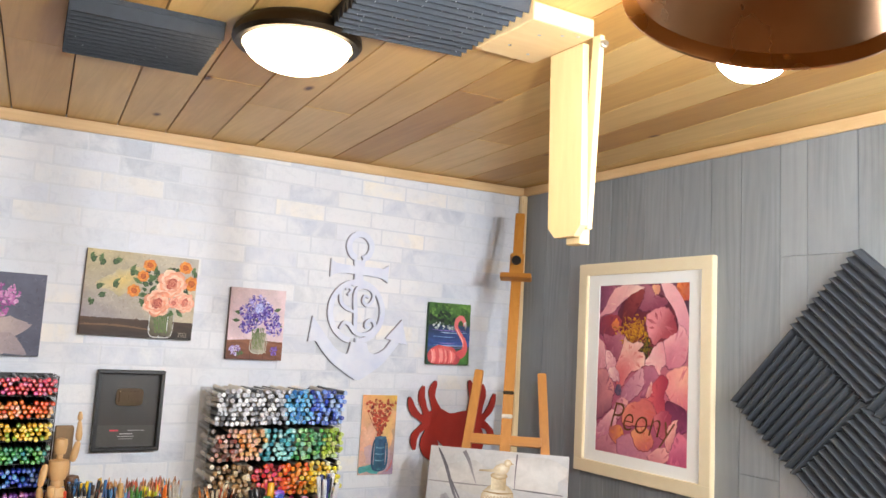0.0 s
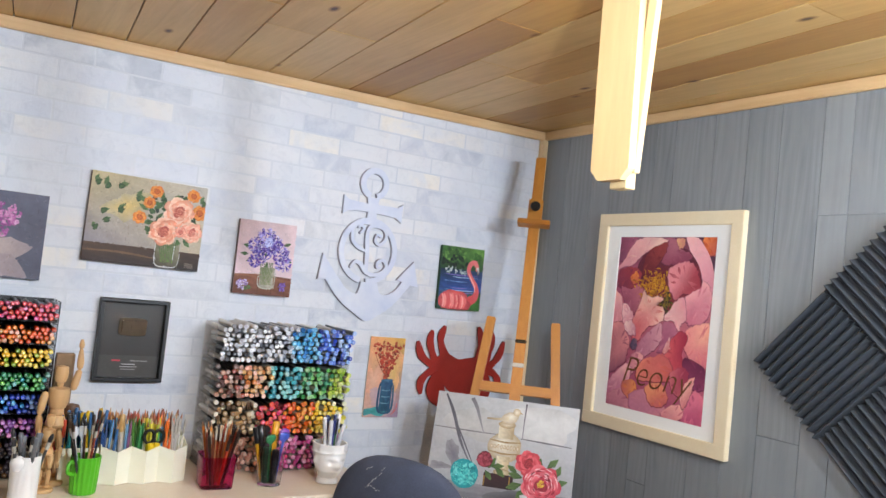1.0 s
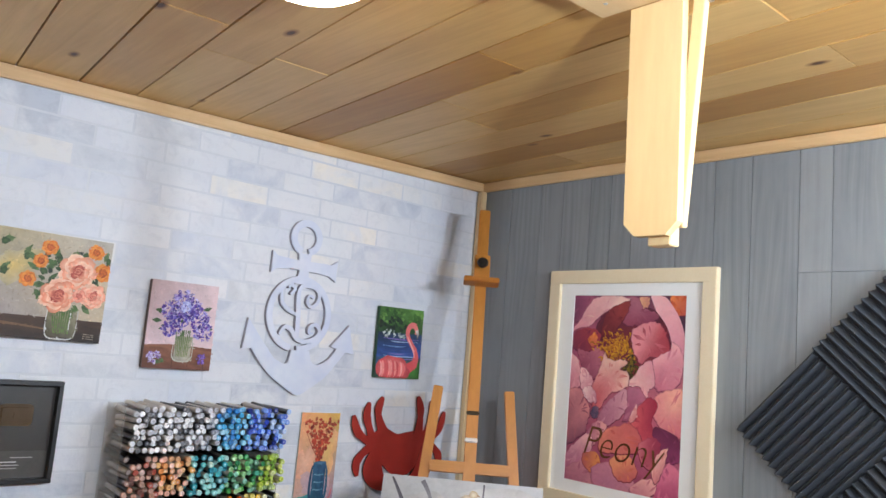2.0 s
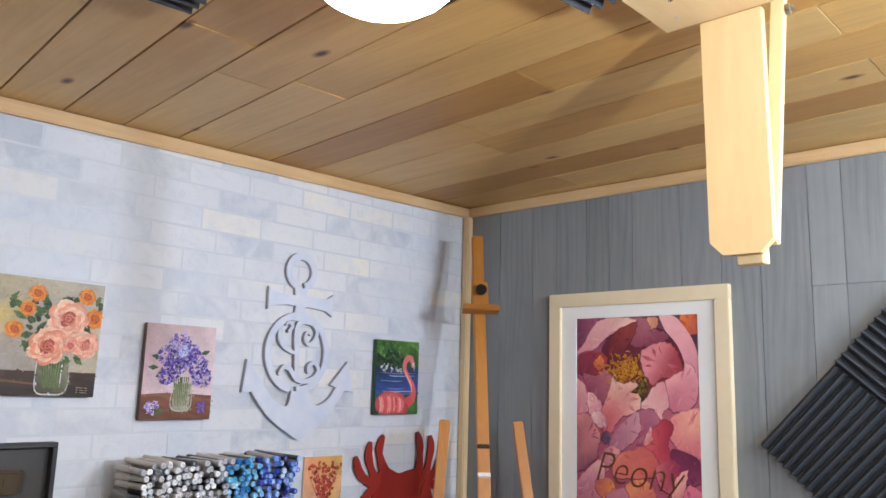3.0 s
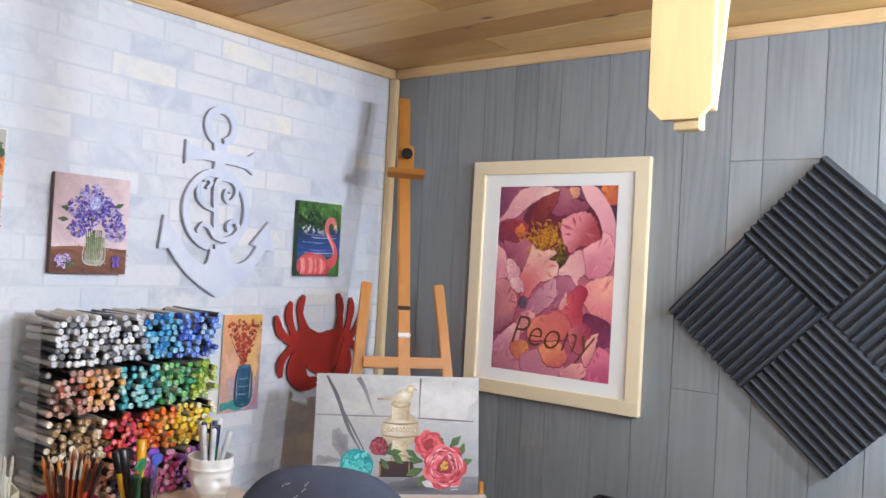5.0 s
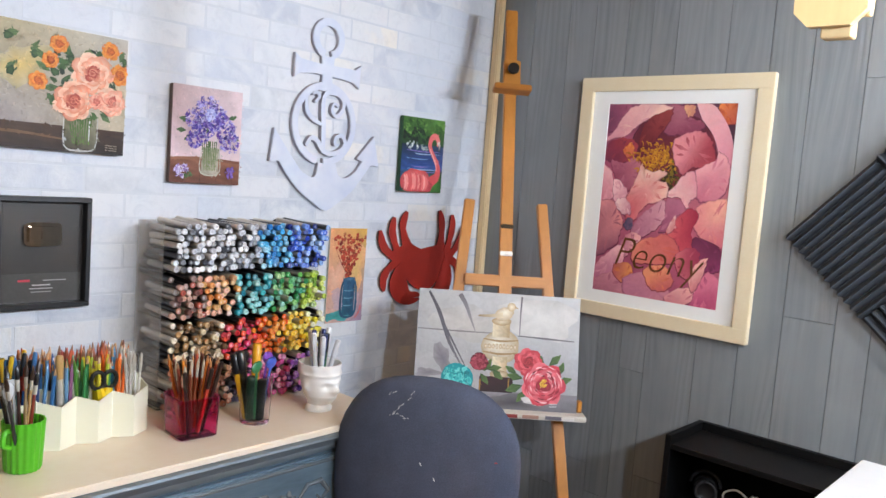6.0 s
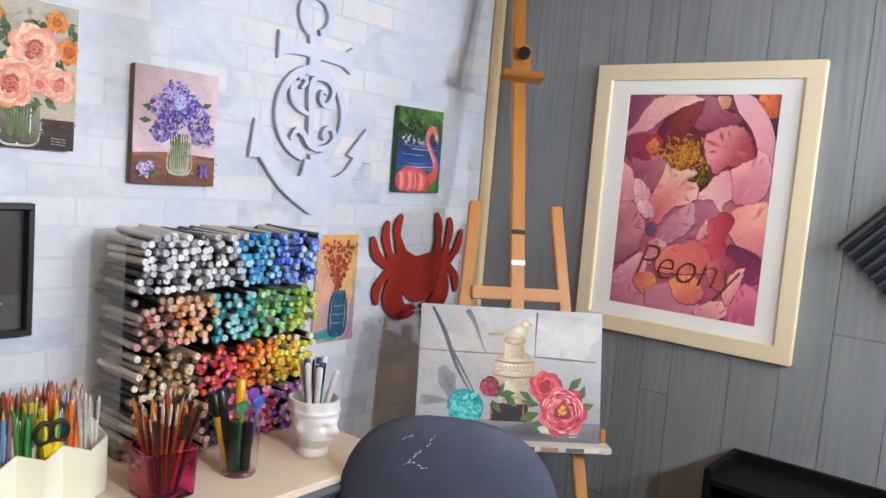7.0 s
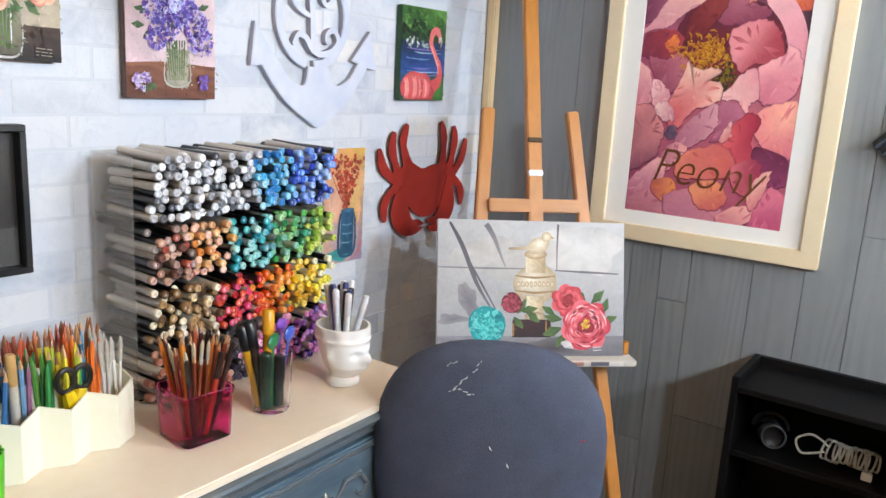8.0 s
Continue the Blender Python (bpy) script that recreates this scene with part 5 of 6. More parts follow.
prof = [(0.000, -0.0165), (-0.006, -0.020), (-0.008, -0.026), (-0.004, -0.033), (0.006, -0.038), (0.012, -0.048), (0.012, -0.058), (0.10, -0.058), (0.10, -0.0165)]
ends = [[bm.verts.new((x, DY0 + y, DESK + z)) for y, z in prof] for x in (DX0, DX1)]
for i in range(len(prof)):
    j = (i + 1) % len(prof)
    bm.faces.new((ends[0][i], ends[1][i], ends[1][j], ends[0][j]))
bm.faces.new(ends[0])
bm.faces.new(ends[1])
part("moulding", bm, "silver_leaf", dk, "silver-leafed edge moulding")
part("carcass", boxed((XC, (DY0 + 0.03 + DYB) / 2, 0.385), (W - 0.03, DYB - DY0 - 0.03, 0.672), bevel=0.004), "dresser_dark", dk)
for k, (x0, x1) in enumerate(((-0.53, 0.055), (0.068, 0.618), (0.632, 1.283))):
    for j, (z0, z1) in enumerate(((0.535, 0.708), (0.34, 0.52), (0.10, 0.325))):
        dr = part("drawer", boxed(((x0 + x1) / 2, DY0 + 0.024, (z0 + z1) / 2), (x1 - x0, 0.022, z1 - z0), bevel=0.005, seg=2), "dresser", dk)
        for zz in (z0 + 0.014, z1 - 0.014):
            part("drawer_bead", boxed(((x0 + x1) / 2, DY0 + 0.0115, zz), (x1 - x0 - 0.03, 0.008, 0.010), bevel=0.003, seg=2), "silver_leaf", dr)
        bm = bmesh.new()
        cx, cz = (x0 + x1) / 2 + 0.02, (z0 + z1) / 2 - 0.004
        for g in range(6):
            a = radians(60 * g + 15)
            tube(bm, [(cx + 0.006 * math.cos(a), DY0 + 0.011, cz + 0.006 * math.sin(a)), (cx + 0.016 * math.cos(a), DY0 + 0.008, cz + 0.016 * math.sin(a)), (cx + 0.026 * math.cos(a), DY0 + 0.011, cz + 0.026 * math.sin(a))], [0.004, 0.009, 0.003], 8)
        for s in (-1, 1):
            tube(bm, [(cx + s * 0.03, DY0 + 0.011, cz - 0.01), (cx + s * 0.06, DY0 + 0.010, cz + 0.028), (cx + s * 0.10, DY0 + 0.010, cz + 0.03), (cx + s * 0.125, DY0 + 0.010, cz), (cx + s * 0.105, DY0 + 0.010, cz - 0.02), (cx + s * 0.09, DY0 + 0.011, cz - 0.005)], [0.003, 0.006, 0.007, 0.006, 0.005, 0.003], 8)
        part("carving", bm, "silver_leaf", dr, "carved flower and scrolls", True)
for x in (DX0 + 0.06, DX1 - 0.06):
    for y in (DY0 + 0.08, DYB - 0.06):
        part("foot", boxed((x, y, 0.025), (0.06, 0.06, 0.05), bevel=0.006, seg=2), "dresser_dark", dk)


# ---- marker racks ----
def rod_mesh(name, r, length, tip, body, cap, mt="tint", seg=10):
    """A marker that lies along y, its capped end at y = 0 facing -y: pale body, coloured cap."""
    bm = bmesh.new()
    lathe(bm, [(0, 0.0016), (r * 0.42, 0.0016), (r * 0.48, 0.0), (r * 0.78, 0.0), (r * 0.95, 0.0015), (r, 0.004), (r, tip), (r * 0.93, tip + 0.001), (r * 0.93, length), (0, length)], pose(0, 0, 0, -90, 0, 0), seg)
    me = mesh_of(bm, name, mt, True)
    at = me.color_attributes.new("paint", "FLOAT_COLOR", "CORNER")
    ends, shell = srgb(cap), srgb(body)
    core = tuple(v * 0.6 + 0.3 for v in ends[:3]) + (1,) if int(body[:2], 16) < 80 else tuple(v * 0.8 for v in ends[:3]) + (1,)
    for p in me.polygons:
        y = p.center.y
        for li in p.loop_indices:
            inner = y < 0.002 and math.hypot(p.center.x, p.center.z) < r * 0.40
            at.data[li].color = core if inner else ends if y < tip + 0.0005 else shell
    return me


def packed(x0, x1, z0, z1, pitch, r, rng):
    """Places of rods that lie stacked between two sides."""
    out, z, k = [], z0 + r, 0
    while z + r * 0.6 < z1:
        x = x0 + r + (pitch / 2 if k % 2 else 0)
        while x + r * 0.8 < x1:
            out.append((x + rng.uniform(-0.0026, 0.0026), z + rng.uniform(-0.0024, 0.0024)))
            x += pitch
        z += pitch * 0.88
        k += 1
    return out


RX0, RX1, RY0, RY1 = 0.813, 1.292, 2.665, 2.795
TIERS = [DESK + 0.001, 0.896, 1.011, 1.128, 1.246]
rk = empty("marker_rack", pose(0, 0, 0), "clear acrylic four-tier rack packed with markers", "marker rack")
for x in (RX0, RX1):
    part("side_panel", boxed((x, (RY0 + RY1) / 2, (TIERS[0] + TIERS[4]) / 2), (0.004, RY1 - RY0, TIERS[4] - TIERS[0]), bevel=0.001), "frost", rk)
# boards above the lowest are black, painting in the shadowed gaps between marker rows
for k, z in enumerate(TIERS[:4]):
    part("shelf_board", boxed(((RX0 + RX1) / 2, (RY0 + RY1) / 2 - 0.004, z + 0.002), (RX1 - RX0 - 0.005, RY1 - RY0 - 0.008, 0.004)), "black" if k else "acrylic", rk)
part("back_panel", boxed(((RX0 + RX1) / 2, RY1 - 0.002, (TIERS[0] + TIERS[4]) / 2), (RX1 - RX0 - 0.005, 0.003, TIERS[4] - TIERS[0])), "frost", rk)

PALETTE = {
    "grey": ["d8d9de", "a2a3aa", "f2f2f4", "6c6d74", "c4c4cc", "eaeaee", "4c4d54", "fafafa"], "steel": ["9a9ca8", "b4b8c4", "7c808c", "cccfd8"],
    "sky": ["3f9ad0", "6cbce4", "2a78c0", "8cd0ec", "50b0e0"], "blue": ["2440b0", "3f68d0", "1a2c80", "6c94e4", "88b4f0", "2f54c0", "a4c4f0"],
    "brown": ["8a5a4a", "b07a64", "6c443c", "c89a88", "a04838", "d8a890", "7c6860"], "tan": ["e0a860", "d88a48", "f0c490", "e8b478", "c87838", "f0b8a0"],
    "teal": ["2f9ca8", "50b8bc", "247c8c", "88ccc8", "a0d4d0"], "green": ["3f9c54", "68b85c", "2a7c4c", "8ccc74", "50a88c"], "lime": ["a8c83c", "c0d458", "8cac2c", "d4dc78", "70983c"],
    "cream": ["efe0c0", "d8c4a0", "b08a5c", "8c6840", "e8dcc8", "6c5038"], "red": ["d02c3c", "e04450", "d83c6c", "b8242f", "e86478", "e05434"], "orange": ["e8641c", "f07c28", "e0501c", "f49838"],
    "yellow": ["e8b828", "f0cc48", "d8a020", "f4dc68"], "lemon": ["f0e050", "f4ec98", "e0d43c", "f4f0d0"], "skin": ["e8b8a0", "d89c84", "f0ccb8", "c08470", "a86c58"], "dark": ["2c2c34", "50485c", "3a3448"], "purple": ["8c4ca8", "b470c0", "6c3c90", "c888cc", "dc8cc0", "4c3080"], "pink": ["d85c9c", "e88cb8", "c03c80", "f0b0d0"],
}
LAYOUT = [
    (("skin", 0.36), ("dark", 0.46), ("pink", 0.74), ("purple", 1.0)),
    (("cream", 0.32), ("red", 0.52), ("orange", 0.70), ("yellow", 0.88), ("lemon", 1.0)),
    (("brown", 0.18), ("tan", 0.36), ("teal", 0.60), ("green", 0.82), ("lime", 1.0)),
    (("grey", 0.42), ("steel", 0.52), ("sky", 0.70), ("blue", 1.0)),
]
LABELS = {"grey": "grey", "steel": "blue-grey", "sky": "sky blue", "blue": "deep blue", "brown": "brown", "tan": "tan orange", "teal": "teal", "green": "green", "lime": "lime green"}


def soften(c, u):
    return "".join("%02x" % round(int(c[i:i + 2], 16) * (1 - u) + 236 * u) for i in (0, 2, 4))


rng = random.Random(21)
bodies = ["d9d4cb", "1a1a1e", "e6e2da", "e2ded6", "141418", "cfcac4", "222226"]
cache, rest = {}, []
for k in range(4):
    z0, z1 = TIERS[k] + 0.005, TIERS[k + 1] - 0.004 if k < 3 else TIERS[4] + 0.012
    for x, z in packed(RX0 + 0.003, RX1 - 0.003, z0, z1, 0.0170, 0.0079, rng):
        u = (x - RX0) / (RX1 - RX0) + rng.uniform(-0.025, 0.025)
        fam = next(n for n, lim in LAYOUT[k] if u <= lim or lim == 1.0)
        if z > z1 - 0.014 and rng.random() < 0.12:
            continue
        cap = soften(rng.choice(PALETTE[fam]), rng.choice((0.0, 0.0, 0.12, 0.35) if k > 1 else (0.0, 0.0, 0.0, 0.15)))
        body = rng.choice(bodies)
        y = 2.618 + rng.uniform(-0.018, 0.016) - (0.016 if rng.random() < 0.12 else 0)
        tip = rng.choice([0.003, 0.003, 0.012, 0.016])
        m = pose(x, y, z, rng.uniform(-2.4, 2.4), 0, rng.uniform(-3.2, 3.2))
        key = (cap, body, tip)
        if key not in cache:
            cache[key] = rod_mesh("marker", 0.0080, 0.146, tip, body, cap)
        if k == 3 or (k == 2 and x > 1.0):
            ob = tagged(new("marker", cache[key]), LABELS[fam] + " capped art marker lying in the acrylic rack", "marker", "markers in the acrylic rack")
            ob.matrix_world = m
        else:
            rest.append((m, cache[key]))


def joined(name, items, label, category, mt, group=""):
    """Many small pieces as one mesh with their own paint."""
    vs, fs, cs = [], [], []
    for m, me in items:
        k = len(vs)
        vs += [m @ v.co for v in me.vertices]
        lay = me.color_attributes["paint"].data
        for p in me.polygons:
            fs.append([k + i for i in p.vertices])
            cs += [tuple(lay[li].color) for li in p.loop_indices]
    out = bpy.data.meshes.new(name)
    out.from_pydata(vs, [], fs)
    at = out.color_attributes.new("paint", "FLOAT_COLOR", "CORNER")
    at.data.foreach_set("color", np.array(cs, dtype=np.float32).ravel())
    out.materials.append(M[mt])
    for p in out.polygons:
        p.use_smooth = True
    out.set_sharp_from_angle(angle=radians(40))
    return tagged(new(name, out), label, category, group, "stuff")


joined("markers", rest, "packed brown, red, yellow, pink and purple art markers", "marker", "tint")

# the rainbow rack of pens
QX0, QX1 = 0.02, 0.352
rk = empty("marker_rack", pose(0, 0, 0), "black rack of pens in rainbow order beside the mannequins", "marker rack")
for x in (QX0, QX1):
    part("side_panel", boxed((x, 2.73, 1.03), (0.004, 0.14, 0.498), bevel=0.001), "acrylic", rk)
part("back_panel", boxed(((QX0 + QX1) / 2, 2.80, 1.03), (QX1 - QX0 - 0.005, 0.004, 0.498)), "black", rk)
ROWS7 = [("dark", "cream"), ("purple", "dark"), ("blue", "sky"), ("green", "teal"), ("yellow", "lime"), ("orange", "tan"), ("red", "pink")]
names7 = ["black and cream", "purple", "blue", "green", "yellow and lime", "orange", "red and pink"]
for k, fams in enumerate(ROWS7):
    z0 = DESK + 0.003 + (0.11 + (k - 1) * 0.0655 if k else 0.0)
    z1 = z0 + (0.060 if k else 0.105)
    part("shelf_board", boxed(((QX0 + QX1) / 2, 2.728, z0), (QX1 - QX0 - 0.005, 0.138, 0.004)), "black", rk)
    items = []
    for x, z in packed(QX0 + 0.003, QX1 - 0.002, z0 + 0.003, z1 - 0.006, 0.0138, 0.0062, rng):
        if rng.random() < 0.1:
            continue
        fam = fams[0] if rng.random() < 0.8 else fams[1]
        cap = rng.choice(PALETTE[fam])
        key = (cap, "pen")
        if key not in cache:
            cache[key] = rod_mesh("pen", 0.0062, 0.14, 0.03, "2a2a2e", cap, seg=8)
        items.append((pose(x, 2.636 + rng.uniform(-0.012, 0.012), z, rng.uniform(-2, 2), 0, rng.uniform(-2, 2)), cache[key]))
    joined("pens", items, names7[k] + " pens packed on one rack shelf", "pen", "tint", "rainbow rows of pens")


# ---- pots and what stands in them ----
def pencil_mesh(length, r, body, tip, kind="pencil"):
    """A tool that stands along z from its foot."""
    bm = bmesh.new()
    if kind == "pencil":
        lathe(bm, [(0, 0), (r, 0), (r, length - 0.014), (r * 0.92, length - 0.013), (r * 0.25, length), (0, length + 0.001)], seg=6)
    elif kind == "brush":
        lathe(bm, [(0, 0), (r * 0.5, 0), (r, length * 0.35), (r * 0.7, length * 0.74), (r * 1.05, length * 0.76), (r * 1.05, length * 0.86), (r * 1.25, length * 0.91), (r * 0.8, length * 0.97), (0, length)], seg=8)
    elif kind == "spoon":
        lathe(bm, [(0, 0), (r, 0), (r * 0.9, length * 0.8), (r * 3.4, length * 0.86), (r * 4.0, length * 0.93), (r * 2.6, length * 0.985), (0, length)], Matrix.Diagonal((1, 0.35, 1, 1)), 12)
    else:
        lathe(bm, [(0, 0), (r * 0.9, 0), (r, 0.004), (r, length - 0.05), (r * 1.1, length - 0.049), (r * 1.1, length - 0.004), (r * 0.8, length), (0, length)], seg=10)
    me = mesh_of(bm, kind, "lacquer", True)
    at = me.color_attributes.new("paint", "FLOAT_COLOR", "CORNER")
    cut = {"pencil": length - 0.0135, "brush": length * 0.75, "spoon": 0.0, "pen": length - 0.0495}[kind]
    top, low = srgb(tip), srgb(body)
    for p in me.polygons:
        c = top if p.center.z > cut else low
        if kind == "brush" and cut < p.center.z < length * 0.87:
            c = srgb("b9b4a8")
        for li in p.loop_indices:
            at.data[li].color = c
    return me


def stick(me, name, label, category, group, foot, lean_x, lean_y, spin=0):
    ob = tagged(new(name, me), label, category, group)
    ob.matrix_world = Matrix.Translation(foot) @ pose(0, 0, 0, lean_x, lean_y, 0) @ pose(0, 0, 0, 0, 0, spin)
    return ob


def bunch(cx, cy, z, spread, tilt, n, kinds, group, rng, where, square=False):
    """Tools that lean outwards in a pot."""
    for i in range(n):
        g, d = rng.uniform(0, 6.28), math.sqrt(rng.random())
        ux, uy = d * math.cos(g), d * math.sin(g)
        if square:
            ux, uy = rng.uniform(-0.9, 0.9), rng.uniform(-0.9, 0.9)
        kind, length, r, body, tip, nm, lab = rng.choice(kinds)
        body = rng.choice(body)
        me = pencil_mesh(length * rng.uniform(0.9, 1.06), r, body, tip if tip else body, kind)
        stick(me, nm, lab + " standing in " + where, nm.replace("_", " "), group, (cx + ux * spread * 0.55, cy + uy * spread * 0.55, z), -uy * tilt + rng.uniform(-3, 3), ux * tilt + rng.uniform(-3, 3), rng.uniform(0, 360))


# green fluted pot
th = empty("pencil_pot", pose(0.440, 2.475, DESK + 0.001), "lime green fluted plastic pot full of brushes", "pot")
bm = bmesh.new()
fl = lambda a: 1 + 0.035 * math.cos(18 * a)
lathe(bm, [(0, 0), (0.030, 0), (0.033, 0.004), (0.038, 0.100), (0.0355, 0.100), (0.031, 0.006), (0, 0.006)], seg=108, flute=fl)
part("body", bm, "green", th, smooth=True)
bm = bmesh.new()
tube(bm, smooth_line([(-0.030, -0.022, 0.088), (-0.044, -0.030, 0.088), (-0.047, -0.032, 0.065), (-0.031, -0.022, 0.055)], 5), 0.005, 8)
part("handle", bm, "green", th, smooth=True)
rng = random.Random(5)
KB = [("brush", 0.20, 0.0036, ["b08a5c", "20242c", "6c2c24", "c8a878", "2c2c30"], "3a2a20", "paint_brush", "long paint brush"), ("brush", 0.19, 0.004, ["3a2420", "101216", "8c3c2c"], "1c1a1c", "paint_brush", "dark-handled paint brush"), ("spoon", 0.185, 0.003, ["c8ccd0", "8a8c90"], None, "palette_knife", "grey palette tool")]
bunch(0.440, 2.475, DESK + 0.008, 0.026, 17, 13, KB, "tools in the green pot", rng, "the green pot")

# white cup with dark tools
th = empty("pencil_pot", pose(0.292, 2.44, DESK + 0.001), "white ceramic cup holding grey tools", "pot")
bm = bmesh.new()
lathe(bm, [(0, 0), (0.030, 0), (0.034, 0.004), (0.036, 0.115), (0.033, 0.115), (0.031, 0.006), (0, 0.006)], seg=32)
part("body", bm, "ceramic", th, smooth=True)
bm = bmesh.new()
lathe(bm, [(0, -0.02), (0.014, -0.012), (0.019, 0.004), (0.013, 0.018), (0, 0.026)], pose(-0.022, -0.022, 0.095, 20, 10, 0), 16)
part("moulded_figure", bm, "ceramic", th, "raised white ornament", True)
KG = [("pen", 0.155, 0.0055, ["4a4c50", "5c5e62", "3a3c40"], "6a6c70", "pen", "grey marker pen"), ("brush", 0.18, 0.005, ["54565a", "3c3e42"], "2a2a2c", "paint_brush", "grey-handled brush")]
bunch(0.292, 2.44, DESK + 0.008, 0.024, 15, 9, KG, "tools in the white cup", rng, "the white cup")

# cream stepped organiser with a zigzag front
OX0, OX1, OY = 0.492, 0.728, 2.528
th = empty("pencil_organiser", pose(0, 0, 0), "cream plastic stepped organiser with zigzag front", "organiser")
n = 6
zig = [(OX0 + (OX1 - OX0) * i / n, OY + (0.0 if i % 2 else 0.022)) for i in range(n + 1)]
for row in range(3):
    bm = bmesh.new()
    dy, h = 0.045 * row, 0.100 + 0.022 * row
    fr = [(x, y + dy) for x, y in zig]
    tops = [h + (0.006 if i % 2 == 0 else -0.006) for i in range(n + 1)]
    a = [bm.verts.new((x, y, DESK + 0.001)) for x, y in fr]
    b = [bm.verts.new((x, y, DESK + t)) for (x, y), t in zip(fr, tops)]
    c = [bm.verts.new((x, y + 0.003, DESK + t)) for (x, y), t in zip(fr, tops)]
    d = [bm.verts.new((x, y + 0.003, DESK + 0.001)) for x, y in fr]
    for i in range(n):
        bm.faces.new((a[i], a[i + 1], b[i + 1], b[i]))
        bm.faces.new((b[i], b[i + 1], c[i + 1], c[i]))
        bm.faces.new((c[i], c[i + 1], d[i + 1], d[i]))
    for e in (0, n):
        bm.faces.new((a[e], b[e], c[e], d[e]))
    part("zigzag_wall", bm, "cream_plastic", th)
for x in (OX0 - 0.0015, OX1 + 0.0015):
    bm = bmesh.new()
    slab(bm, [(OY + 0.022, DESK + 0.001), (OY + 0.16, DESK + 0.001), (OY + 0.16, DESK + 0.15), (OY + 0.022, DESK + 0.106)], x - 0.0013, x + 0.0013, Matrix(((0, 0, 1, 0), (1, 0, 0, 0), (0, 1, 0, 0), (0, 0, 0, 1))))
    part("side_wall", bm, "cream_plastic", th)
part("base_plate", boxed(((OX0 + OX1) / 2, OY + 0.095, DESK + 0.003), (OX1 - OX0, 0.130, 0.003)), "cream_plastic", th)
FRONT = [["3a6a9c", "2f4a7c", "5a88b4"], ["24508c", "6c94b8", "8a5a7c"], ["2c6c3c", "3f8a4c", "4c7c34"], ["a8b83c", "d8c83c", "3c8a50"], ["e0702c", "4a8ab4", "d85c2c"], ["c8c4bc", "9a9894", "e8e4dc"]]
BACK = [["8c3c30", "a85a3c", "c8783c"], ["a8482c", "b86a40", "c88c40"], ["a83c34", "c05a3c", "8c4a3a"], ["b84c30", "c87850", "9a5a34"], ["8c4434", "b86a4c", "c88c5c"], ["a0603c", "7c4a34", "c09060"]]
rng = random.Random(9)
for col in range(6):
    x = OX0 + (OX1 - OX0) * (col + 0.5) / 6
    for row, tones in ((0, FRONT[col]), (1, FRONT[col]), (2, BACK[col]), (2, BACK[col])):
        for i in range(6):
            body = rng.choice(tones)
            silver = col == 5 and row < 2
            me = pencil_mesh(rng.uniform(0.156, 0.178) + 0.006 * row, 0.0038 if not silver else 0.0032, body, rng.choice(["c49a70", "8a6248", body, body]) if not silver else "b0a89c", "pencil" if not silver else "brush")
            nm = "paint_brush" if silver else "coloured_pencil"
            stick(me, nm, ("pale-handled brush" if silver else "coloured pencil") + " standing in the cream organiser", nm.replace("_", " "), "pencils in the cream organiser", (x + rng.uniform(-0.013, 0.013), OY + 0.042 + 0.045 * row + rng.uniform(-0.008, 0.008), DESK + 0.006), rng.uniform(-2, 1), rng.uniform(-5, 5), rng.uniform(0, 60))
for x, z in ((0.40, 0), (0.435, 0), (0.465, 0)):
    for i in range(11):
        me = pencil_mesh(rng.uniform(0.168, 0.2), 0.0045, rng.choice(["24508c", "d8b028", "2f4a7c", "b83c34", "2c7c7c", "e8a828"]), rng.choice(["2a2c30", "c84c34", "d8b028", "3a6a9c"]), "pen")
        stick(me, "pen", "coloured pen standing behind the green pot", "pen", "pens behind the green pot", (x + rng.uniform(-0.02, 0.02), 2.60 + rng.uniform(-0.025, 0.025), DESK + 0.006), rng.uniform(-4, 4), rng.uniform(-8, 8))
th = empty("pen_tub", pose(0.435, 2.60, DESK + 0.001), "cream plastic tub of pens", "pot")
for c, s in (((0, -0.04, 0.05), (0.10, 0.003, 0.10)), ((0, 0.04, 0.05), (0.10, 0.003, 0.10)), ((-0.0485, 0, 0.05), (0.003, 0.077, 0.10)), ((0.0485, 0, 0.05), (0.003, 0.077, 0.10)), ((0, 0, 0.0015), (0.094, 0.077, 0.003))):
    part("wall_panel", boxed(c, s), "cream_plastic", th)
# a wooden-handled scraper and scissors in front
me = pencil_mesh(0.19, 0.0075, "c8c0b4", "b8935c", "pen")
stick(me, "wooden_tool", "pale tool with a wooden handle in the organiser", "tool", "", (0.545, OY + 0.036, DESK + 0.006), 0, -2)
sc = empty("scissors", pose(0.632, OY + 0.030, DESK - 0.012) @ Matrix.Scale(1.12, 4), "scissors with yellow and black handles in the organiser", "scissors")
for s in (-1, 1):
    bm = bmesh.new()
    tube(bm, [(s * 0.012 + 0.013 * math.cos(a), 0, 0.128 + 0.017 * math.sin(a)) for a in (2 * math.pi * i / 16 for i in range(17))], 0.0042, 8, False)
    colour_mesh(part("handle_ring", bm, "tint", sc, "black finger ring", True), srgb("1c1c1c"))
    bm = bmesh.new()
    tube(bm, [(s * 0.010, 0.0, 0.112), (s * 0.006, 0, 0.095), (-s * 0.004, 0, 0.06), (-s * 0.002, 0, 0.0)], [0.008, 0.0115, 0.009, 0.004], 8)
    colour_mesh(part("blade_grip", bm, "tint", sc, "yellow grip", True), srgb("e0c01c"))

# pink box of pencils
th = empty("pencil_box", pose(0.800, 2.476, DESK + 0.001, 0, 0, -5) @ Matrix.Scale(1.06, 4), "square pink translucent plastic box of pencils", "pencil box")
S, H = 0.092, 0.088
bm = bmesh.new()


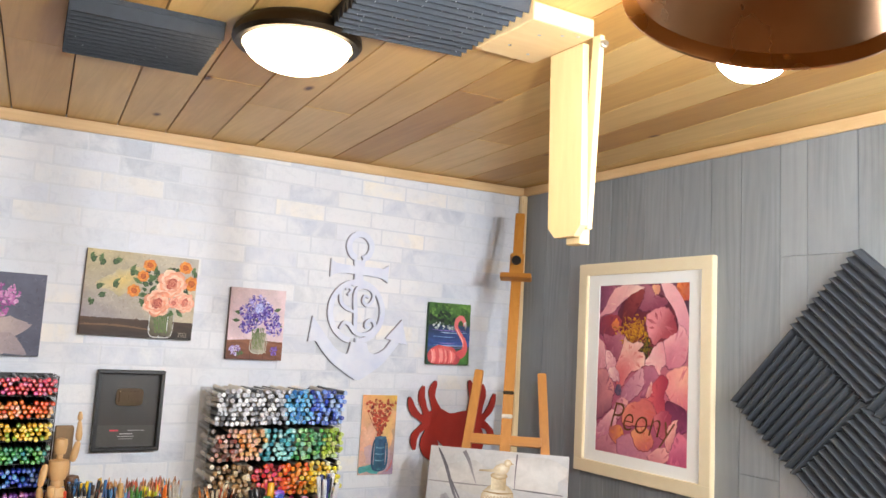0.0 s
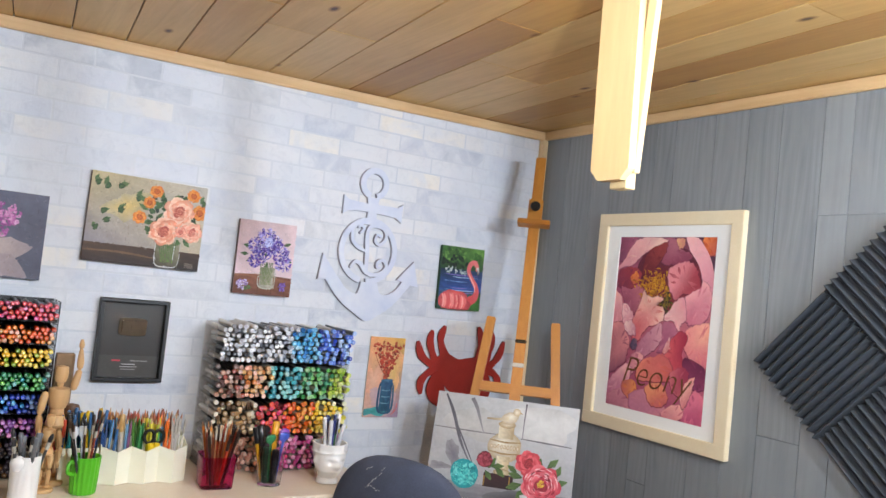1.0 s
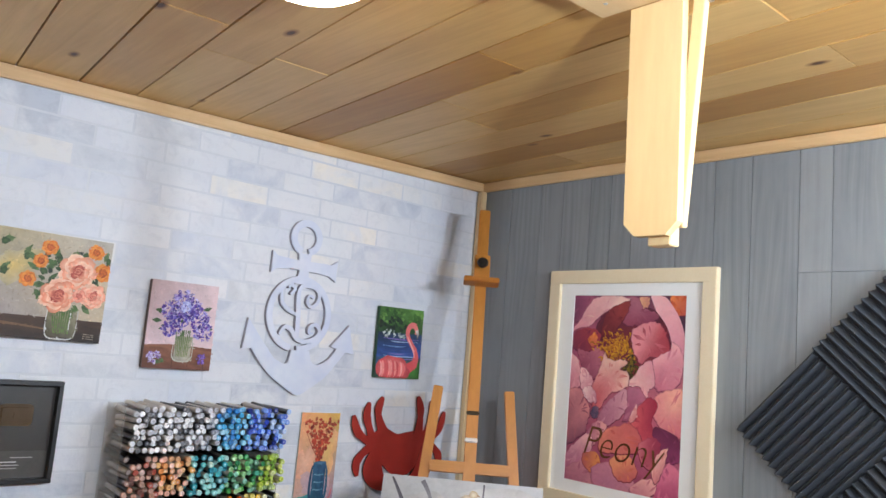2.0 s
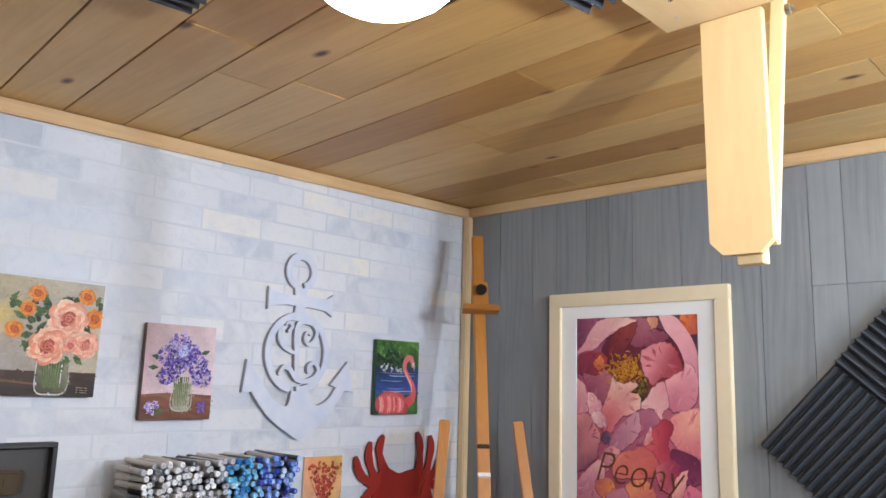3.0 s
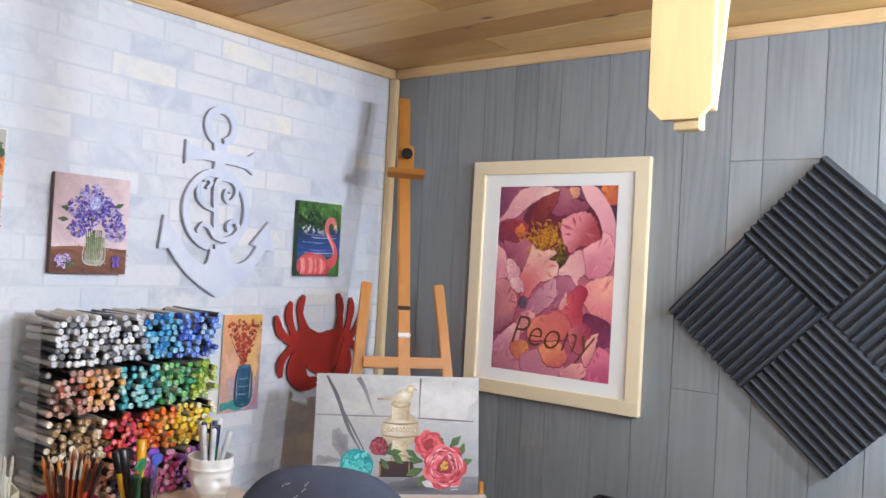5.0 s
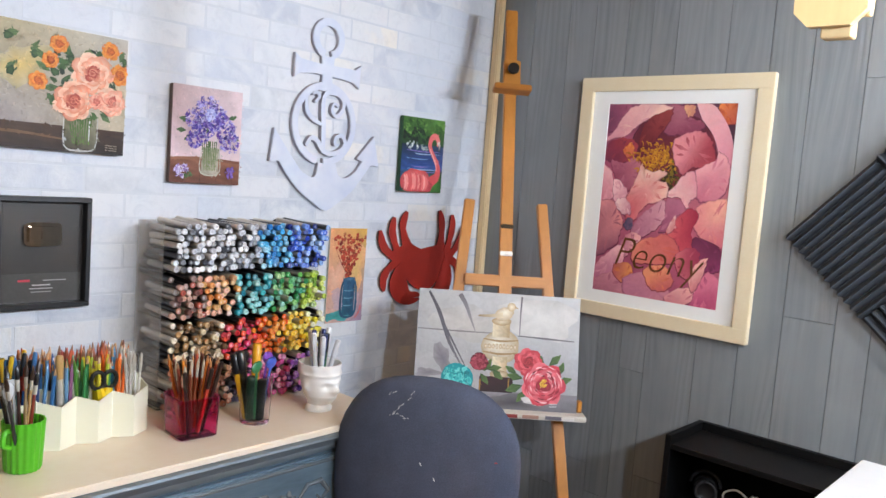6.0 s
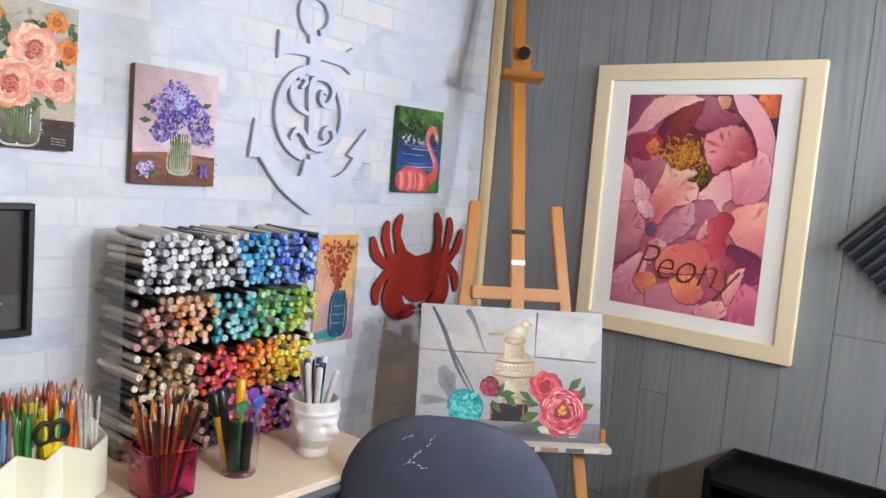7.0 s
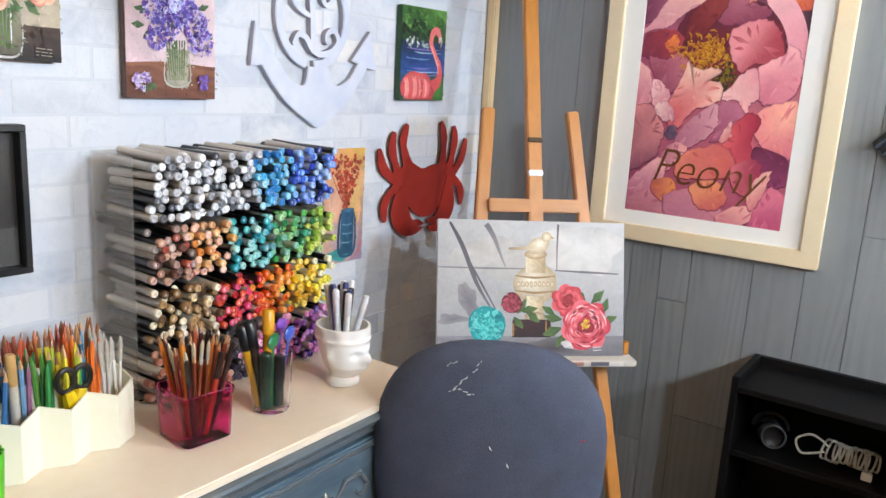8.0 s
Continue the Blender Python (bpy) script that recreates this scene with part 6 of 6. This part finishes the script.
def square_ring(r, z, k=0.010):
    pts = []
    for q in range(4):
        cx, cy = (r - k) * (1 if q in (0, 3) else -1), (r - k) * (1 if q < 2 else -1)
        for i in range(4):
            a = radians(90 * q + 30 * i)
            pts.append(bm.verts.new((cx + k * math.cos(a), cy + k * math.sin(a), z)))
    return pts


rings = [square_ring(0.040, 0.0), square_ring(0.043, 0.003), square_ring(0.046, H - 0.012), square_ring(0.0475, H - 0.010), square_ring(0.0475, H), square_ring(0.0445, H), square_ring(0.041, 0.006)]
for a, b in zip(rings, rings[1:]):
    for i in range(16):
        bm.faces.new((a[i], a[(i + 1) % 16], b[(i + 1) % 16], b[i]))
bm.faces.new(rings[0][::-1])
bm.faces.new(rings[-1])
part("box_body", bm, "pink_acrylic", th, smooth=True)
rng = random.Random(12)
KP = [("pencil", 0.175, 0.0037, ["a8482c", "c8702c", "8c3c28", "b88a5c", "d8842c", "6c3424"], "a87850", "coloured_pencil", "brown or orange pencil"), ("pen", 0.165, 0.0045, ["e0702c", "c84c34", "3a2420"], "2a1c18", "pen", "orange and black pen"), ("brush", 0.172, 0.003, ["a8744c", "8c5034"], "c0b098", "paint_brush", "fine brown brush")]
bunch(0.800, 2.476, DESK + 0.009, 0.046, 13, 46, KP, "pencils in the pink box", rng, "the pink box", True)

# clear cup of spatulas
th = empty("clear_cup", pose(0.966, 2.468, DESK + 0.001) @ Matrix.Scale(1.1, 4), "clear plastic cup of coloured spatulas", "cup")
bm = bmesh.new()
lathe(bm, [(0, 0), (0.031, 0), (0.0325, 0.003), (0.037, 0.106), (0.035, 0.106), (0.0305, 0.008), (0, 0.007)], seg=40)
part("cup_body", bm, "acrylic", th, smooth=True)
rng = random.Random(3)
for k, (c, t, dx, dy, lx, ly, ln) in enumerate((("2f7a4c", "spoon", -0.008, -0.014, 6, -4, 0.15), ("3f58b8", "spoon", 0.014, -0.012, 5, 5, 0.155), ("7c48b0", "spoon", 0.016, 0.006, -4, 11, 0.16), ("e0a024", "pen", 0.004, 0.010, -3, 3, 0.18), ("1c1c20", "pen", -0.012, 0.004, -4, -9, 0.17), ("d8a828", "pen", -0.014, 0.008, -6, -12, 0.165), ("222226", "spoon", -0.002, 0.014, -7, -5, 0.165), ("1f3f34", "pen", -0.016, -0.008, 3, -3, 0.11), ("22242c", "pen", 0.006, -0.016, 2, 0, 0.10))):
    me = pencil_mesh(ln, 0.0052 if t == "spoon" else 0.0105, c, "1c1c20" if c == "d8a828" else c, t)
    stick(me, "spatula" if t == "spoon" else "marker_pen", "coloured tool standing in the clear cup", "tool", "tools in the clear cup", (0.966 + dx, 2.472 + dy, DESK + 0.009), lx, ly, 20)

# head-shaped planter of markers
bm = bmesh.new()
sec = [(-0.065, 0.036, 0.034, 0.0), (-0.058, 0.036, 0.034, 0.0), (-0.048, 0.029, 0.030, 0.0), (-0.036, 0.034, 0.038, -0.004), (-0.024, 0.041, 0.047, -0.004), (-0.006, 0.046, 0.052, -0.002), (0.012, 0.050, 0.055, 0.0), (0.030, 0.053, 0.057, 0.002), (0.046, 0.054, 0.058, 0.003), (0.056, 0.055, 0.058, 0.003), (0.060, 0.0545, 0.0575, 0.003), (0.060, 0.050, 0.053, 0.003), (0.020, 0.046, 0.049, 0.003)]
rings, seg = [], 64
dense = []
for p, q in zip(sec, sec[1:]):
    k = max(1, int(abs(q[0] - p[0]) / 0.0022))
    dense += [tuple(u + (v - u) * i / k for u, v in zip(p, q)) for i in range(k)]
k_out = [True] * (len(dense) - 17) + [False] * 40
for z, rx, ry, oy in dense + [sec[-1]]:
    ring = []
    for i in range(seg):
        a = 2 * math.pi * i / seg
        x, y = rx * math.cos(a), ry * math.sin(a) + oy
        d = math.atan2(x, -y)
        if z < 0.059 and k_out[len(rings)]:
            nose = 0.019 * math.exp(-(d / 0.17) ** 2) * math.exp(-((z + 0.004) / 0.013) ** 2)
            brow = 0.004 * math.exp(-(d / 0.55) ** 2) * math.exp(-((z - 0.016) / 0.006) ** 2)
            eyes = -0.008 * math.exp(-((abs(d) - 0.42) / 0.16) ** 2) * math.exp(-((z - 0.007) / 0.008) ** 2)
            lips = 0.006 * math.exp(-(d / 0.24) ** 2) * math.exp(-((z + 0.025) / 0.006) ** 2)
            chin = 0.007 * math.exp(-(d / 0.3) ** 2) * math.exp(-((z + 0.038) / 0.008) ** 2)
            band = 0.003 * math.exp(-((z - 0.034) / 0.004) ** 2) + 0.0014 * math.sin(9 * a) * (1 if z > 0.035 else 0)
            ear = 0.007 * math.exp(-((abs(d) - 1.57) / 0.18) ** 2) * math.exp(-((z - 0.002) / 0.014) ** 2)
            k = 1 + (nose + brow + eyes + lips + chin + band + ear) / math.hypot(x, y)
            x, y = x * k, y * k
        ring.append(bm.verts.new((x, y, z + 0.066)))
    rings.append(ring)
for a, b in zip(rings, rings[1:]):
    for i in range(seg):
        bm.faces.new((a[i], a[(i + 1) % seg], b[(i + 1) % seg], b[i]))
bm.faces.new(rings[0][::-1])
bm.faces.new(rings[-1])
hp = tagged(new("head_planter", mesh_of(bm, "head_planter", "ceramic", True)), "white ceramic head-shaped planter holding markers", "planter")
hp.matrix_world = pose(1.156, 2.458, DESK + 0.001, 0, 0, 5)
rng = random.Random(8)
KW = [("pen", 0.125, 0.0066, ["e8e8ea", "f0f0f0", "dcdce0"], "e4e4e8", "marker", "white capped marker"), ("pen", 0.115, 0.0066, ["f0f0f0", "e4e4e8"], "dcdce0", "marker", "white capped marker"), ("pen", 0.12, 0.006, ["2c3870", "3a4a8c", "54489c"], "2c3870", "marker", "dark blue marker"), ("pen", 0.12, 0.006, ["26262a", "3a7a4c"], "26262a", "marker", "dark marker")]
bunch(1.154, 2.462, DESK + 0.088, 0.042, 12, 15, KW, "markers in the head planter", rng, "the head planter")


# ---- jointed wooden mannequins ----
def mannequin(m, h, arm_up, label):
    """A lay figure of h metres on its round base."""
    bm = bmesh.new()
    s = h / 0.30
    lathe(bm, [(0, 0), (0.038, 0), (0.040, 0.004), (0.040, 0.010), (0.036, 0.014), (0, 0.014)], Matrix.Diagonal((s, s, s, 1)), 28)

    def egg(a, b, r0, r1, seg=12):
        a, b = Vector(a) * s, Vector(b) * s
        tube(bm, [a.lerp(b, u) for u in (0, 0.08, 0.3, 0.6, 0.92, 1)], [q * s for q in (0.003, r0 * 0.8, r0, (r0 + r1) / 2, r1 * 0.85, 0.003)], seg)

    for q in (-1, 1):
        egg((q * 0.013, 0, 0.016), (q * 0.014, 0, 0.022), 0.012, 0.011)
        egg((q * 0.014, 0, 0.022), (q * 0.016, 0, 0.085), 0.008, 0.011)
        egg((q * 0.016, 0, 0.085), (q * 0.017, 0, 0.150), 0.011, 0.014)
    egg((0, 0, 0.140), (0, 0, 0.175), 0.026, 0.022)
    egg((0, 0, 0.170), (0, 0, 0.195), 0.017, 0.017)
    egg((0, 0, 0.188), (0, 0, 0.248), 0.024, 0.029)
    egg((0, 0, 0.245), (0, 0, 0.262), 0.008, 0.008)
    egg((0, 0, 0.256), (0, 0, 0.302), 0.016, 0.018)
    for q in (-1, 1):
        sh = (q * 0.034, 0, 0.236)
        if q == 1 and arm_up:
            e, hd = (q * 0.046, 0, 0.290), (q * 0.044, 0, 0.345)
        else:
            e, hd = (q * 0.046, -0.004, 0.178), (q * 0.044, -0.014, 0.118)
        egg(sh, e, 0.010, 0.009)
        egg(e, hd, 0.009, 0.006)
        egg(hd, tuple(Vector(hd) + (Vector(hd) - Vector(e)).normalized() * 0.024), 0.007, 0.005)
    ob = tagged(new("wooden_mannequin", mesh_of(bm, "wooden_mannequin", "maple", True)), label, "mannequin", "wooden mannequins")
    ob.matrix_world = m
    return ob


mannequin(pose(0.368, 2.585, DESK + 0.001, 0, 0, 18), 0.325, True, "tall jointed wooden mannequin with one arm raised")
mannequin(pose(0.345, 2.505, DESK + 0.001, 0, 0, -8), 0.205, False, "short jointed wooden mannequin standing on a base")
part_card = tagged(part("card_box", boxed((0.386, 2.69, 0.955), (0.050, 0.03, 0.348), bevel=0.002), "brown_card"), "narrow brown cardboard box standing against the wall", "box")
bm = bmesh.new()
lathe(bm, [(0, 0), (0.030, 0), (0.034, 0.01), (0.034, 0.02), (0.02, 0.04), (0.012, 0.12), (0.02, 0.155), (0.026, 0.18), (0.02, 0.20), (0, 0.205)], pose(0.418, 2.68, DESK + 0.001), 20)
tagged(part("wooden_spindle", bm, "dark_wood", None, "", True), "dark brown turned wooden spindle", "ornament")

# ---- office chair ----
CH = pose(1.200, 2.115, 0.0, 0, 0, -58)
ch = empty("office_chair", CH, "charcoal fabric office chair with paint flecks by the desk", "chair")
bm = bmesh.new()
# local: x across the back, y away from the camera; the back pad is a rounded shield
rows, N = [], 40


def shield(i, shrink):
    a = 2 * math.pi * i / N
    c, s = math.cos(a), math.sin(a)
    p = 0.80 if s > 0 else 0.55
    x = (0.232 - shrink) * math.copysign(abs(c) ** p, c)
    z = (0.225 - shrink) * math.copysign(abs(s) ** (0.92 if s > 0 else 0.6), s)
    return x, 0.708 + z


def layer(y, shrink):
    out = []
    for i in range(N):
        x, z = shield(i, shrink)
        out.append(bm.verts.new((x, y + 0.55 * x * x, z)))
    return out


prof = [(0.058, 0.030), (0.052, 0.010), (0.035, 0.0), (0.018, 0.002), (0.006, 0.010), (-0.002, 0.024), (-0.008, 0.045), (-0.013, 0.085), (-0.016, 0.14), (-0.017, 0.19)]
loops = [layer(y, s) for y, s in prof]
for a, b in zip(loops, loops[1:]):
    for i in range(N):
        bm.faces.new((a[i], a[(i + 1) % N], b[(i + 1) % N], b[i]))
bm.faces.new(loops[-1])
bm.faces.new(loops[0][::-1])
back = part("backrest", bm, "chair", ch, "charcoal-blue woven backrest", True)
rng = random.Random(31)


def fleck(x, z, l, w, turn, mt, drop=0.0):
    b = bmesh.new()
    y = -0.0165 + 0.55 * x * x + drop
    pts = ribbon([(-l / 2, 0), (rng.uniform(-0.1, 0.1) * l, rng.uniform(-0.2, 0.2) * l), (l / 2, 0)], [0.0006, w, 0.0006], 4)
    slab(b, pts, 0, 0.0012, pose(x, y, z - 0.010, 90, 0, 0) @ pose(0, 0, 0, 0, 0, turn))
    part("paint_fleck", b, mt, back, "dried paint fleck")


# scuffs: broken lines of small dried specks
for x, z, l, turn, drop in ((-0.035, 0.905, 0.020, 65, 0.003), (-0.066, 0.870, 0.034, 50, 0.002), (-0.052, 0.853, 0.026, -20, 0.0015), (-0.075, 0.856, 0.014, 20, 0.0015), (-0.082, 0.905, 0.022, 30, 0.010)):
    for k in range(5):
        d = (k / 4 - 0.5) * l
        fleck(x + d * math.cos(radians(turn)) + rng.uniform(-0.002, 0.002), z + d * math.sin(radians(turn)) + rng.uniform(-0.002, 0.002), l * rng.uniform(0.12, 0.34), rng.uniform(0.0008, 0.0024), turn + rng.uniform(-25, 25), "white_paint", drop)
fleck(0.0, 0.745, 0.010, 0.003, -60, "white_paint")
fleck(0.035, 0.712, 0.010, 0.003, -60, "white_paint")
fleck(0.175, 0.765, 0.008, 0.004, 0, "red_paint", 0.004)
part("seat", boxed((0, 0.30, 0.46), (0.46, 0.45, 0.075), bevel=0.03, seg=3), "chair", ch, smooth=True)
bm = bmesh.new()
tube(bm, smooth_line([(0, 0.08, 0.62), (0, 0.12, 0.50), (0, 0.22, 0.41), (0, 0.30, 0.41)], 5), 0.018, 10)
part("back_bracket", bm, "black", ch, smooth=True)
bm = bmesh.new()
tube(bm, [(0, 0.30, 0.42), (0, 0.30, 0.10)], 0.025, 16)
part("gas_column", bm, "black", ch, smooth=True)
for i in range(5):
    a = radians(72 * i + 10)
    bm = bmesh.new()
    tube(bm, [(0, 0.30, 0.11), (0.15 * math.cos(a), 0.30 + 0.15 * math.sin(a), 0.095), (0.28 * math.cos(a), 0.30 + 0.28 * math.sin(a), 0.07)], [0.03, 0.022, 0.016], 8)
    leg = part("base_leg", bm, "black", ch, smooth=True)
    bm = bmesh.new()
    lathe(bm, [(0, -0.02), (0.02, -0.02), (0.0275, -0.012), (0.0275, 0.012), (0.02, 0.02), (0, 0.02)], pose(0.28 * math.cos(a), 0.30 + 0.28 * math.sin(a), 0.0285, 90, 0, 72 * i), 16)
    part("caster", bm, "black", leg, smooth=True)

# ---- black shelf unit against the plank wall ----
SX, SY1, SY0, ST = 1.965, 1.870, 0.72, 0.722
sh = empty("shelf_unit", pose(0, 0, 0), "black laminate open shelf unit with a raised rim", "shelf unit")
dep, mx = PLANK_X - 0.006 - SX, (PLANK_X - 0.006 + SX) / 2
for y in (SY1 - 0.009, (SY0 + SY1) / 2, SY0 + 0.009):
    part("upright", boxed((mx, y, ST / 2 if y != (SY0 + SY1) / 2 else (ST - 0.04) / 2), (dep, 0.018, ST if y != (SY0 + SY1) / 2 else ST - 0.04), bevel=0.0015), "black_wood", sh)
for z in (ST - 0.033, 0.515, 0.29, 0.06):
    for a, b in ((SY0 + 0.018, (SY0 + SY1) / 2 - 0.009), ((SY0 + SY1) / 2 + 0.009, SY1 - 0.018)):
        part("shelf_board", boxed((mx + (0.0 if z > 0.6 else 0.004), (a + b) / 2, z), (dep - (0 if z > 0.6 else 0.010), b - a, 0.016), bevel=0.001), "black_wood", sh)
part("back_rim", boxed((PLANK_X - 0.015, (SY0 + SY1) / 2, ST - 0.015), (0.016, SY1 - SY0 - 0.037, 0.030)), "black_wood", sh)
part("back_panel", boxed((PLANK_X - 0.009, (SY0 + SY1) / 2, 0.33), (0.004, SY1 - SY0 - 0.04, 0.64)), "black_wood", sh)
hp2 = empty("headphones", pose(2.085, 1.785, 0.5235, 0, 0, -78) @ Matrix.Scale(0.85, 4), "dark grey headphones standing on the black shelf", "headphones")
for s in (-1, 1):
    bm = bmesh.new()
    lathe(bm, [(0, 0), (0.034, 0), (0.040, 0.006), (0.040, 0.018), (0.032, 0.026), (0.022, 0.020), (0, 0.018)], pose(s * 0.004, 0.012 - s * 0.026, 0.040, 90, 0, s * 8), 24)
    part("ear_cup", bm, "black", hp2, smooth=True)
    bm = bmesh.new()
    tube(bm, [(s * 0.012 + 0.034 * math.cos(a), -0.016 - s * 0.03, 0.040 + 0.036 * math.sin(a)) for a in (2 * math.pi * i / 20 for i in range(21))], 0.004, 8, False)
    if s > 0:
        part("trim_ring", bm, "dark_trim", hp2, "grey trim ring", True)
    else:
        bm.free()
bm = bmesh.new()
tube(bm, arc_pts := [(0.05 * math.cos(radians(a)), 0.0, 0.050 + 0.048 * math.sin(radians(a))) for a in range(0, 181, 12)], 0.006, 8)
part("headband", bm, "black", hp2, smooth=True)
cb = empty("cable_coil", pose(2.045, 1.585, 0.5235), "pale cable coil with a white plug on the shelf", "cable")
rng = random.Random(6)
for i in range(9):
    bm = bmesh.new()
    cx, ph = -0.05 + 0.012 * i, rng.uniform(-0.2, 0.2)
    tube(bm, [(0.014 * math.sin(3 * a + ph) + 0.015, -cx + (0.016 + 0.02 * ph) * math.cos(a + 3 * ph), 0.036 + (0.028 + 0.03 * ph) * math.sin(a + ph)) for a in (2 * math.pi * k / 18 for k in range(19))], 0.003, 6, False)
    part("cable_loop", bm, "grey_cable", cb, smooth=True)
bm = bmesh.new()
tube(bm, smooth_line([(0, 0.05, 0.05), (-0.01, 0.09, 0.075), (-0.015, 0.125, 0.055), (-0.01, 0.11, 0.02), (0, 0.06, 0.035)], 6), 0.003, 6)
part("cable_end", bm, "grey_cable", cb, smooth=True)
part("plug", boxed((-0.018, -0.04, 0.010), (0.018, 0.024, 0.018), bevel=0.002), "ceramic", cb, "white plug")
tagged(part("paper_sheet", boxed((2.03, 1.76, 0.300), (0.10, 0.14, 0.003)), "white_top"), "white paper lying on the lower shelf", "paper")

# ---- pieces of the walls ----
def brick_mesh(w, h):
    bm = bmesh.new()
    a = [(-w / 2, -h / 2), (w / 2, -h / 2), (w / 2, h / 2), (-w / 2, h / 2)]
    e = 0.003
    lo = [bm.verts.new((x, 0.004, z)) for x, z in a]
    hi = [bm.verts.new((x - math.copysign(e, x), 0.0, z - math.copysign(e, z))) for x, z in a]
    bm.faces.new(hi)
    for i in range(4):
        bm.faces.new((lo[i], lo[(i + 1) % 4], hi[(i + 1) % 4], hi[i]))
    return mesh_of(bm, "brick", "brick")


BL, BH, J = 0.2005, 0.0632, 0.0012
rng = random.Random(17)
shapes = {}
field = bmesh.new()
row, z = 0, 1.8155 - BH * 28
while z < WALL_TOP:
    z1 = min(z + BH, WALL_TOP - 0.001)
    if z1 > 0.01 and z1 - max(z, 0) > 0.012:
        zb = max(z, 0.001)
        x = 0.2795 - BL * 12 + (BL / 2 if row % 2 else 0) + rng.choice((0, 0, 0.05))
        while x < PLANK_X:
            xa, xb = max(x, X0), min(x + BL, PLANK_X)
            if xb - xa > 0.03:
                key = (round(xb - xa - J, 4), round(z1 - zb - J, 4))
                if zb > 0.68 and xa > -0.05:
                    if key not in shapes:
                        shapes[key] = brick_mesh(*key)
                    ob = new("brick", shapes[key])
                    ob.parent = wall_north
                    ob.location = ((xa + xb) / 2, BRICK_Y - 0.0005 + rng.uniform(-0.0002, 0.0002), (zb + z1) / 2)
                else:
                    box(field, ((xa + xb) / 2, BRICK_Y - 0.0015, (zb + z1) / 2), (key[0], 0.004, key[1]))
            x += BL
    z += BH
    row += 1
ob = part("brick_field", field, "brick_rest", wall_north)
ob["kind"] = "stuff"

# grey planks of uneven width, each column cut in lengths
seams = [2.81, 2.64, 2.487, 2.38, 2.256, 2.167, 2.078, 1.909, 1.779, 1.66, 1.519, 1.428, 1.272, 1.14, 1.01, 0.86, 0.74, 0.6, 0.45, 0.28, 0.1, -0.1, -0.3, -0.5, -0.7, -0.9, -1.1, -1.3, -1.6]
cuts = {9: (1.086,), 10: (1.763,), 8: (0.7,), 11: (1.763,), 12: (1.09,), 5: (0.82,)}
for i, (a, b) in enumerate(zip(seams, seams[1:])):
    zs = [0.001] + list(cuts.get(i, (rng.uniform(0.2, 0.6),))) + [WALL_TOP - 0.001]
    for z0, z1 in zip(zs, zs[1:]):
        bm = bmesh.new()
        w, h, e = a - b - 0.0008, z1 - z0 - 0.0008, 0.0010
        q = [(-w / 2, -h / 2), (w / 2, -h / 2), (w / 2, h / 2), (-w / 2, h / 2)]
        lo = [bm.verts.new((0.004, y, zz)) for y, zz in q]
        hi = [bm.verts.new((0.0, y - math.copysign(e, y), zz - math.copysign(e, zz))) for y, zz in q]
        bm.faces.new(hi)
        for k in range(4):
            bm.faces.new((lo[k], lo[(k + 1) % 4], hi[(k + 1) % 4], hi[k]))
        ob = new("plank", mesh_of(bm, "plank", "plank"))
        ob.parent = wall_east
        ob.location = (PLANK_X - 0.0032, (a + b) / 2, (z0 + z1) / 2)
